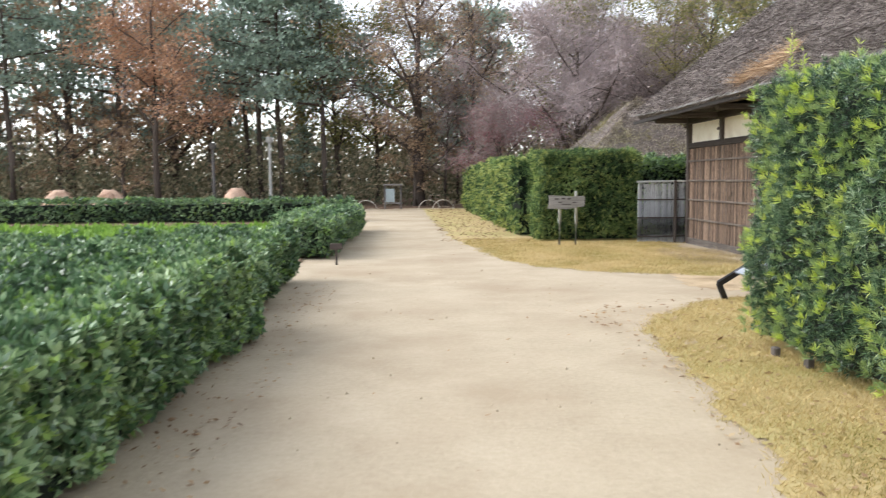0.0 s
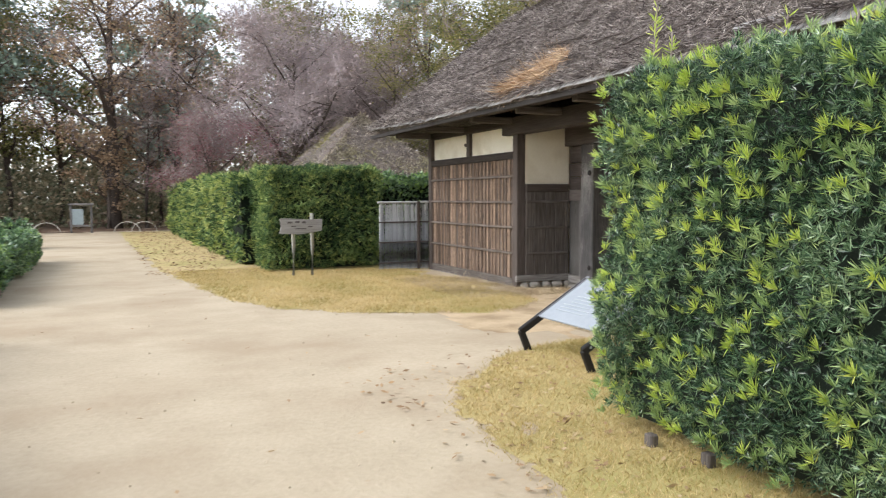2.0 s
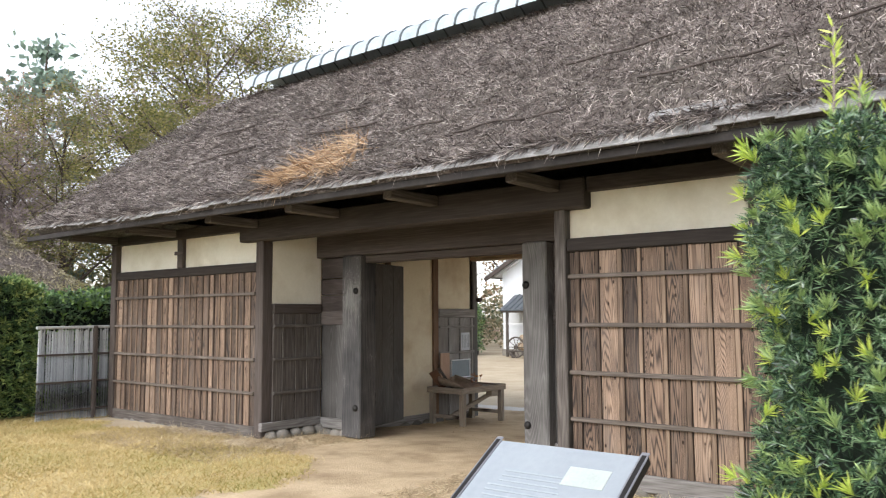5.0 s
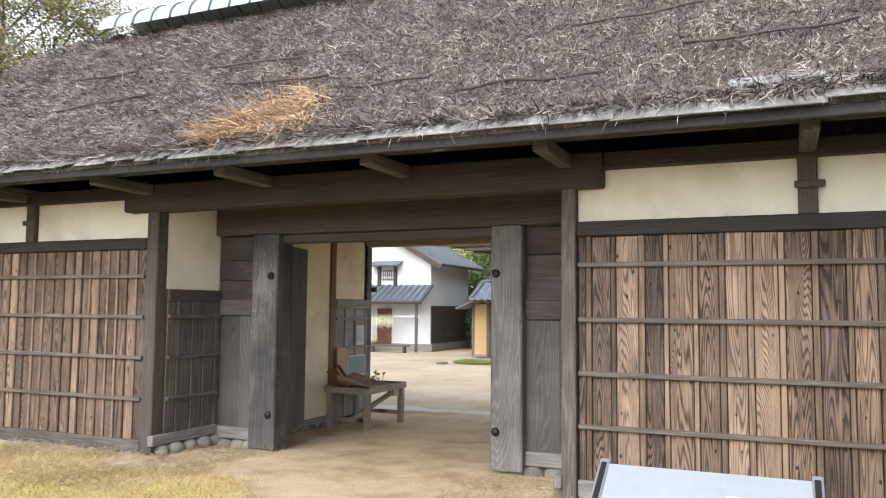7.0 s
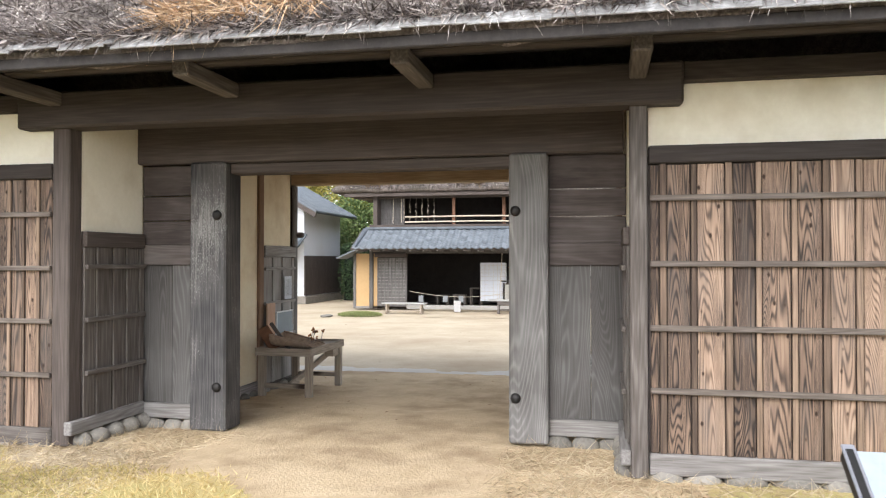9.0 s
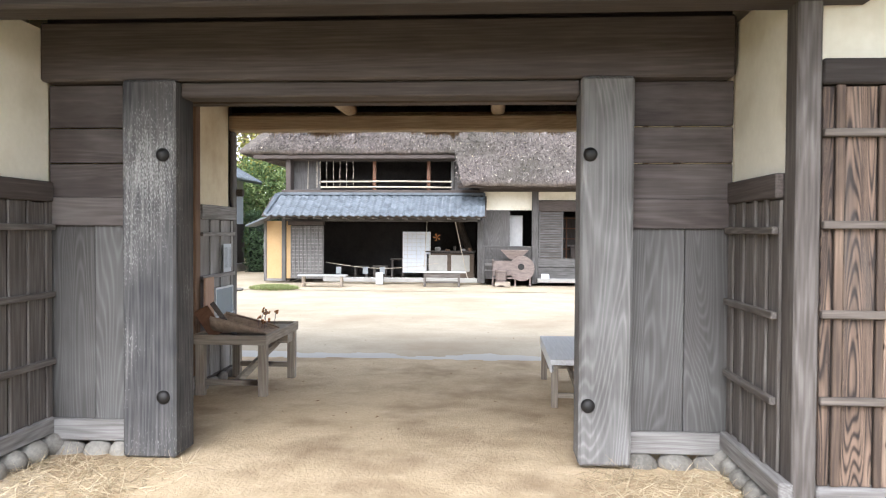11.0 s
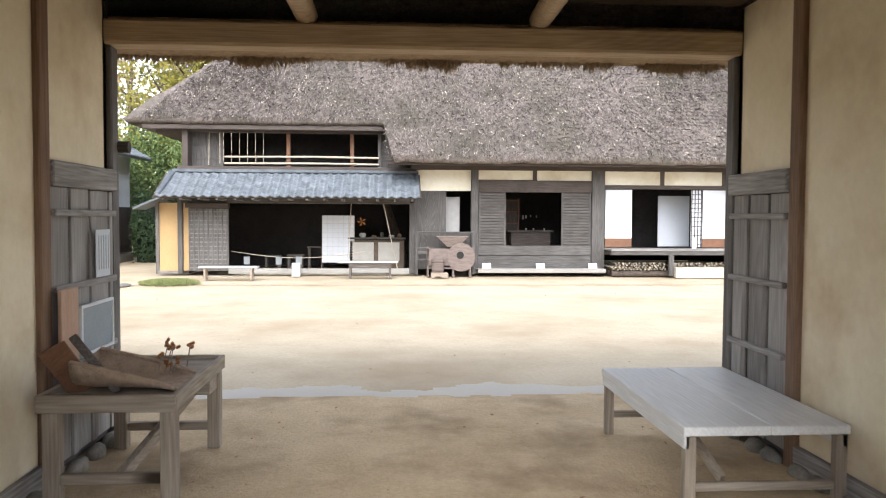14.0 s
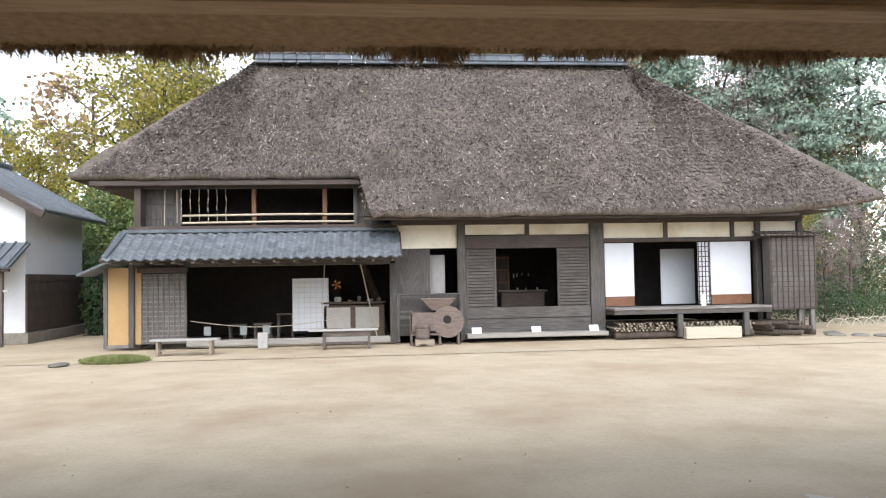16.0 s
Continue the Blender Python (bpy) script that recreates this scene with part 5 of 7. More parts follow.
tube("rim", wl, mid_z, rim, 0.04, 6)
for k in range(10):
    a = k * math.pi / 5
    tube("spoke", wl, mid_z, [(31.3, 27.1, 0.2), (31.3, 27.1 + 0.47 * math.cos(a), 0.2 + 0.47 * math.sin(a))], 0.018, 5)
tube("hub", wl, mid_x, [(31.2, 27.1, 0.2), (31.4, 27.1, 0.2)], 0.08, 10)
# far thatched house behind the hedge
far = thing("thatched_cottage", (10, 35, 0), "distant thatched cottage with a mossy roof", "house")
fr_, _ = hip_roof("thatched_roof", far, thatch, (6.9, 13.4, 31.5, 40), 9.9, (34.0, 36.0), 5.05, lambda x, y: (x, y, 2.2), 0.3, (7.6, 12.8, 32.3, 39.2), rough=0.1, rows=16, step=0.4, seed=9.0)
box("wall", far, clay, 7.8, 12.6, 32.5, 39.0, -0.1, 2.2, 0.0)
moss_straw = mottled("mossy_straw", [(0.25, (0.1, 0.078, 0.065)), (0.6, (0.42, 0.36, 0.29)), (0.9, (0.7, 0.62, 0.52))], 2.0, rough=0.9, bump=0, island=0.5, stain=(0.3, 0.28, 0.09), stain_scale=0.6)


def cottage_slope(u, v):
    a = u * 2 * math.pi
    x, y = 10.15 + np.clip(4.6 * np.cos(a), -3.2, 3.2), 35.7 + np.clip(6 * np.sin(a), -4.2, 4.2)
    return np.stack([x + (9.9 - x) * v, y + (np.clip(y, 34, 36) - y) * v, 2.25 + 2.85 * v], 1)


roof_straw("straw", fr_, moss_straw, 20000, cottage_slope, (-0.2, -0.5, -0.7), 0.28, 0.03, 0.4, 0.5)
far2 = copy_thing(far, pose(19, 35, 0))


# ---- plants ----
def box_surface(n, x0, x1, y0, y1, z0, z1, faces):
    """Random points and outward normals on the given faces of a box."""
    areas = {"-x": (y1 - y0) * (z1 - z0), "+x": (y1 - y0) * (z1 - z0), "-y": (x1 - x0) * (z1 - z0), "+y": (x1 - x0) * (z1 - z0), "+z": (x1 - x0) * (y1 - y0)}
    w = np.array([areas[f] for f in faces])
    pick = nrg.choice(len(faces), n, p=w / w.sum())
    r = nrg.random((n, 3))
    p = np.stack([x0 + (x1 - x0) * r[:, 0], y0 + (y1 - y0) * r[:, 1], z0 + (z1 - z0) * r[:, 2]], 1)
    nm = np.zeros((n, 3))
    for i, f in enumerate(faces):
        k = "xyz".index(f[1])
        lo, hi = ((x0, x1), (y0, y1), (z0, z1))[k]
        s = pick == i
        p[s, k] = hi if f[0] == "+" else lo
        nm[s, k] = 1 if f[0] == "+" else -1
    return p, nm


def lumps(p, s=1.6, a=0.1):
    return np.array([noise.noise((q[0] * s, q[1] * s, q[2] * s)) * a + noise.noise((q[0] * s * 3.3, q[1] * s * 3.3, q[2] * s * 3.3)) * a * 0.5 for q in p])[:, None]


def hedge(name, label, dims, faces, n, leaf, width, mat, core_mat, group="", tuft=10, open_=0.9, droop=0.0, lump=0.1, depth=0.12, top_mat=None, angle=None, up=0.35, young=0.2, fans=0, fan_mat=None):
    """A clipped hedge: a core coloured as its inner shade, and tufts of leaves all over its faces."""
    x0, x1, y0, y1, z0, z1 = dims
    ob = thing(name, ((x0 + x1) / 2, (y0 + y1) / 2, z0), label, "hedge", group)
    turn = Matrix.Rotation(angle or 0, 4, "Z")
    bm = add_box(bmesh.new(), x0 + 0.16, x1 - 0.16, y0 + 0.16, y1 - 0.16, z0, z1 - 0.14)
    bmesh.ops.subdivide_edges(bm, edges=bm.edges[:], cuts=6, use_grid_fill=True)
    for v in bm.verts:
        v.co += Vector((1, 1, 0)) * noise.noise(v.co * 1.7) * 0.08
    part("inner_growth", bm, core_mat, ob, "solid near-black core with the hedge's inner shade put into its colour")
    p, nm = box_surface(n, *dims, faces)
    p = p + nm * lumps(p, 1.6, lump) - nm * depth * nrg.random((n, 1)) ** 2
    edge = (p[:, 2:3] - z0) / (z1 - z0)
    p = p - nm * 0.12 * np.clip(1 - edge * 4, 0, 1)
    axis = unit(nm + np.array([0, 0, up]) + 0.45 * nrg.normal(size=(n, 3)))
    is_new = nrg.random(n) < young
    for flag, m, tag in ((False, mat, "leaves"), (True, top_mat or mat, "young_leaves")):
        s = is_new == flag
        if not s.any():
            continue
        c, a = np.repeat(p[s], tuft, 0), np.repeat(axis[s], tuft, 0)
        way = unit(a + open_ * nrg.normal(size=a.shape) + np.array([0, 0, -droop]))
        ln = leaf * (0.6 + 0.7 * nrg.random(len(c)))
        vs, fs = blades(c, way, ln, width * (0.7 + 0.6 * nrg.random(len(c))))
        tagged(raw(tag, vs, fs, m, ob), kind="stuff")
    for fans, fan_mat in ((fans, fan_mat or top_mat), (fans * 2, top_mat)):
        if not fans:
            continue
        p, nm = box_surface(fans, *dims, faces)
        p = p + nm * (lumps(p, 1.6, lump) + 0.02)
        ax = unit(nm * 0.8 + np.array([0, 0, 0.75]) + 0.3 * nrg.normal(size=(fans, 3)))
        c, a = np.repeat(p, 22, 0), np.repeat(ax, 22, 0)
        way = unit(a + 0.42 * nrg.normal(size=a.shape))
        vs, fs = blades(c + a * leaf * 0.5 * nrg.random((len(c), 1)), way, leaf * (0.95 + 0.65 * nrg.random(len(c))), width * 1.1)
        tagged(raw("bright_growth", vs, fs, fan_mat, ob), kind="stuff")
    return ob


yew = leafy("hedge_leaf", [(0.15, (0.012, 0.028, 0.019)), (0.45, (0.058, 0.116, 0.062)), (0.72, (0.22, 0.34, 0.175)), (0.95, (0.5, 0.62, 0.4))], 0.26, 0.85, 0.12)
yew_mid = leafy("light_hedge_leaf", [(0.15, (0.16, 0.27, 0.09)), (0.85, (0.42, 0.54, 0.2))], 0.3, 0.7, 0.2)
yew_new = leafy("young_hedge_leaf", [(0.15, (0.36, 0.5, 0.09)), (0.5, (0.56, 0.68, 0.13)), (0.85, (0.76, 0.8, 0.22))], 0.4, 0.5, 0.35)
tea = leafy("tea_leaf", [(0.1, (0.03, 0.066, 0.032)), (0.5, (0.125, 0.225, 0.1)), (0.9, (0.43, 0.56, 0.29))], 0.28, 0.7, 0.15)
tea_new = leafy("young_tea_leaf", [(0.1, (0.133, 0.266, 0.076)), (0.9, (0.380, 0.532, 0.133))], 0.3, 0.6, 0.25)
cypress = leafy("cypress_leaf", [(0.15, (0.018, 0.042, 0.02)), (0.45, (0.075, 0.14, 0.052)), (0.8, (0.29, 0.39, 0.13))], 0.6, 0.3, 0.2)
cypress_new = leafy("young_cypress_leaf", [(0.15, (0.24, 0.32, 0.09)), (0.85, (0.52, 0.56, 0.2))], 0.6, 0.3, 0.25)
evergreen = leafy("evergreen_leaf", [(0.1, (0.022, 0.045, 0.024)), (0.9, (0.1, 0.155, 0.07))], 0.5, 0.4, 0.2)
# near-black core colour stands for the shade between the leaves
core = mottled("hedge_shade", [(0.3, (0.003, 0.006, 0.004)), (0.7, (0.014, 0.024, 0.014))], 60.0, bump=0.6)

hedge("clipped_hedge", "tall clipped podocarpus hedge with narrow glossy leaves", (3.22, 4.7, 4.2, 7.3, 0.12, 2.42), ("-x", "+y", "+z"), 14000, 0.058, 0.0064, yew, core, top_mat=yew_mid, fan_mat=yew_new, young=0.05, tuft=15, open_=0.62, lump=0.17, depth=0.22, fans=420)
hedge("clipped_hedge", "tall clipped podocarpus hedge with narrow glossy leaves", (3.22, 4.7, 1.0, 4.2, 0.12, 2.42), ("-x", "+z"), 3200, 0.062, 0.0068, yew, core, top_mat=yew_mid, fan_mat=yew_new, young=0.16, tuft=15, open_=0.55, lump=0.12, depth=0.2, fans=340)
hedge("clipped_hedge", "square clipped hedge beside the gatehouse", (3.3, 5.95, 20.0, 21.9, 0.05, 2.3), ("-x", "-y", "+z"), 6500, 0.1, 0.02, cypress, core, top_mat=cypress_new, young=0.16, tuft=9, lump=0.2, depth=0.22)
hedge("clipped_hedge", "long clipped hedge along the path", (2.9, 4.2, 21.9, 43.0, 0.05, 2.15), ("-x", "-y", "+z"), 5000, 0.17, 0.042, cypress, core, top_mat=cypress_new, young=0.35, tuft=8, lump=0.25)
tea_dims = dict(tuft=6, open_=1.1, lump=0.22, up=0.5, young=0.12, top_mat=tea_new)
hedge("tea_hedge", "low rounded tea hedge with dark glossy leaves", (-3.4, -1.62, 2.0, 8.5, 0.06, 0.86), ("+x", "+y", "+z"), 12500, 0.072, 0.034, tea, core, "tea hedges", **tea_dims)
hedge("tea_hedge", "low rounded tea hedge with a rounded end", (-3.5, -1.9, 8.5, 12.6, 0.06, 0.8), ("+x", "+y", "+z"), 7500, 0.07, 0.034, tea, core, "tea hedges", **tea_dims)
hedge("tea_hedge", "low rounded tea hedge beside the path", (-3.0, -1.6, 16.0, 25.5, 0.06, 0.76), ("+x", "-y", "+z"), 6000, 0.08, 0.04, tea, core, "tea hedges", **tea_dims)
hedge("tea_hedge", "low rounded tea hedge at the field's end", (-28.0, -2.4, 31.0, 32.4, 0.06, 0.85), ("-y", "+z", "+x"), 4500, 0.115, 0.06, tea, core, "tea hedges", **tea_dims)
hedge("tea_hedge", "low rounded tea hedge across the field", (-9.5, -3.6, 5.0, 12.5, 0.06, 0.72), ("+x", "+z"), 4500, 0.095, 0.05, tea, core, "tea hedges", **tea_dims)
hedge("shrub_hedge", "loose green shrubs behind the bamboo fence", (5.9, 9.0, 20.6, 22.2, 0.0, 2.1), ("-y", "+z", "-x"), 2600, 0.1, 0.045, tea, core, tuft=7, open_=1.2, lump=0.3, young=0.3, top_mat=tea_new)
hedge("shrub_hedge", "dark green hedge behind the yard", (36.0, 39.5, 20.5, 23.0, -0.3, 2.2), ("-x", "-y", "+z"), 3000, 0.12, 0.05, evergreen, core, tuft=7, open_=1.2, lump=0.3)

# trees
twig_mat = mottled("twig", [(0.3, (0.13, 0.1, 0.096)), (0.7, (0.38, 0.31, 0.295))], 2.0, bump=0, rough=0.9)

mauve_twig = mottled("mauve_twig", [(0.3, (0.24, 0.19, 0.19)), (0.7, (0.5, 0.42, 0.415))], 2.0, bump=0, rough=0.9)


def tree(name, label, height, spread, first, mat, leaves, leaf, twigs, seed, trunk=0.16, limbs=9, conifer=False, cluster=0.55, flat=0.7, fine=None):
    r = random.Random(seed)
    ob = thing(name, (0, 0, 0), label, "tree")
    bm = bmesh.new()
    ends = []
    bend = [(r.uniform(-0.3, 0.3), r.uniform(-0.3, 0.3)) for _ in range(3)]
    path = [Vector((0, 0, -0.1))]
    for k in range(1, 7):
        f = k / 6
        path.append(Vector((sum(b[0] * f for b in bend) * 0.5 + r.uniform(-0.1, 0.1), sum(b[1] * f for b in bend) * 0.5 + r.uniform(-0.1, 0.1), height * f * (0.98 if conifer else 0.86))))
    add_tube(bm, path, [trunk * (1 - 0.13 * k) * (1.25 if k == 0 else 1) for k in range(7)], 8)

    def at(f):
        f = min(f * 6, 5.999)
        return path[int(f)].lerp(path[int(f) + 1], f - int(f))

    for k in range(limbs):
        f = first + (1 - first) * (k + r.random() * 0.7) / limbs
        a = k * 2.4 + r.uniform(-0.5, 0.5)
        s = at(f)
        if conifer:
            reach, rise = spread * (1.1 - f) / (1.1 - first) * r.uniform(0.7, 1.1), r.uniform(-0.1, 0.2)
        else:
            reach, rise = spread * r.uniform(0.6, 1.0) * (1.15 - 0.5 * f), r.uniform(0.5, 1.1)
        e = s + Vector((math.cos(a) * reach, math.sin(a) * reach, rise * reach))
        m = s.lerp(e, 0.5) + Vector((r.uniform(-0.2, 0.2), r.uniform(-0.2, 0.2), r.uniform(-0.1, 0.3))) * (0.3 * reach)
        t0 = trunk * (1 - 0.75 * f) * 0.6
        add_tube(bm, [s, m, e], [t0, t0 * 0.6, t0 * 0.2], 5)
        ends.append(e)
        for q in range(5):
            b = m.lerp(e, r.random()) if q > 1 else s.lerp(m, 0.4 + 0.6 * r.random())
            d = Vector((r.uniform(-1, 1), r.uniform(-1, 1), r.uniform(-0.2, 0.9) * flat)).normalized() * reach * r.uniform(0.3, 0.6)
            add_tube(bm, [b, b + d * 0.5 + Vector((0, 0, 0.05 * reach)), b + d], [t0 * 0.35, t0 * 0.22, t0 * 0.08], 4)
            ends += [b + d, b + d * 0.6]
    part("trunk", bm, bark, ob)
    e = np.array([tuple(v) for v in ends])
    g = np.random.default_rng(seed)
    if twigs:
        b = e[g.integers(0, len(e), twigs)] + g.normal(size=(twigs, 3)) * 0.25
        w = unit(g.normal(size=(twigs, 3)) + np.array([0, 0, 0.6]))
        vs, fs = slivers(b, w, 0.5 + 0.9 * g.random(twigs), 0.025)
        tagged(raw("twig_mass", vs, fs, fine or twig_mat, ob), kind="stuff")
    if leaves:
        full = g.random(len(e)) ** 2 + 0.08
        c = e[g.choice(len(e), leaves, p=full / full.sum())]
        p = c + g.normal(size=(leaves, 3)) * np.array([cluster, cluster, cluster * flat]) * (0.5 + g.random((leaves, 1)))
        w = unit(g.normal(size=(leaves, 3)) + np.array([0, 0, -0.2]))
        vs, fs = blades(p, w, leaf * (0.6 + 0.8 * g.random(leaves)), leaf * 0.7)
        tagged(raw("crown", vs, fs, mat, ob), kind="stuff")
    return ob


pine_leaf = leafy("pine_leaf", [(0.1, (0.12, 0.17, 0.14)), (0.9, (0.36, 0.46, 0.36))], 0.7, 0.2, 0.2)
brown_leaf = leafy("brown_leaf", [(0.1, (0.17, 0.115, 0.07)), (0.5, (0.35, 0.24, 0.15)), (0.9, (0.55, 0.41, 0.27))], 0.7, 0.2, 0.3)
orange_leaf = leafy("orange_leaf", [(0.1, (0.32, 0.17, 0.1)), (0.9, (0.66, 0.42, 0.27))], 0.7, 0.2, 0.3)
olive_leaf = leafy("olive_leaf", [(0.1, (0.09, 0.11, 0.04)), (0.5, (0.22, 0.22, 0.08)), (0.9, (0.44, 0.37, 0.15))], 0.7, 0.2, 0.45)
yellow_leaf = leafy("yellow_leaf", [(0.1, (0.17, 0.18, 0.05)), (0.5, (0.36, 0.33, 0.08)), (0.9, (0.58, 0.48, 0.14))], 0.7, 0.2, 0.5)
maple_leaf = leafy("maple_leaf", [(0.1, (0.17, 0.07, 0.085)), (0.9, (0.4, 0.19, 0.21))], 0.7, 0.2, 0.3)
mauve_leaf = leafy("mauve_leaf", [(0.1, (0.38, 0.28, 0.27)), (0.9, (0.66, 0.54, 0.52))], 0.8, 0.1, 0.2)
bamboo_leaf = leafy("bamboo_leaf", [(0.1, (0.05, 0.085, 0.03)), (0.6, (0.16, 0.22, 0.08)), (0.9, (0.34, 0.4, 0.16))], 0.6, 0.3, 0.3)
KINDS = {
    "pine": tree("pine_tree", "tall dark green pine with a bare lower trunk", 17, 4.2, 0.36, pine_leaf, 6500, 0.24, 200, 1, 0.22, 16, True, 0.6, 0.35),
    "fine_pine": tree("pine_tree", "dark green pine with layered needle pads", 15, 4.2, 0.3, pine_leaf, 10000, 0.22, 400, 11, 0.2, 20, True, 0.45, 0.28),
    "oak": tree("oak_tree", "large oak with thin russet-brown autumn leaves", 15, 5.5, 0.22, brown_leaf, 8000, 0.15, 3600, 2, 0.36, 13),
    "orange": tree("oak_tree", "oak with rusty orange autumn leaves", 13, 4.5, 0.3, orange_leaf, 10000, 0.16, 1500, 3, 0.22, 11),
    "olive": tree("oak_tree", "oak with olive and yellow autumn leaves", 14, 4.8, 0.28, olive_leaf, 9500, 0.19, 1200, 4, 0.22, 17, cluster=0.52),
    "near_olive": tree("oak_tree", "oak with olive and yellow autumn leaves", 14, 4.8, 0.28, olive_leaf, 24000, 0.11, 1600, 4, 0.22, 17, cluster=0.5),
    "maple": tree("maple_tree", "small maple with dark red leaves", 5.5, 3.2, 0.2, maple_leaf, 7500, 0.075, 2500, 5, 0.14, 9, cluster=0.45),
    "bare": tree("cherry_tree", "spreading nearly bare cherry with mauve twigs", 7.5, 5.0, 0.18, mauve_leaf, 2600, 0.09, 8000, 6, 0.22, 12, cluster=0.7, fine=mauve_twig),
    "yellow": tree("ginkgo_tree", "tree with bright yellow-green autumn leaves", 11, 4.0, 0.2, yellow_leaf, 11000, 0.19, 600, 7, 0.2, 14),
    "far_oak": tree("oak_tree", "distant oak with dull brown autumn leaves", 15, 5.5, 0.2, brown_leaf, 1500, 0.4, 500, 12, 0.34, 8),
    "far_pine": tree("pine_tree", "distant tall dark pine", 17, 4.2, 0.3, pine_leaf, 1500, 0.5, 0, 13, 0.22, 12, True, 0.7, 0.35),
    "leafless": tree("bare_tree", "leafless tree with fine grey branches", 13, 4.5, 0.25, brown_leaf, 0, 0.2, 3000, 8, 0.2, 13),
}


def plant(kind, x, y, s=1.0):
    return copy_thing(KINDS[kind], pose(x, y, ground_z(x, y), 0, 0, rnd.uniform(0, 360)) @ Matrix.Scale(s, 4))


SPOTS = [("orange", -15, 47, 1.05), ("pine", -12, 58, 1.2), ("pine", -7.5, 56, 1.15), ("oak", 0.5, 49, 1.05), ("oak", 4, 53, 1.0), ("olive", -2.5, 58, 1.0), ("bare", 9.3, 43.2, 1.35), ("maple", 4.6, 39.0, 0.9), ("near_olive", 15.0, 38.5, 0.8), ("near_olive", 22.5, 36.0, 1.08), ("near_olive", 19, 35.0, 1.12), ("leafless", 13.5, 40.0, 0.75), ("olive", 12, 52, 0.95),
         ("oak", 17, 50, 0.9), ("olive", 22, 46, 0.9), ("olive", 26, 43, 0.9), ("leafless", 14, 44, 0.8), ("pine", -20, 55, 1.2), ("pine", -25, 50, 1.15), ("pine", -30, 56, 1.3), ("oak", -35, 52, 1.0), ("bare", 14.5, 46, 1.2),
         ("olive", 31, 36, 0.85), ("yellow", 45.5, 22.5, 1.15), ("yellow", 50, 30, 0.9), ("fine_pine", 44, 2.5, 0.95), ("fine_pine", 47, -2, 1.1), ("fine_pine", 46.5, -7, 0.95), ("leafless", 42, 8, 0.85), ("olive", 48, 18, 1.0), ("olive", 50, 24, 1.05), ("olive", 48, -9, 0.85), ("leafless", 43, -3, 0.8), ("olive", 53, -2, 1.1), ("olive", 51, 5, 1.0), ("fine_pine", 42.5, -7, 0.8), ("oak", 49, -6, 0.95), ("oak", 48, 1, 0.9), ("leafless", 46, 12, 0.9), ("leafless", 46, 5, 1.0), ("fine_pine", 45, 0.0, 0.85), ("fine_pine", 50, -4, 1.0), ("oak", 52, 2, 1.0), ("leafless", 44, -5, 0.8), ("yellow", 40.0, -4.5, 0.45), ("pine", 43, -10, 1.0), ("olive", 55, 8, 1.1), ("pine", -8.6, 52, 1.1), ("pine", -5.6, 50.5, 1.0), ("pine", -10.5, 55, 1.2), ("olive", -5, 54, 0.9), ("olive", 11, 58, 1.15), ("leafless", 13, 55, 1.2), ("leafless", 18, 54, 1.15), ("olive", 27, 50, 1.15), ("olive", 30, 44, 1.1), ("leafless", 34.2, -2.6, 0.28), ("leafless", 35.5, -4.4, 0.32), ("bare", 36, 36.5, 0.75), ("leafless", 33, 36, 0.5), ("fine_pine", 43, -4.5, 0.9), ("fine_pine", 47, -10, 1.1), ("olive", 44, -8, 0.7), ("far_oak", 52, -8, 0.9), ("far_pine", 55, -14, 1.0), ("far_pine", 51, -1, 1.0)]
for i, (kind, x, y, s) in enumerate(SPOTS):
    plant(kind, x, y, s)
for k in range(24):
    kind = rnd.choice(["far_pine", "far_pine", "far_oak", "far_oak"])
    plant(kind, rnd.uniform(-60, 40), rnd.uniform(60, 82), rnd.uniform(0.9, 1.3))
for k in range(15):
    kind = rnd.choice(["far_pine", "far_oak", "leafless", "far_oak"])
    plant(kind, rnd.uniform(56, 75), rnd.uniform(-25, 50), rnd.uniform(0.8, 1.1))
for k in range(9):
    a = rnd.uniform(math.pi * 0.95, math.pi * 1.75)
    plant(rnd.choice(["far_pine", "far_oak"]), 45 * math.cos(a) + 5, 45 * math.sin(a) + 5, rnd.uniform(0.8, 1.1))
for k in range(30):
    plant(rnd.choice(["far_oak", "far_oak", "leafless", "far_pine"]), rnd.uniform(-45, 35), rnd.uniform(46, 60), rnd.uniform(0.35, 0.75))
for ob in KINDS.values():
    for o in (*ob.children_recursive, ob):
        bpy.data.objects.remove(o)

# undergrowth along the edges of the wood
shrub_leaf = leafy("shrub_leaf", [(0.1, (0.085, 0.11, 0.065)), (0.5, (0.22, 0.21, 0.13)), (0.9, (0.5, 0.4, 0.27))], 0.7, 0.2, 0.25)


def thicket(name, label, x0, x1, y0, y1, h, n, mat, leaf=0.2):
    ob = thing(name, ((x0 + x1) / 2, (y0 + y1) / 2, -0.3), label, "bushes")
    p = np.stack([x0 + (x1 - x0) * nrg.random(n), y0 + (y1 - y0) * nrg.random(n), np.zeros(n)], 1)
    top = np.array([h * (0.55 + 0.6 * noise.noise((a * 0.35, b * 0.35, 2.0)) + 0.25 * noise.noise((a * 1.3, b * 1.3, 5.0))) for a, b, _ in p])
    p[:, 2] = np.clip(top, 0.15, None) * nrg.random(n) ** 0.7 - 0.3
    vs, fs = blades(p, unit(nrg.normal(size=(n, 3))), leaf * (0.6 + 0.8 * nrg.random(n)), leaf * 0.6)
    return tagged(raw("foliage", vs, fs, mat, ob), kind="stuff")


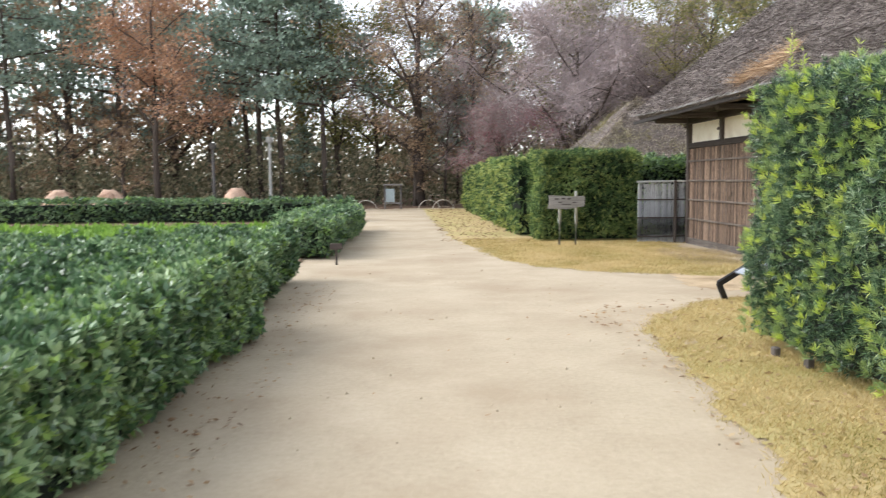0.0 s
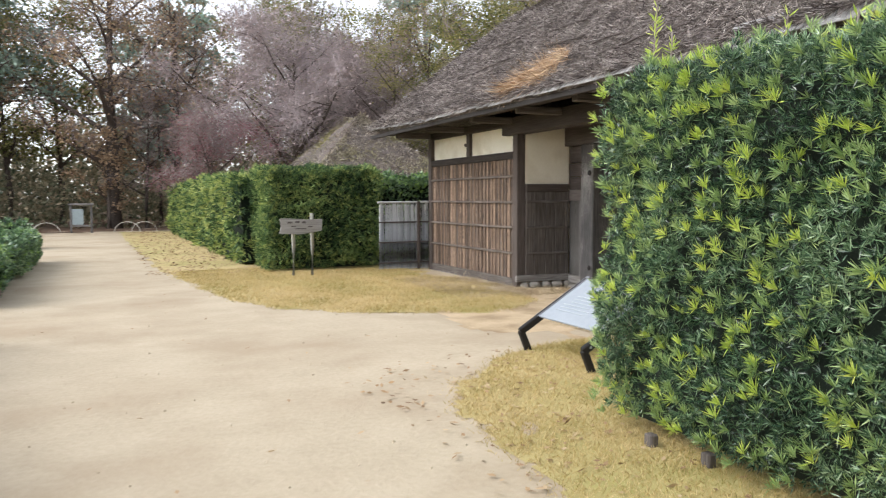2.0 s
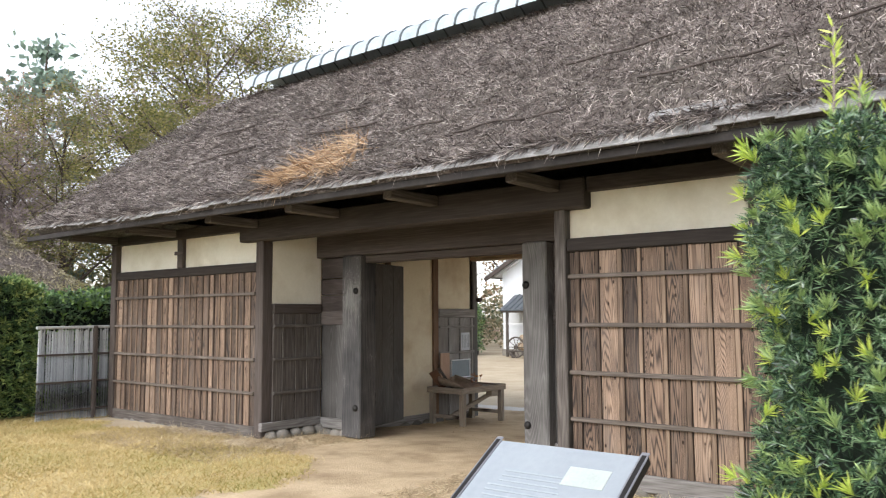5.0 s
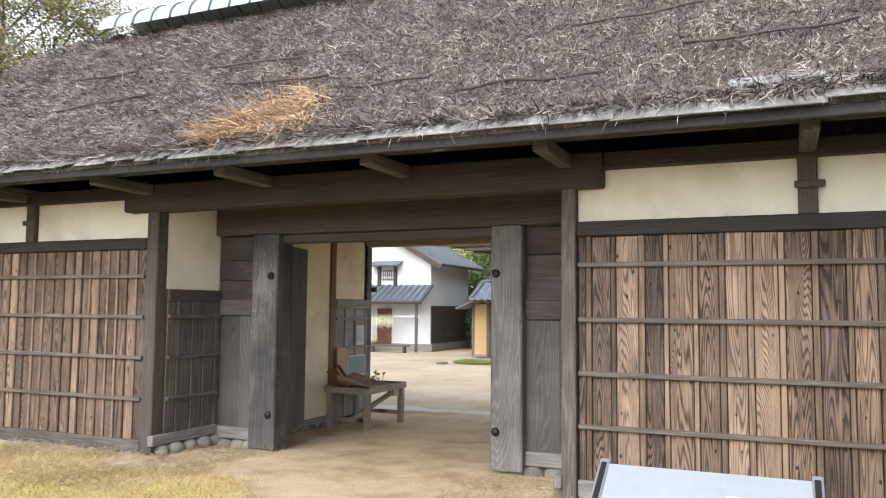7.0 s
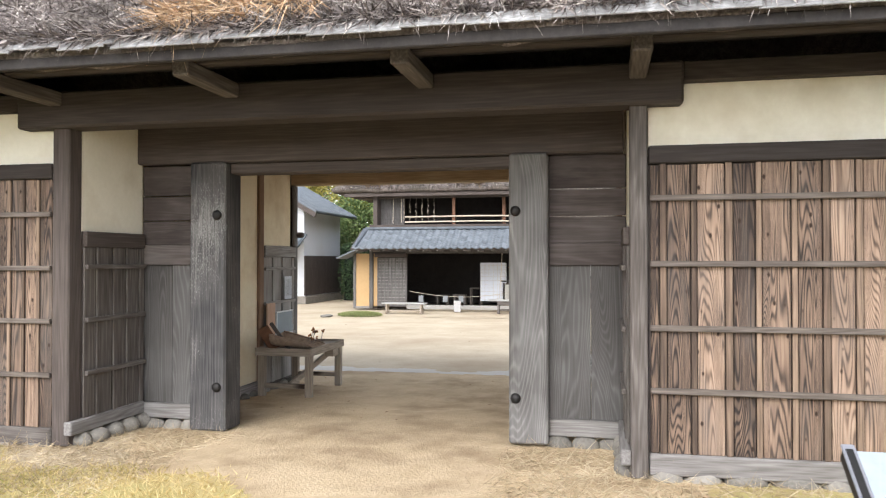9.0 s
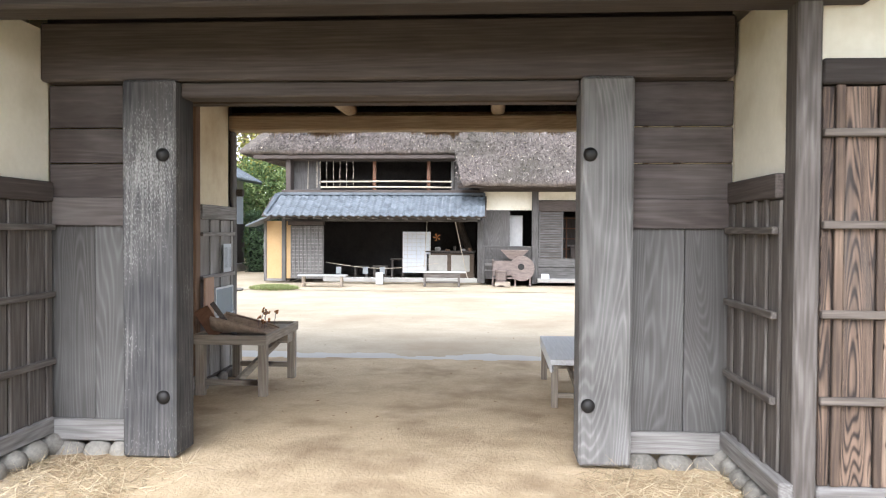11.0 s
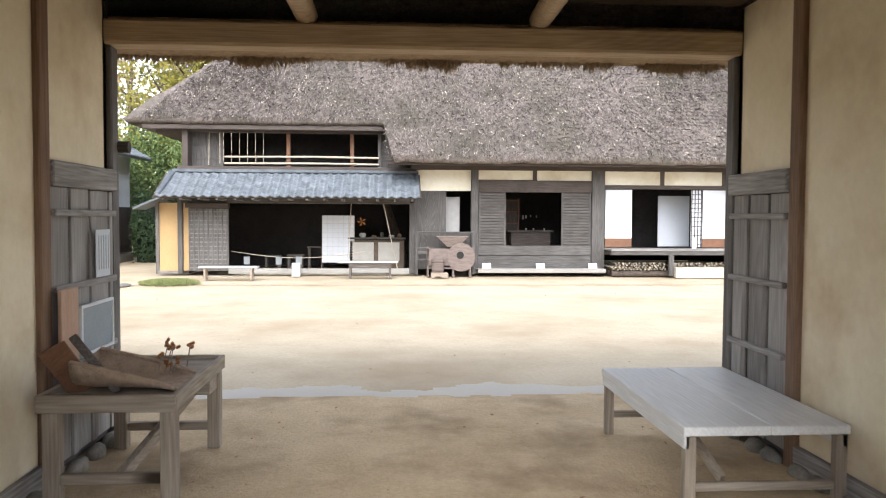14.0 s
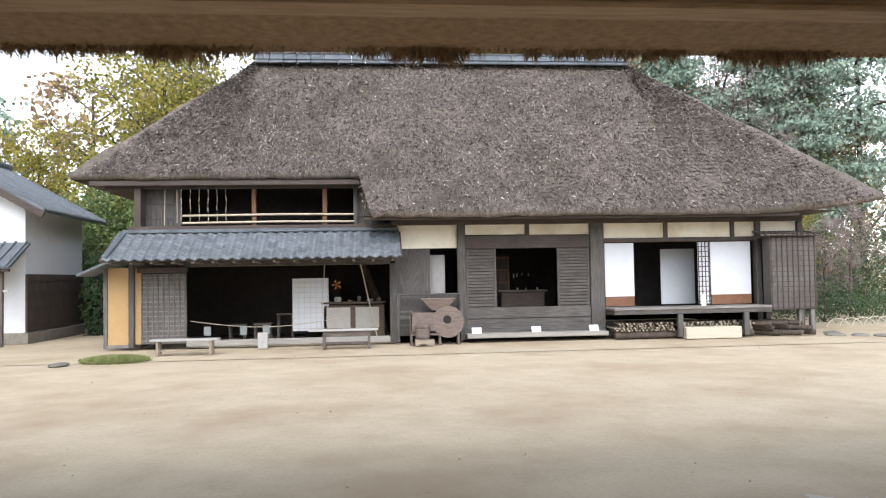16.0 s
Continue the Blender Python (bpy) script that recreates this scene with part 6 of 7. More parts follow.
thicket("undergrowth", "dark mixed undergrowth at the edge of the wood", -60, 40, 49, 66, 6.5, 52000, shrub_leaf, 0.28)
thicket("undergrowth", "dense dark far undergrowth of the wood", -75, 45, 68, 78, 10.0, 28000, shrub_leaf, 0.65)
thicket("undergrowth", "brown and green bushes behind the yard", 40, 56, -22, 45, 6.0, 30000, shrub_leaf, 0.32)
thicket("undergrowth", "brown bushes beyond the cottage", 10, 40, 42, 49, 4.0, 16000, shrub_leaf, 0.28)
thicket("garden_shrubs", "dark evergreen shrubs beside the farmhouse", 36.5, 43, -8, 0.6, 5.0, 16000, evergreen, 0.15)
thicket("garden_shrubs", "green and yellow shrubs beside the farmhouse", 33.0, 36, -7, -1.2, 2.0, 6000, evergreen, 0.09)
thicket("bamboo_grove", "dense green bamboo behind the farmhouse", 39.5, 44, 20, 31, 8.0, 42000, bamboo_leaf, 0.17)

# tiles of the pent roof
for parent, m in TILES:
    o = new("roof_tile", tile_me)
    o.parent = parent
    o.matrix_basis = Matrix.Translation(-ORIGIN[parent]) @ m

hedge("clipped_hedge", "dark green hedge beyond the storehouse", (27.0, 33.0, 30.3, 32.0, -0.3, 2.3), ("-x", "-y", "+z"), 3500, 0.13, 0.05, tea, core, tuft=7, open_=1.2, lump=0.25, young=0.2, top_mat=tea_new)


# ---- things outside the gate ----
panel_mat = mottled("pale_printed_panel", [(0.3, (0.27, 0.3, 0.33)), (0.7, (0.32, 0.35, 0.38))], 2.0, rough=0.25, spec=0.5, bump=0.02)
edge_grey = plain("grey_edge_metal", (0.2, 0.2, 0.22), 0.5)
grey_bar = plain("grey_label_print", (0.3, 0.335, 0.365), 0.4)
info = thing("information_panel", (4.1, 9.0, 0), "low slanted information panel on black metal legs", "sign")
bm = bmesh.new()
add_bar(bm, (4.05, 9.005, 0.42), (4.64, 9.005, 0.775), 1.09, 0.022, 0.004)
part("panel", bm, panel_mat, info, "pale blue-grey glossy panel")
for k in range(6):
    f = 0.2 + 0.07 * k
    x, z = 4.05 + 0.59 * f, 0.42 + 0.355 * f + 0.014
    bm = add_bar(bmesh.new(), (x, 9.17 - 0.02 * k, z), (x + 0.012, 9.17 - 0.02 * k, z + 0.0072), 0.45 + 0.05 * (k % 3), 0.004, 0.0)
    part("print_line", bm, grey_bar, info)
bm = add_bar(bmesh.new(), (4.33, 8.74, 0.603), (4.48, 8.74, 0.693), 0.3, 0.004, 0.0)
part("print_picture", bm, plain("pale_print", (0.42, 0.46, 0.44), 0.4), info)
for ys in (8.44, 9.57):
    bar("side_bar", info, iron, (4.66, ys, 0.765), (3.84, ys, 0.275), 0.055, 0.075, 0.012, "black metal side bar")
    bar("leg", info, iron, (3.85, ys, 0.29), (3.98, ys, -0.02), 0.05, 0.07, 0.01, "black metal leg")
    bar("edge_strip", info, edge_grey, (4.66, ys, 0.803), (4.03, ys, 0.426), 0.058, 0.008, 0.006)
    for k in range(5):
        f = 0.08 + k * 0.07
        bm = bmesh.new()
        add_box(bm, -0.012, 0.012, -0.002, 0.002, -0.012, 0.012, 0.003)
        bm.transform(Matrix.Translation((3.84 + 0.82 * f, ys + (0.03 if ys > 9 else -0.03), 0.275 + 0.49 * f)))
        part("bolt", bm, panel_mat, info, "small pale rivet")

sign_wood = grain("silver_sign_wood", [(0.3, (0.17, 0.16, 0.15)), (0.7, (0.34, 0.325, 0.31))], "x")
post_wood = grain("pale_post_wood", [(0.3, (0.3, 0.3, 0.26)), (0.7, (0.5, 0.5, 0.45))], "z")
sign = thing("wooden_sign", (3.8, 18.8, 0), "weathered grey wooden signboard on two posts with faded writing", "sign")
bm = bmesh.new()
outline = [(3.3, 0.9), (3.75, 0.88), (4.2, 0.95), (4.21, 1.2), (3.9, 1.19), (3.6, 1.21), (3.32, 1.22), (3.34, 1.06)]
fa = [bm.verts.new((x, 18.78, z)) for x, z in outline]
fb = [bm.verts.new((x, 18.82, z)) for x, z in outline]
bm.faces.new(fa)
bm.faces.new(fb[::-1])
for k in range(len(outline)):
    bm.faces.new((fa[k], fb[k], fb[(k + 1) % len(outline)], fa[(k + 1) % len(outline)]))
bmesh.ops.recalc_face_normals(bm, faces=bm.faces[:])
part("board", bm, sign_wood, sign)
for x, top in ((3.6, 1.1), (4.0, 1.32)):
    tube("post", sign, post_wood, [(x, 18.86, -0.05), (x + 0.01, 18.86, 0.6), (x, 18.86, top)], 0.038, 10)
ink = plain("faded_ink", (0.09, 0.08, 0.075), 0.8)
for k, (x, z, w, h) in enumerate(((3.52, 1.13, 0.1, 0.035), (3.68, 1.14, 0.09, 0.04), (3.82, 1.13, 0.08, 0.04), (3.6, 1.05, 0.1, 0.02), (3.75, 1.0, 0.22, 0.02), (3.95, 1.04, 0.1, 0.025))):
    part("writing", add_box(bmesh.new(), x - w / 2, x + w / 2, 18.774, 18.779, z - h / 2, z + h / 2), ink, sign)

reed_mat = mottled("grey_bamboo", [(0.3, (0.28, 0.285, 0.285)), (0.7, (0.56, 0.57, 0.57))], 4.0, (6, 6, 0.5), 0.7, 0.2, per_piece=0.35)
fence = thing("bamboo_fence", (6.35, 19.5, 0), "grey weathered split-bamboo fence with dark lashings", "fence")
reed_bm = add_tube(bmesh.new(), [(0, 0, 0), (0.004, 0, 0.8), (0, 0, 1.6)], [0.014, 0.013, 0.012], 6)
reed_me = bpy.data.meshes.new("reed")
reed_bm.to_mesh(reed_me)
reed_bm.free()
reed_me.materials.append(reed_mat)
for k in range(58):
    o = new("reed", reed_me)
    o.parent = fence
    x = 5.72 + k * 0.0217
    o.matrix_basis = Matrix.Translation(Vector((x, 19.5 + 0.008 * (k % 2), -0.1)) - ORIGIN[fence]) @ Matrix.Rotation(rnd.uniform(-0.012, 0.012), 4, "Y") @ Matrix.Diagonal((1, 1, rnd.uniform(0.97, 1.02), 1))
for z in (0.15, 0.62, 1.08):
    bar("lashing", fence, dark_x, (5.7, 19.475, z), (6.97, 19.475, z), 0.02, 0.03)
bar("cap_rail", fence, reed_mat, (5.68, 19.5, 1.53), (6.98, 19.5, 1.54), 0.06, 0.05, 0.012)
box("post", fence, dark_z, 6.63, 6.7, 19.44, 19.5, -0.1, 1.56, 0.008, "dark square post")

# notice board, lamp posts, mounds, beds of greens in the distance
board = thing("notice_board", (-1.0, 44.0, 0), "small roofed wooden notice board with a grey poster", "notice board")
for x in (-1.5, -0.6):
    box("post", board, wood_z, x - 0.05, x + 0.05, 43.95, 44.05, -0.05, 1.35, 0.01)
box("sheet", board, plain("grey_poster", (0.34, 0.4, 0.42), 0.7), -1.45, -0.95, 43.97, 44.0, 0.4, 1.15, 0.004, "grey printed poster")
box("crossbar", board, wood_x, -1.6, -0.5, 43.9, 44.1, 1.33, 1.42, 0.012)
box("lower_bar", board, wood_x, -1.5, -0.6, 43.97, 44.03, 0.3, 0.38, 0.01)
concrete = plain("pale_concrete", (0.42, 0.42, 0.4), 0.85)
for x, y, h, mat in ((-8.4, 47.0, 3.9, concrete), (-12.0, 48.0, 3.6, wood_z)):
    lp = thing("lamp_post", (x, y, 0), "slim pale park lamp post" if mat is concrete else "grey utility post with a box", "lamp post")
    tube("pole", lp, mat, [(x, y, -0.05), (x, y, h)], [0.11, 0.085], 10)
    tube("head", lp, mat, [(x, y, h), (x, y, h + 0.1), (x, y, h + 0.35)], [0.16, 0.24, 0.2], 10)
mound_mat = mottled("pinkish_straw", [(0.3, (0.42, 0.27, 0.19)), (0.7, (0.62, 0.44, 0.33))], 5.0, (1, 1, 1), 0.95, 0.6)
for x, y, s in ((-7.45, 33.5, 1.06), (-12.75, 33.5, 1.04), (-14.9, 33.6, 1.06)):
    mo = thing("straw_mound", (x, y, 0), "low cone of pinkish straw over stored roots", "straw mound", "straw mounds")
    bm = bmesh.new()
    bmesh.ops.create_cone(bm, cap_ends=True, segments=28, radius1=1.12 * s, radius2=0.2 * s, depth=1.25 * s)
    bmesh.ops.subdivide_edges(bm, edges=bm.edges[:], cuts=3, use_grid_fill=True)
    for v in bm.verts:
        v.co *= 1 + 0.12 * noise.noise(v.co * 2.5 + Vector((x, y, 0)))
        r = math.hypot(v.co.x, v.co.y)
        v.co.z += 0.12 * math.sin(r * 3.5)
    for f in bm.faces:
        f.smooth = True
    bm.transform(Matrix.Translation((x, y, 0.55 * s)))
    part("straw_cover", bm, mound_mat, mo)
    n = 900
    a, f = nrg.random(n) * 2 * math.pi, nrg.random(n)
    rr = (1.14 - 0.92 * f) * s
    base = np.stack([x + rr * np.cos(a), y + rr * np.sin(a), (f * 1.25 - 0.05) * s + 0.06], 1)
    vs, fs = blades(base, unit(np.stack([0.5 * np.cos(a), 0.5 * np.sin(a), -np.ones(n)], 1) + 0.3 * nrg.normal(size=(n, 3))), 0.3, 0.03)
    tagged(raw("loose_straw", vs, fs, mound_mat, mo), kind="stuff")
green = leafy("field_green", [(0.1, (0.1, 0.22, 0.03)), (0.9, (0.34, 0.52, 0.1))], 0.5, 0.3, 0.35)
n = 22000
rows = nrg.integers(0, 9, n)
base = np.stack([-30 + 26.5 * nrg.random(n), 15.8 + rows * 1.0 + 0.22 * nrg.normal(size=n), 0.03 + 0.1 * nrg.random(n)], 1)
vs, fs = blades(base, unit(np.array([0, 0, 1.0]) + 0.55 * nrg.normal(size=(n, 3))), 0.22 + 0.18 * nrg.random(n), 0.11)
tagged(raw("field_greens", vs, fs, green), "rows of bright green leaf vegetables in the field", "vegetables", "", "stuff")
hoop_mat = plain("pale_hoop", (0.55, 0.52, 0.45), 0.6)


def hoops(spots, r=0.33):
    for x, y in spots:
        pts = [(x + 0.25 * r * math.cos(a), y + r * math.cos(a), ground_z(x, y) + 0.85 * r * math.sin(a)) for a in (k * math.pi / 10 for k in range(11))]
        ob = thing("edging_hoop", (x, y, ground_z(x, y)), "bent pale bamboo edging hoop stuck in the soil", "edging", "edging hoops")
        tube("hoop", ob, hoop_mat, pts, 0.014, 6)


hoops([(31.5 + 0.2 * k, -1.4 - 0.55 * k) for k in range(7)])
hoops([(38.0, 20.4), (38.1, 21.0), (38.2, 21.6)])
for x in (-2.6, 1.0, 1.8):
    ob = thing("edging_hoop", (x, 44.5, 0), "bent grey edging hoop at the wood's edge", "edging", "edging hoops")
    tube("hoop", ob, hoop_mat, [(x + 0.6 * math.cos(k * math.pi / 8), 44.5, 0.5 * math.sin(k * math.pi / 8)) for k in range(9)], 0.022, 6)
ms = thing("plant_label", (-1.45, 14.9, 0), "small dark plant label on a stake", "label")
box("stake", ms, dark_z, -1.47, -1.43, 14.88, 14.92, -0.03, 0.35, 0.004)
box("plate", ms, dark_x, -1.57, -1.33, 14.86, 14.88, 0.3, 0.42, 0.004)
for x, y in ((3.25, 6.75), (3.32, 6.3)):
    st = thing("wooden_peg", (x, y, 0), "short brown wooden peg in the turf", "peg", "wooden pegs")
    box("peg", st, mid_z, x - 0.03, x + 0.03, y - 0.04, y + 0.04, -0.02, 0.09, 0.008)
# tall shoots over the hedge
sh = thing("hedge_shoot", (3.45, 6.95, 2.35), "pale young shoots rising above the hedge", "hedge shoot")
sb, sw = [], []
for x, y, h in ((3.4, 7.0, 0.55), (3.5, 6.93, 0.38), (3.4, 6.45, 0.2), (3.4, 5.9, 0.25), (3.42, 5.5, 0.2), (3.4, 6.7, 0.18)):
    lean_ = np.array([rnd.uniform(-0.15, 0.15), rnd.uniform(-0.3, 0.1), 1.0])
    for k in range(int(h * 110)):
        f = rnd.random()
        sb.append(np.array([x, y, 2.35]) + lean_ * h * f)
        sw.append((rnd.gauss(0, 1), rnd.gauss(0, 1), 0.9))
    tube("stem", sh, twig_mat, [(x, y, 2.2), tuple(np.array([x, y, 2.35]) + lean_ * h)], 0.006, 5)
vs, fs = blades(np.array(sb), unit(np.array(sw)), 0.075, 0.013)
tagged(raw("shoot_leaves", vs, fs, yew_new, sh), kind="stuff")


# grass blades and fallen leaves
def grass(name, inside, x0, x1, y0, y1, n, h, w, label, mat=blade_mat, rise=0.7):
    p = np.stack([x0 + (x1 - x0) * nrg.random(n), y0 + (y1 - y0) * nrg.random(n)], 1)
    jit = p + 0.07 * nrg.normal(size=p.shape)
    keep = np.array([inside(a, b) for a, b in jit])
    p = p[keep]
    base = np.stack([p[:, 0], p[:, 1], np.array([ground_z(a, b) for a, b in p]) + 0.005], 1)
    m = len(base)
    vs, fs = slivers(base, unit(np.array([0, 0, rise]) + 0.8 * nrg.normal(size=(m, 3)) * np.array([1, 1, 0.3])), h * (0.5 + nrg.random(m)), w)
    return tagged(raw(name, vs, fs, mat), label, "grass", "", "stuff")


litter_straw = leafy("litter_straw", [(0.1, (0.2, 0.15, 0.09)), (0.5, (0.42, 0.33, 0.21)), (0.9, (0.64, 0.54, 0.38))], 0.7, 0.2, 0.1)
grass("dry_grass", in_lawn_low, 1.7, 5.2, 2.4, 10.3, 100000, 0.045, 0.0055, "short dry yellow grass below the hedge")
grass("dry_grass", in_lawn_up, 1.0, 7.0, 12.3, 21, 70000, 0.055, 0.009, "short dry golden grass before the gatehouse")
grass("dry_straw_litter", lambda x, y: y < 11.4 + wob(x, y) or y > 14.1 + wob(x, y), 5.3, 7.85, 9.0, 17.4, 30000, 0.13, 0.006, "loose straw scattered at the foot of the gatehouse", litter_straw, 0.12)
leaf_litter = leafy("litter_leaf", [(0.1, (0.16, 0.09, 0.05)), (0.6, (0.4, 0.27, 0.15)), (0.9, (0.62, 0.5, 0.32))], 0.7, 0.2, 0.1)


def litter(name, x0, x1, y0, y1, n, size, label):
    p = np.stack([x0 + (x1 - x0) * nrg.random(n), y0 + (y1 - y0) * nrg.random(n)], 1)
    base = np.stack([p[:, 0], p[:, 1], np.array([ground_z(a, b) for a, b in p]) + 0.022], 1)
    way = unit(nrg.normal(size=(n, 3)) * np.array([1, 1, 0.15]))
    vs, fs = blades(base, way, size * (0.5 + nrg.random(n)), size * 0.5, side=unit(np.cross(way, np.array([0, 0, 1.0]) + 0.3 * nrg.normal(size=(n, 3)))))
    return tagged(raw(name, vs, fs, leaf_litter), label, "fallen leaves", "", "stuff")


litter("fallen_leaves", -1.8, 4.2, 2.5, 20, 60, 0.05, "scattered dry fallen leaves on path and turf")
litter("fallen_leaves", -1.8, -1.1, 3.0, 12, 420, 0.045, "leaf clippings fallen beside the tea hedge")
litter("fallen_leaves", 1.9, 4.2, 2.5, 9.8, 620, 0.06, "dry fallen leaves on the turf")
litter("fallen_leaves", 0.8, 3.2, 20, 44, 2200, 0.09, "brown leaves drifted beside the long hedge")
litter("fallen_leaves", 8.5, 13, 10.7, 15, 90, 0.04, "a few leaves on the gate floor")
litter("fallen_leaves", 13.5, 27, 2, 22, 120, 0.045, "scattered leaves on the yard")
peb = thing("pebbles", (5, 10, 0), "small loose pebbles scattered on the sand", "pebbles", "", "stuff")
n = 600
x, y = np.where(nrg.random(n) < 0.6, -1.5 + 6 * nrg.random(n), 9 + 17 * nrg.random(n)), 3 + 14 * nrg.random(n)
c = np.stack([x, y, np.array([ground_z(a, b) for a in x for b in (0,)]) + 0.004], 1)
r = 0.006 + 0.014 * nrg.random((n, 1)) ** 2
tet = np.array([[1, 0, -0.2], [-0.5, 0.87, -0.2], [-0.5, -0.87, -0.2], [0, 0, 0.8]])
vs = (c[:, None] + tet[None] * r[:, None] * np.array([1, 1, 0.8])).reshape(-1, 3)
fs = (np.array([[0, 1, 3], [1, 2, 3], [2, 0, 3]])[None] + 4 * np.arange(n)[:, None, None]).reshape(-1, 3)
tagged(raw("pebble_scatter", vs, fs, sand, peb), kind="stuff")

# ---- under the gatehouse ----
pale_wood = {a: grain("pale_pine_along_" + a, [(0.3, (0.19, 0.15, 0.115)), (0.5, (0.28, 0.232, 0.185)), (0.7, (0.4, 0.345, 0.285))], a, knots=2.2) for a in "xyz"}
tbl = thing("low_table", (11.1, 14.8, -0.18), "rough pine display table with a raised rim", "table")
X0, X1, Y0, Y1, FZ, TZ = 10.46, 11.78, 14.38, 15.16, -0.2, 0.46
box("tabletop", tbl, pale_wood["y"], X0 + 0.03, X1 - 0.03, Y0 + 0.03, Y1 - 0.03, TZ - 0.06, TZ - 0.03, 0.003)
for x in (X0, X1 - 0.035):
    box("rim_board", tbl, pale_wood["y"], x, x + 0.035, Y0, Y1, TZ - 0.1, TZ, 0.006)
for y in (Y0, Y1 - 0.035):
    box("rim_board", tbl, pale_wood["x"], X0 + 0.036, X1 - 0.036, y, y + 0.035, TZ - 0.1, TZ, 0.006)
for x in (X0 + 0.04, X1 - 0.14):
    for y in (Y0 + 0.01, Y1 - 0.11):
        box("leg", tbl, pale_wood["z"], x, x + 0.09, y, y + 0.09, FZ, TZ - 0.1, 0.006)
    box("stretcher", tbl, pale_wood["y"], x + 0.02, x + 0.07, Y0 + 0.1, Y1 - 0.11, FZ + 0.13, FZ + 0.19, 0.005)
bar("brace", tbl, pale_wood["x"], (X0 + 0.1, Y0 + 0.35, FZ + 0.15), (X1 - 0.2, Y0 + 0.1, TZ - 0.12), 0.05, 0.07)
box("drawer_block", tbl, pale_wood["y"], X1 - 0.45, X1 - 0.25, Y0 + 0.005, Y0 + 0.13, TZ - 0.2, TZ - 0.1, 0.005)
# basket: boat-shaped winnowing basket of bark
bark_basket = mottled("woven_bark", [(0.3, (0.2, 0.14, 0.1)), (0.7, (0.46, 0.35, 0.26))], 18.0, (1, 1, 1), 0.85, 0.5)
bsk = thing("winnowing_basket", (11.0, 14.75, TZ - 0.03), "old scoop-shaped woven bark basket", "basket")
bm = bmesh.new()
ring = []
for k in range(9):
    f = k / 8
    w, h = 0.16 + 0.12 * f, 0.16 * (1 - f) ** 0.8 + 0.015
    row = []
    for q in range(9):
        a = math.pi * q / 8
        row.append(bm.verts.new((10.85 + 0.24 * math.cos(a) * 1.0, 15.02 - 0.6 * f, TZ - 0.015 + h * (1 - math.sin(a)) ** 1.2 + 0.004)))
    ring.append(row)
for k in range(8):
    for q in range(8):
        bm.faces.new((ring[k][q], ring[k][q + 1], ring[k + 1][q + 1], ring[k + 1][q])).smooth = True
cap = bm.verts.new((10.85, 15.06, TZ + 0.1))
for q in range(8):
    bm.faces.new((ring[0][q], cap, ring[0][q + 1]))
bk = part("scoop", bm, bark_basket, bsk)
md = bk.modifiers.new("thick", "SOLIDIFY")
md.thickness = 0.012
for s_ in (0, 8):
    tube("rim", bsk, bark_basket, [tuple(ring_co) for ring_co in [(10.85 + (0.24 if s_ == 0 else -0.24), 15.02 - 0.6 * k / 8, TZ - 0.015 + 0.16 * (1 - k / 8) ** 0.8 + 0.02) for k in range(9)]], 0.013, 6)
fl = thing("dried_flowers", (11.05, 14.6, TZ), "small sprig of dried rust-brown berries", "dried flowers")
berry = plain("rust_berry", (0.3, 0.13, 0.05), 0.7)
for k in range(7):
    x, y = 11.0 + 0.16 * rnd.random(), 14.45 + 0.2 * rnd.random()
    h = 0.08 + 0.14 * rnd.random()
    tip = (x + rnd.uniform(-0.05, 0.05), y - 0.06 * rnd.random(), TZ + h)
    tube("stem", fl, twig_mat, [(x, y, TZ - 0.03), tip], 0.004, 4)
    for q in range(5):
        c = Vector(tip) + Vector((rnd.gauss(0, 0.015), rnd.gauss(0, 0.015), rnd.gauss(0, 0.015)))
        bm = bmesh.new()
        bmesh.ops.create_icosphere(bm, subdivisions=1, radius=0.013, matrix=Matrix.Translation(c))
        part("berry", bm, berry, fl)
prop = thing("leaning_boards", (10.75, 14.95, TZ - 0.03), "two brown boards propped on the table", "boards")
bar("prop_board", prop, red_wood, (10.72, 14.98, TZ - 0.03), (10.55, 15.1, TZ + 0.26), 0.16, 0.02, up=(1, 0.3, 0.2))
bar("prop_board", prop, mid_x, (10.7, 14.78, TZ - 0.03), (10.6, 15.0, TZ + 0.32), 0.05, 0.018, up=(1, 0.3, 0.2))
hb = thing("hanging_board", (11.05, 15.2, 0.75), "reddish pine board hung on the dado", "board")
box("board", hb, mottled("pink_pine", [(0.3, (0.42, 0.27, 0.19)), (0.7, (0.55, 0.38, 0.28))], 4.0, (4, 1, 0.5)), 10.86, 11.12, 15.165, 15.19, 0.5, 1.02, 0.004)
fr = thing("framed_notice", (11.45, 15.18, 0.7), "grey framed slate notice against the dado", "notice")
box("sheet", fr, plain("slate_grey", (0.24, 0.28, 0.31), 0.5), 11.18, 11.72, 15.17, 15.18, 0.57, 0.87, 0.002)
for a in ((11.16, 11.18, 0.55, 0.89), (11.72, 11.74, 0.55, 0.89), (11.18, 11.72, 0.55, 0.57), (11.18, 11.72, 0.87, 0.89)):
    box("frame", fr, white_wall, a[0], a[1], 15.16, 15.185, a[2], a[3], 0.002, "thin white frame")
pa = thing("paper_notice", (11.6, 15.19, 1.2), "white sheet of paper with small print", "notice")
box("sheet", pa, white_paper, 11.5, 11.76, 15.192, 15.196, 1.05, 1.38, 0.0)
for k in range(5):
    box("print_line", pa, grey_bar, 11.54 + k * 0.045, 11.555 + k * 0.045, 15.19, 15.1915, 1.1, 1.34, 0.0)
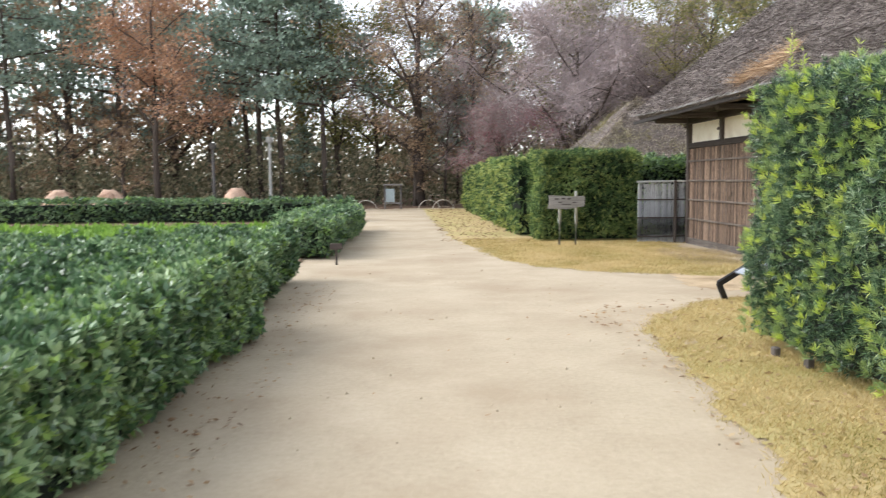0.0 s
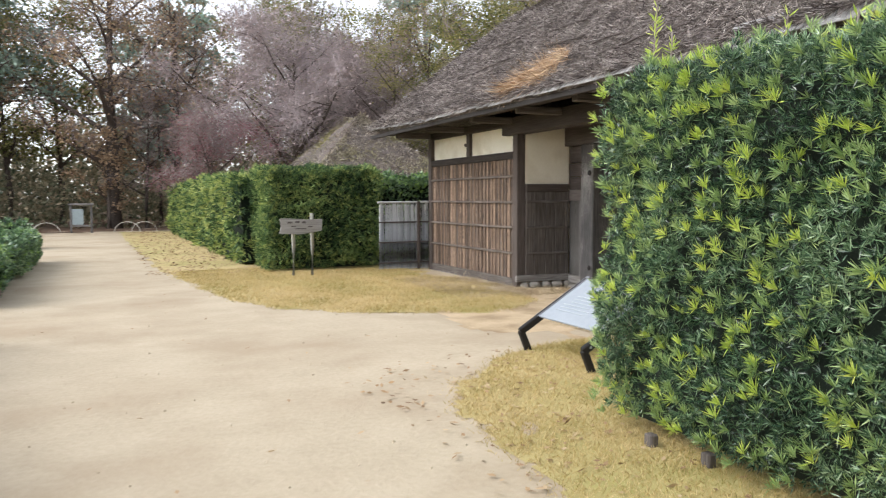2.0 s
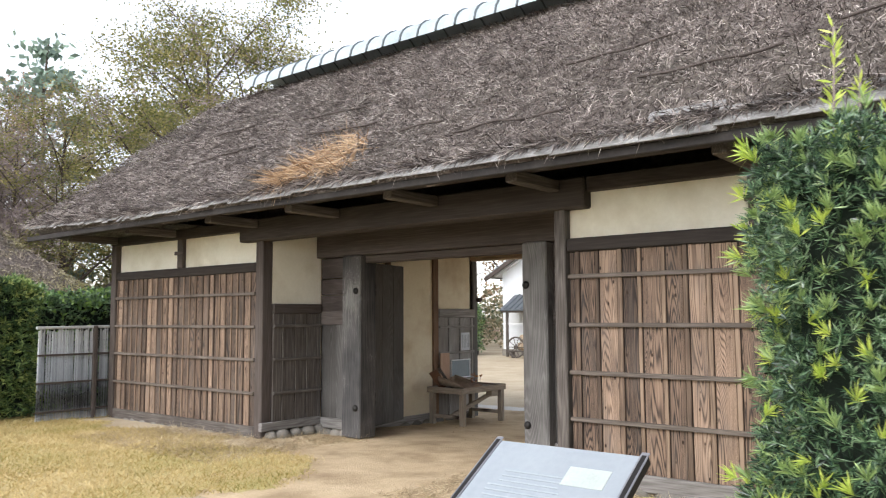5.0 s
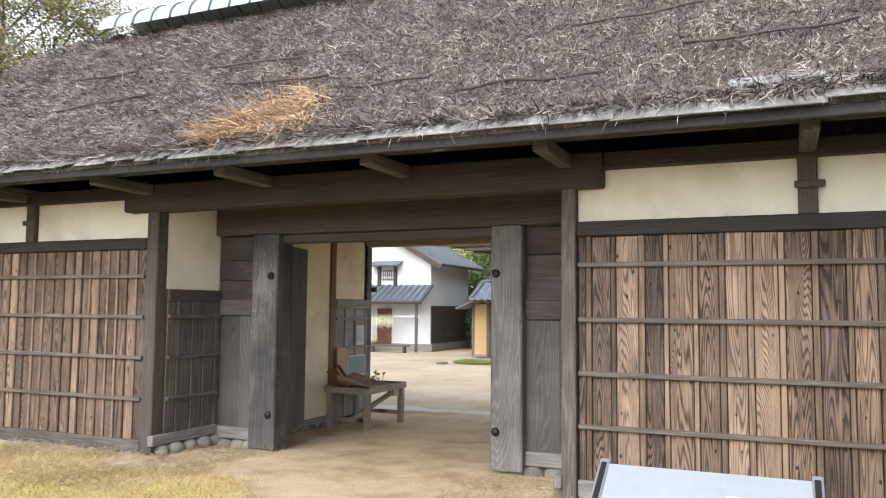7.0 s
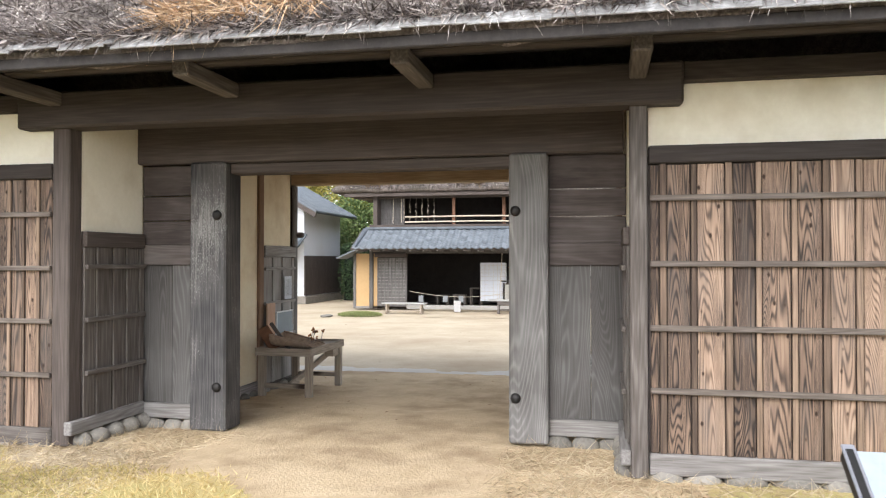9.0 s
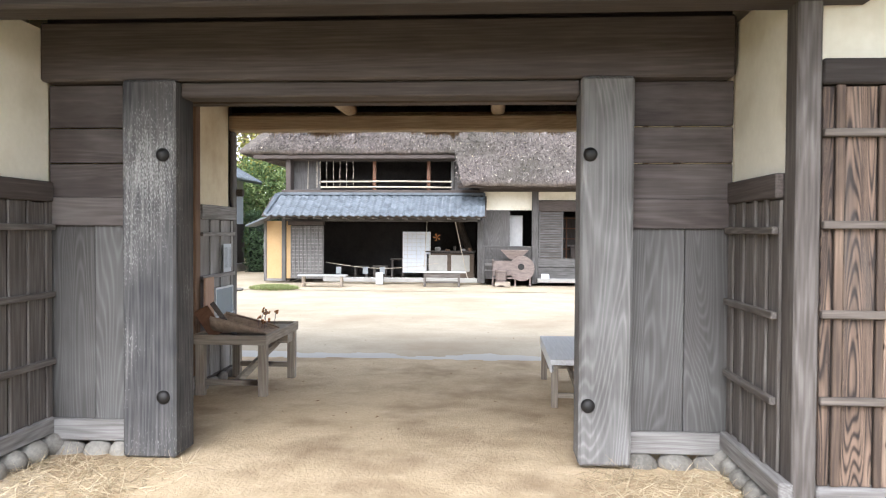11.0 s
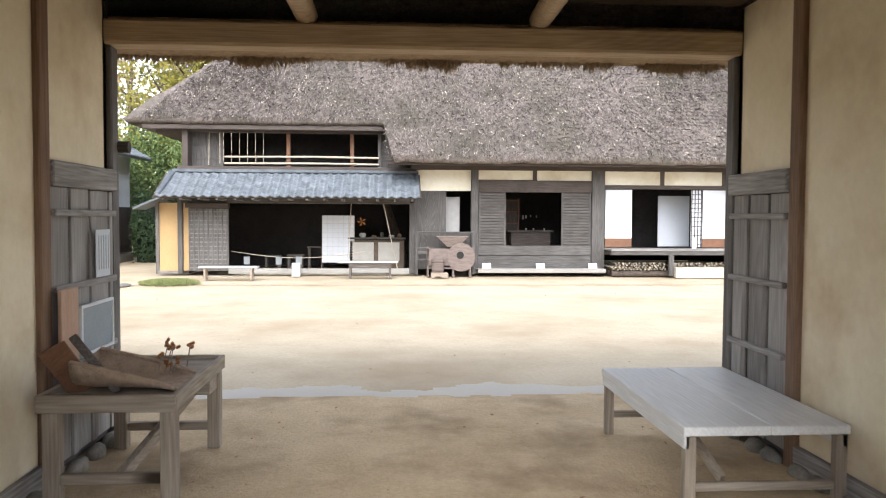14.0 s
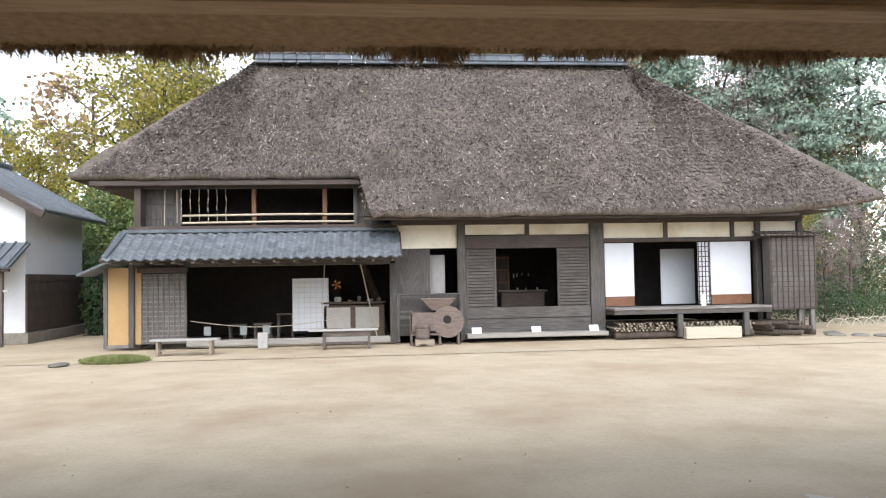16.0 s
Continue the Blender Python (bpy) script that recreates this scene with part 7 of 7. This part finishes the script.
bk_ = thing("door_bar_bracket", (12.06, 15.2, 2.0), "dark round wooden bar end in an iron bracket", "bracket")
tube("bar_end", bk_, dark_y, [(12.08, 15.35, 2.0), (12.08, 15.15, 2.0)], 0.045, 10)
bch = thing("low_bench", (11.1, 11.0, -0.2), "wide low bench with a pale silvery plank top", "bench")
silver = grain("silvered_plank", [(0.3, (0.58, 0.575, 0.57)), (0.5, (0.68, 0.675, 0.67)), (0.7, (0.78, 0.775, 0.77))], "x", rough=0.45)
box("plank", bch, silver, 10.24, 11.98, 10.52, 10.98, 0.245, 0.3, 0.006)
box("plank", bch, silver, 10.24, 11.98, 10.985, 11.5, 0.245, 0.3, 0.006)
for y in (10.53, 11.46):
    box("rim_rail", bch, silver, 10.25, 11.97, y, y + 0.035, 0.17, 0.245, 0.005)
for x in (10.25, 11.9):
    for y in (10.53, 11.42):
        box("leg", bch, pale_wood["z"], x, x + 0.065, y, y + 0.065, -0.22, 0.245, 0.005)
    box("stretcher", bch, pale_wood["y"], x + 0.01, x + 0.05, 10.6, 11.42, -0.08, -0.03, 0.005)
bar("brace", bch, pale_wood["x"], (10.4, 11.2, -0.06), (11.0, 11.3, 0.24), 0.04, 0.06)
for yp, out in ((15.2, -1), (10.52, 1)):
    for k in range(7):
        c = (9.9 + 0.31 * k + rnd.uniform(-0.05, 0.05), yp, -0.17)
        bm = bmesh.new()
        bmesh.ops.create_icosphere(bm, subdivisions=2, radius=1.0)
        for v in bm.verts:
            v.co *= 1 + 0.2 * noise.noise(v.co * 1.3 + Vector(c) * 3)
        for f in bm.faces:
            f.smooth = True
        bm.transform(Matrix.Translation(c) @ Matrix.Diagonal((0.11, 0.06, 0.065, 1)))
        part("foundation_stone", bm, stone_mat, gate, "rounded river stone")

# ---- before and in the farmhouse ----
PZ = -0.29
worn_plank = grain("worn_bench_plank", [(0.3, (0.3, 0.295, 0.29)), (0.7, (0.46, 0.45, 0.44))], "y")
b1 = thing("garden_bench", (27.7, 17.6, PZ), "plain pale plank bench", "bench")
box("seat", b1, worn_plank, 27.5, 27.85, 16.85, 18.45, 0.05, 0.1, 0.006)
for y in (17.0, 18.25):
    for x in (27.52, 27.78):
        box("leg", b1, pale_wood["z"], x, x + 0.06, y, y + 0.06, PZ, 0.05, 0.005)
box("stretcher", b1, pale_wood["y"], 27.65, 27.7, 17.0, 18.3, -0.2, -0.16, 0.005)
b2 = thing("garden_bench", (28.3, 13.8, PZ), "brown bench with a long pale plank on top", "bench")
box("seat", b2, worn_plank, 28.1, 28.45, 13.0, 14.75, 0.16, 0.21, 0.006)
box("seat_box", b2, mid_y, 28.15, 28.4, 13.2, 14.4, 0.02, 0.16, 0.006)
for y in (13.2, 14.33):
    box("leg", b2, mid_y, 28.15, 28.4, y, y + 0.07, PZ, 0.02, 0.005)
box("stretcher", b2, mid_y, 28.25, 28.3, 13.27, 14.33, -0.18, -0.12, 0.005)
mk_ = thing("white_marker", (28.3, 15.95, PZ), "white wooden marker block at the kitchen sill", "marker")
box("block", mk_, worn_plank, 28.85, 28.97, 15.85, 16.1, PZ, 0.12, 0.008)
for y in (10.35, 8.72, 7.12):
    cd = thing("small_card", (29.15, y, -0.06), "white card notice propped on the step", "card", "card notices")
    bar("card", cd, white_paper, (29.1, y, -0.06), (29.2, y, 0.1), 0.26, 0.012, 0.002)
cd = thing("small_card", (29.0, 4.05, 0.56), "white narrow card standing on the veranda", "card")
box("card", cd, white_paper, 29.0, 29.02, 3.98, 4.12, 0.56, 0.88, 0.002)
# winnowing machine, barrel, box
wm = thing("winnowing_machine", (29.0, 11.4, PZ), "old reddish-brown wooden winnowing machine", "winnower")
pink = mottled("faded_red_wood", [(0.3, (0.1, 0.075, 0.066)), (0.7, (0.23, 0.185, 0.165))], 5.0, (1, 1, 3), 0.8, 0.3)
bm = bmesh.new()
bmesh.ops.create_cone(bm, cap_ends=True, segments=28, radius1=0.42, radius2=0.42, depth=0.36)
bm.transform(Matrix.Translation((28.95, 11.15, 0.3)) @ Matrix.Rotation(radians(90), 4, "Y"))
part("drum", bm, pink, wm)
bm = bmesh.new()
bmesh.ops.create_cone(bm, cap_ends=True, segments=16, radius1=0.11, radius2=0.11, depth=0.02)
bm.transform(Matrix.Translation((28.765, 11.18, 0.36)) @ Matrix.Rotation(radians(90), 4, "Y"))
part("crank_hole", bm, iron, wm, "dark fan hole with crank")
box("chute", wm, pink, 28.8, 29.12, 11.2, 12.15, 0.05, 0.55, 0.01)
bm = bmesh.new()
top = [(28.75, 10.95), (29.15, 10.95), (29.15, 11.85), (28.75, 11.85)]
bot = [(28.85, 11.25), (29.05, 11.25), (29.05, 11.55), (28.85, 11.55)]
ta = [bm.verts.new((x, y, 0.92)) for x, y in top]
tb = [bm.verts.new((x, y, 0.62)) for x, y in bot]
for k in range(4):
    bm.faces.new((ta[k], ta[(k + 1) % 4], tb[(k + 1) % 4], tb[k]))
bm.faces.new(tb)
hp = part("hopper", bm, pink, wm)
hp.modifiers.new("thick", "SOLIDIFY").thickness = 0.02
for y in (10.85, 11.35, 12.1):
    for x in (28.8, 29.08):
        box("leg", wm, pink, x, x + 0.05, y, y + 0.05, PZ, 0.6, 0.005)
    box("foot", wm, pink, 28.72, 29.2, y - 0.01, y + 0.06, PZ, PZ + 0.06, 0.005)
for z in (-0.05, 0.2):
    box("side_rail", wm, pink, 28.79, 28.82, 10.85, 12.15, z, z + 0.05, 0.004)
brl = thing("wooden_tub", (28.55, 11.85, PZ + 0.16), "small grey-red coopered wooden tub on a block", "tub")
bm = bmesh.new()
bmesh.ops.create_cone(bm, cap_ends=True, segments=20, radius1=0.17, radius2=0.19, depth=0.38)
bm.transform(Matrix.Translation((28.55, 11.85, PZ + 0.16 + 0.19)))
part("tub", bm, pink, brl)
for z in (0.05, 0.3):
    tube("hoop", brl, dark_y, [(28.55 + (0.183 + 0.02 * z) * math.cos(a), 11.85 + (0.183 + 0.02 * z) * math.sin(a), PZ + 0.16 + z) for a in (k * math.pi / 9 for k in range(19))], 0.01, 5)
blk = thing("wooden_block", (28.55, 11.8, PZ), "pale sawn wooden block under the tub", "block")
box("block", blk, pale_wood["y"], 28.4, 28.7, 11.55, 12.05, PZ, PZ + 0.16, 0.01)
# pale beam, bamboo and logs under the veranda
tb_ = thing("squared_timber", (28.55, 4.0, PZ), "pale squared timber lying on the ground", "timber")
box("timber", tb_, mottled("fresh_timber", [(0.3, (0.42, 0.38, 0.3)), (0.7, (0.56, 0.51, 0.42))], 3.0, (4, 0.4, 4)), 28.4, 28.72, 3.28, 4.82, PZ, 0.02, 0.012)
bam = mottled("dry_bamboo", [(0.3, (0.13, 0.11, 0.085)), (0.7, (0.36, 0.31, 0.24))], 4.0, (0.4, 4, 4), 0.5, 0.2, per_piece=0.3)
pole_bm = add_tube(bmesh.new(), [(0, 0, 0), (0.5, 0.01, 0.004), (1.0, 0, 0)], 0.031, 7)
pole_me = bpy.data.meshes.new("pole")
pole_bm.to_mesh(pole_me)
pole_bm.free()
pole_me.materials.append(bam)
for k in range(150):
    row, col = k % 4, k // 4
    y, z = 2.75 + 0.103 * col + 0.05 * (row % 2) + rnd.uniform(-0.012, 0.012), PZ + 0.23 + 0.058 * row + rnd.uniform(0, 0.012)
    if abs(y - 4.9) < 0.09 or abs(y - 3.05) < 0.09:
        continue
    bp_ = new("bamboo_pole", pole_me)
    bp_.matrix_basis = pose(28.72 + rnd.uniform(0, 0.2), y, z, 0, rnd.uniform(-1.5, 1.5), rnd.uniform(-8, 8))
    tagged(bp_, "cut dry bamboo pole stacked under the veranda", "bamboo", "stacked bamboo")
for x in (28.95, 29.45):
    rk = thing("stack_bearer", (x, 4.7, PZ), "long log bearing the stacked bamboo", "log", "bearers")
    tube("log", rk, bark, [(x, 2.7, PZ + 0.1), (x, 6.6, PZ + 0.1)], 0.1, 8)
for k in range(9):
    x, y = 28.9 + rnd.uniform(0, 0.5), 1.4 + 0.16 * k
    lg = thing("log", (x, y, PZ), "weathered round log beside the shutter case", "log", "logs")
    z = PZ + 0.08 + 0.13 * (k % 3)
    tube("log", lg, bark, [(x - 0.4, y - 0.35, z), (x + 0.3, y + 0.4, z + 0.02)], 0.07, 8)
# kitchen: chest, screen, stools, ropes with tags, pinwheel
ch = thing("kitchen_chest", (30.6, 13.5, -0.2), "low reddish chest with pale door panels", "chest")
box("body", ch, brown_y, 30.3, 30.9, 12.8, 14.5, -0.2, 0.74, 0.01)
box("top", ch, mid_y, 30.25, 30.95, 12.75, 14.55, 0.78, 0.83, 0.008)
for y in (12.95, 13.75):
    box("door_panel", ch, plain("pale_panel", (0.42, 0.4, 0.36), 0.8), 30.28, 30.3, y, y + 0.66, 0.1, 0.68, 0.004, "pale panel")
sc_ = thing("paper_screen", (31.0, 14.9, -0.25), "white paper screen standing in the kitchen", "screen")
box("paper", sc_, white_paper, 30.3, 30.33, 14.35, 15.35, 0.05, 1.51, 0.003)
for k in range(7):
    box("bar", sc_, pole_mat, 30.29, 30.3, 14.37 + k * 0.16, 14.378 + k * 0.16, 0.05, 1.51, 0.0)
for k in range(10):
    box("bar", sc_, pole_mat, 30.285, 30.29, 14.35, 15.35, 0.12 + k * 0.142, 0.128 + k * 0.142, 0.0)
for k, (y, w, h) in enumerate(((12.95, 0.14, 0.12), (13.2, 0.2, 0.08), (13.5, 0.12, 0.16), (13.75, 0.18, 0.06), (14.1, 0.22, 0.14))):
    jr = thing("kitchen_vessel", (30.45, y, 0.83), "small brown vessel on the kitchen chest", "vessel", "vessels on the chest")
    tube("body", jr, (rust_z, pale_sill, mid_z)[k % 3], [(30.45, y, 0.83), (30.45, y, 0.83 + h * 0.6), (30.45, y, 0.83 + h)], [w * 0.38, w * 0.5, w * 0.36], 10)
pwh = thing("pinwheel", (30.2, 14.15, 1.3), "orange paper pinwheel hanging in the kitchen", "pinwheel")
bm = bmesh.new()
for k in range(5):
    a = k * 2 * math.pi / 5
    va = [bm.verts.new((30.2, 14.12 + r * math.cos(a + d), 1.32 + r * math.sin(a + d))) for r, d in ((0.0, 0), (0.11, -0.25), (0.15, 0.15))]
    bm.faces.new(va)
pv = part("vane", bm, plain("orange_paper", (0.45, 0.17, 0.05), 0.7), pwh)
pv.modifiers.new("thick", "SOLIDIFY").thickness = 0.004
rope = thing("barrier_rope", (29.8, 16.2, 0.2), "thin rope with paper tags across the kitchen", "rope")
tube("rope", rope, pole_mat, [(29.75, 18.0 - 4.0 * k / 12, 0.42 - 0.2 * math.sin(math.pi * k / 12)) for k in range(13)], 0.01, 5)
for y in (17.55, 16.6, 16.0):
    box("tag", rope, plain("grey_paper_tag", (0.24, 0.255, 0.26), 0.8), 29.74, 29.75, y - 0.09, y + 0.09, 0.02, 0.26, 0.0)
for x, y, h in ((30.6, 16.2, 0.5), (31.2, 17.0, 0.45), (30.9, 15.6, 0.75)):
    kt = thing("wooden_stand", (x, y, -0.25), "dark wooden stand in the shaded kitchen", "stand", "kitchen stands")
    box("top", kt, mid_y, x - 0.2, x + 0.2, y - 0.25, y + 0.25, h - 0.27, h - 0.22, 0.008)
    for dx in (-0.15, 0.15):
        for dy in (-0.2, 0.2):
            box("leg", kt, mid_z, x + dx - 0.025, x + dx + 0.025, y + dy - 0.025, y + dy + 0.025, -0.25, h - 0.27, 0.004)
ld = thing("leaning_pole", (29.8, 13.0, -0.2), "pale pole leaning at the kitchen post", "pole")
tube("pole", ld, pole_mat, [(30.0, 13.0, -0.2), (29.75, 13.45, 1.9)], 0.015, 6)
ld = thing("hanging_rope", (29.7, 14.5, 0.1), "thin pale rope hanging from the kitchen beam", "rope")
tube("rope", ld, pole_mat, [(29.45, 14.4, 1.9), (29.45, 14.5, 0.2)], 0.012, 5)
tr = thing("tree_trunk_prop", (31.5, 12.95, -0.2), "dark forked tree trunk beside the kitchen window", "trunk")
tube("trunk", tr, bark, [(31.6, 12.75, -0.2), (31.5, 13.0, 0.8), (31.5, 13.35, 1.8), (31.5, 13.7, 2.5)], [0.16, 0.14, 0.12, 0.1], 9)
# green clump and slabs by the corner
cl = thing("grass_clump", (26.4, 19.0, PZ), "low clump of green grass at the yard's corner", "grass")
n = 5000
a, rr = nrg.random(n) * 2 * math.pi, np.sqrt(nrg.random(n))
base = np.stack([26.6 + 0.55 * rr * np.sin(a), 18.95 + 0.75 * rr * np.cos(a), PZ + 0.07 * (1 - rr ** 2)], 1)
vs, fs = blades(base, unit(np.array([0, 0, 0.6]) + 0.6 * nrg.normal(size=(n, 3))), 0.1, 0.014)
clump_leaf = leafy("clump_blade", [(0.1, (0.16, 0.19, 0.07)), (0.9, (0.42, 0.44, 0.2))], 0.6, 0.2, 0.3)
tagged(raw("blade_mass", vs, fs, clump_leaf, cl), kind="stuff")
for x, y, sx, sy in ((26.0, 19.95, 0.3, 0.2), (28.6, 0.5, 0.3, 0.25), (28.3, 0.0, 0.28, 0.22), (28.0, -0.4, 0.25, 0.2), (29.3, 0.2, 0.3, 0.2), (27.6, -0.9, 0.2, 0.2)):
    sl = thing("stepping_stone", (x, y, PZ), "flat grey stone set in the sand", "stone", "flat stones")
    bm = bmesh.new()
    bmesh.ops.create_icosphere(bm, subdivisions=2, radius=1.0)
    for v in bm.verts:
        v.co *= 1 + 0.2 * noise.noise(v.co * 1.1 + Vector((x, y, 0)))
    bm.transform(Matrix.Translation((x, y, PZ)) @ Matrix.Diagonal((sx, sy, 0.06, 1)))
    part("stone", bm, stone_mat, sl)
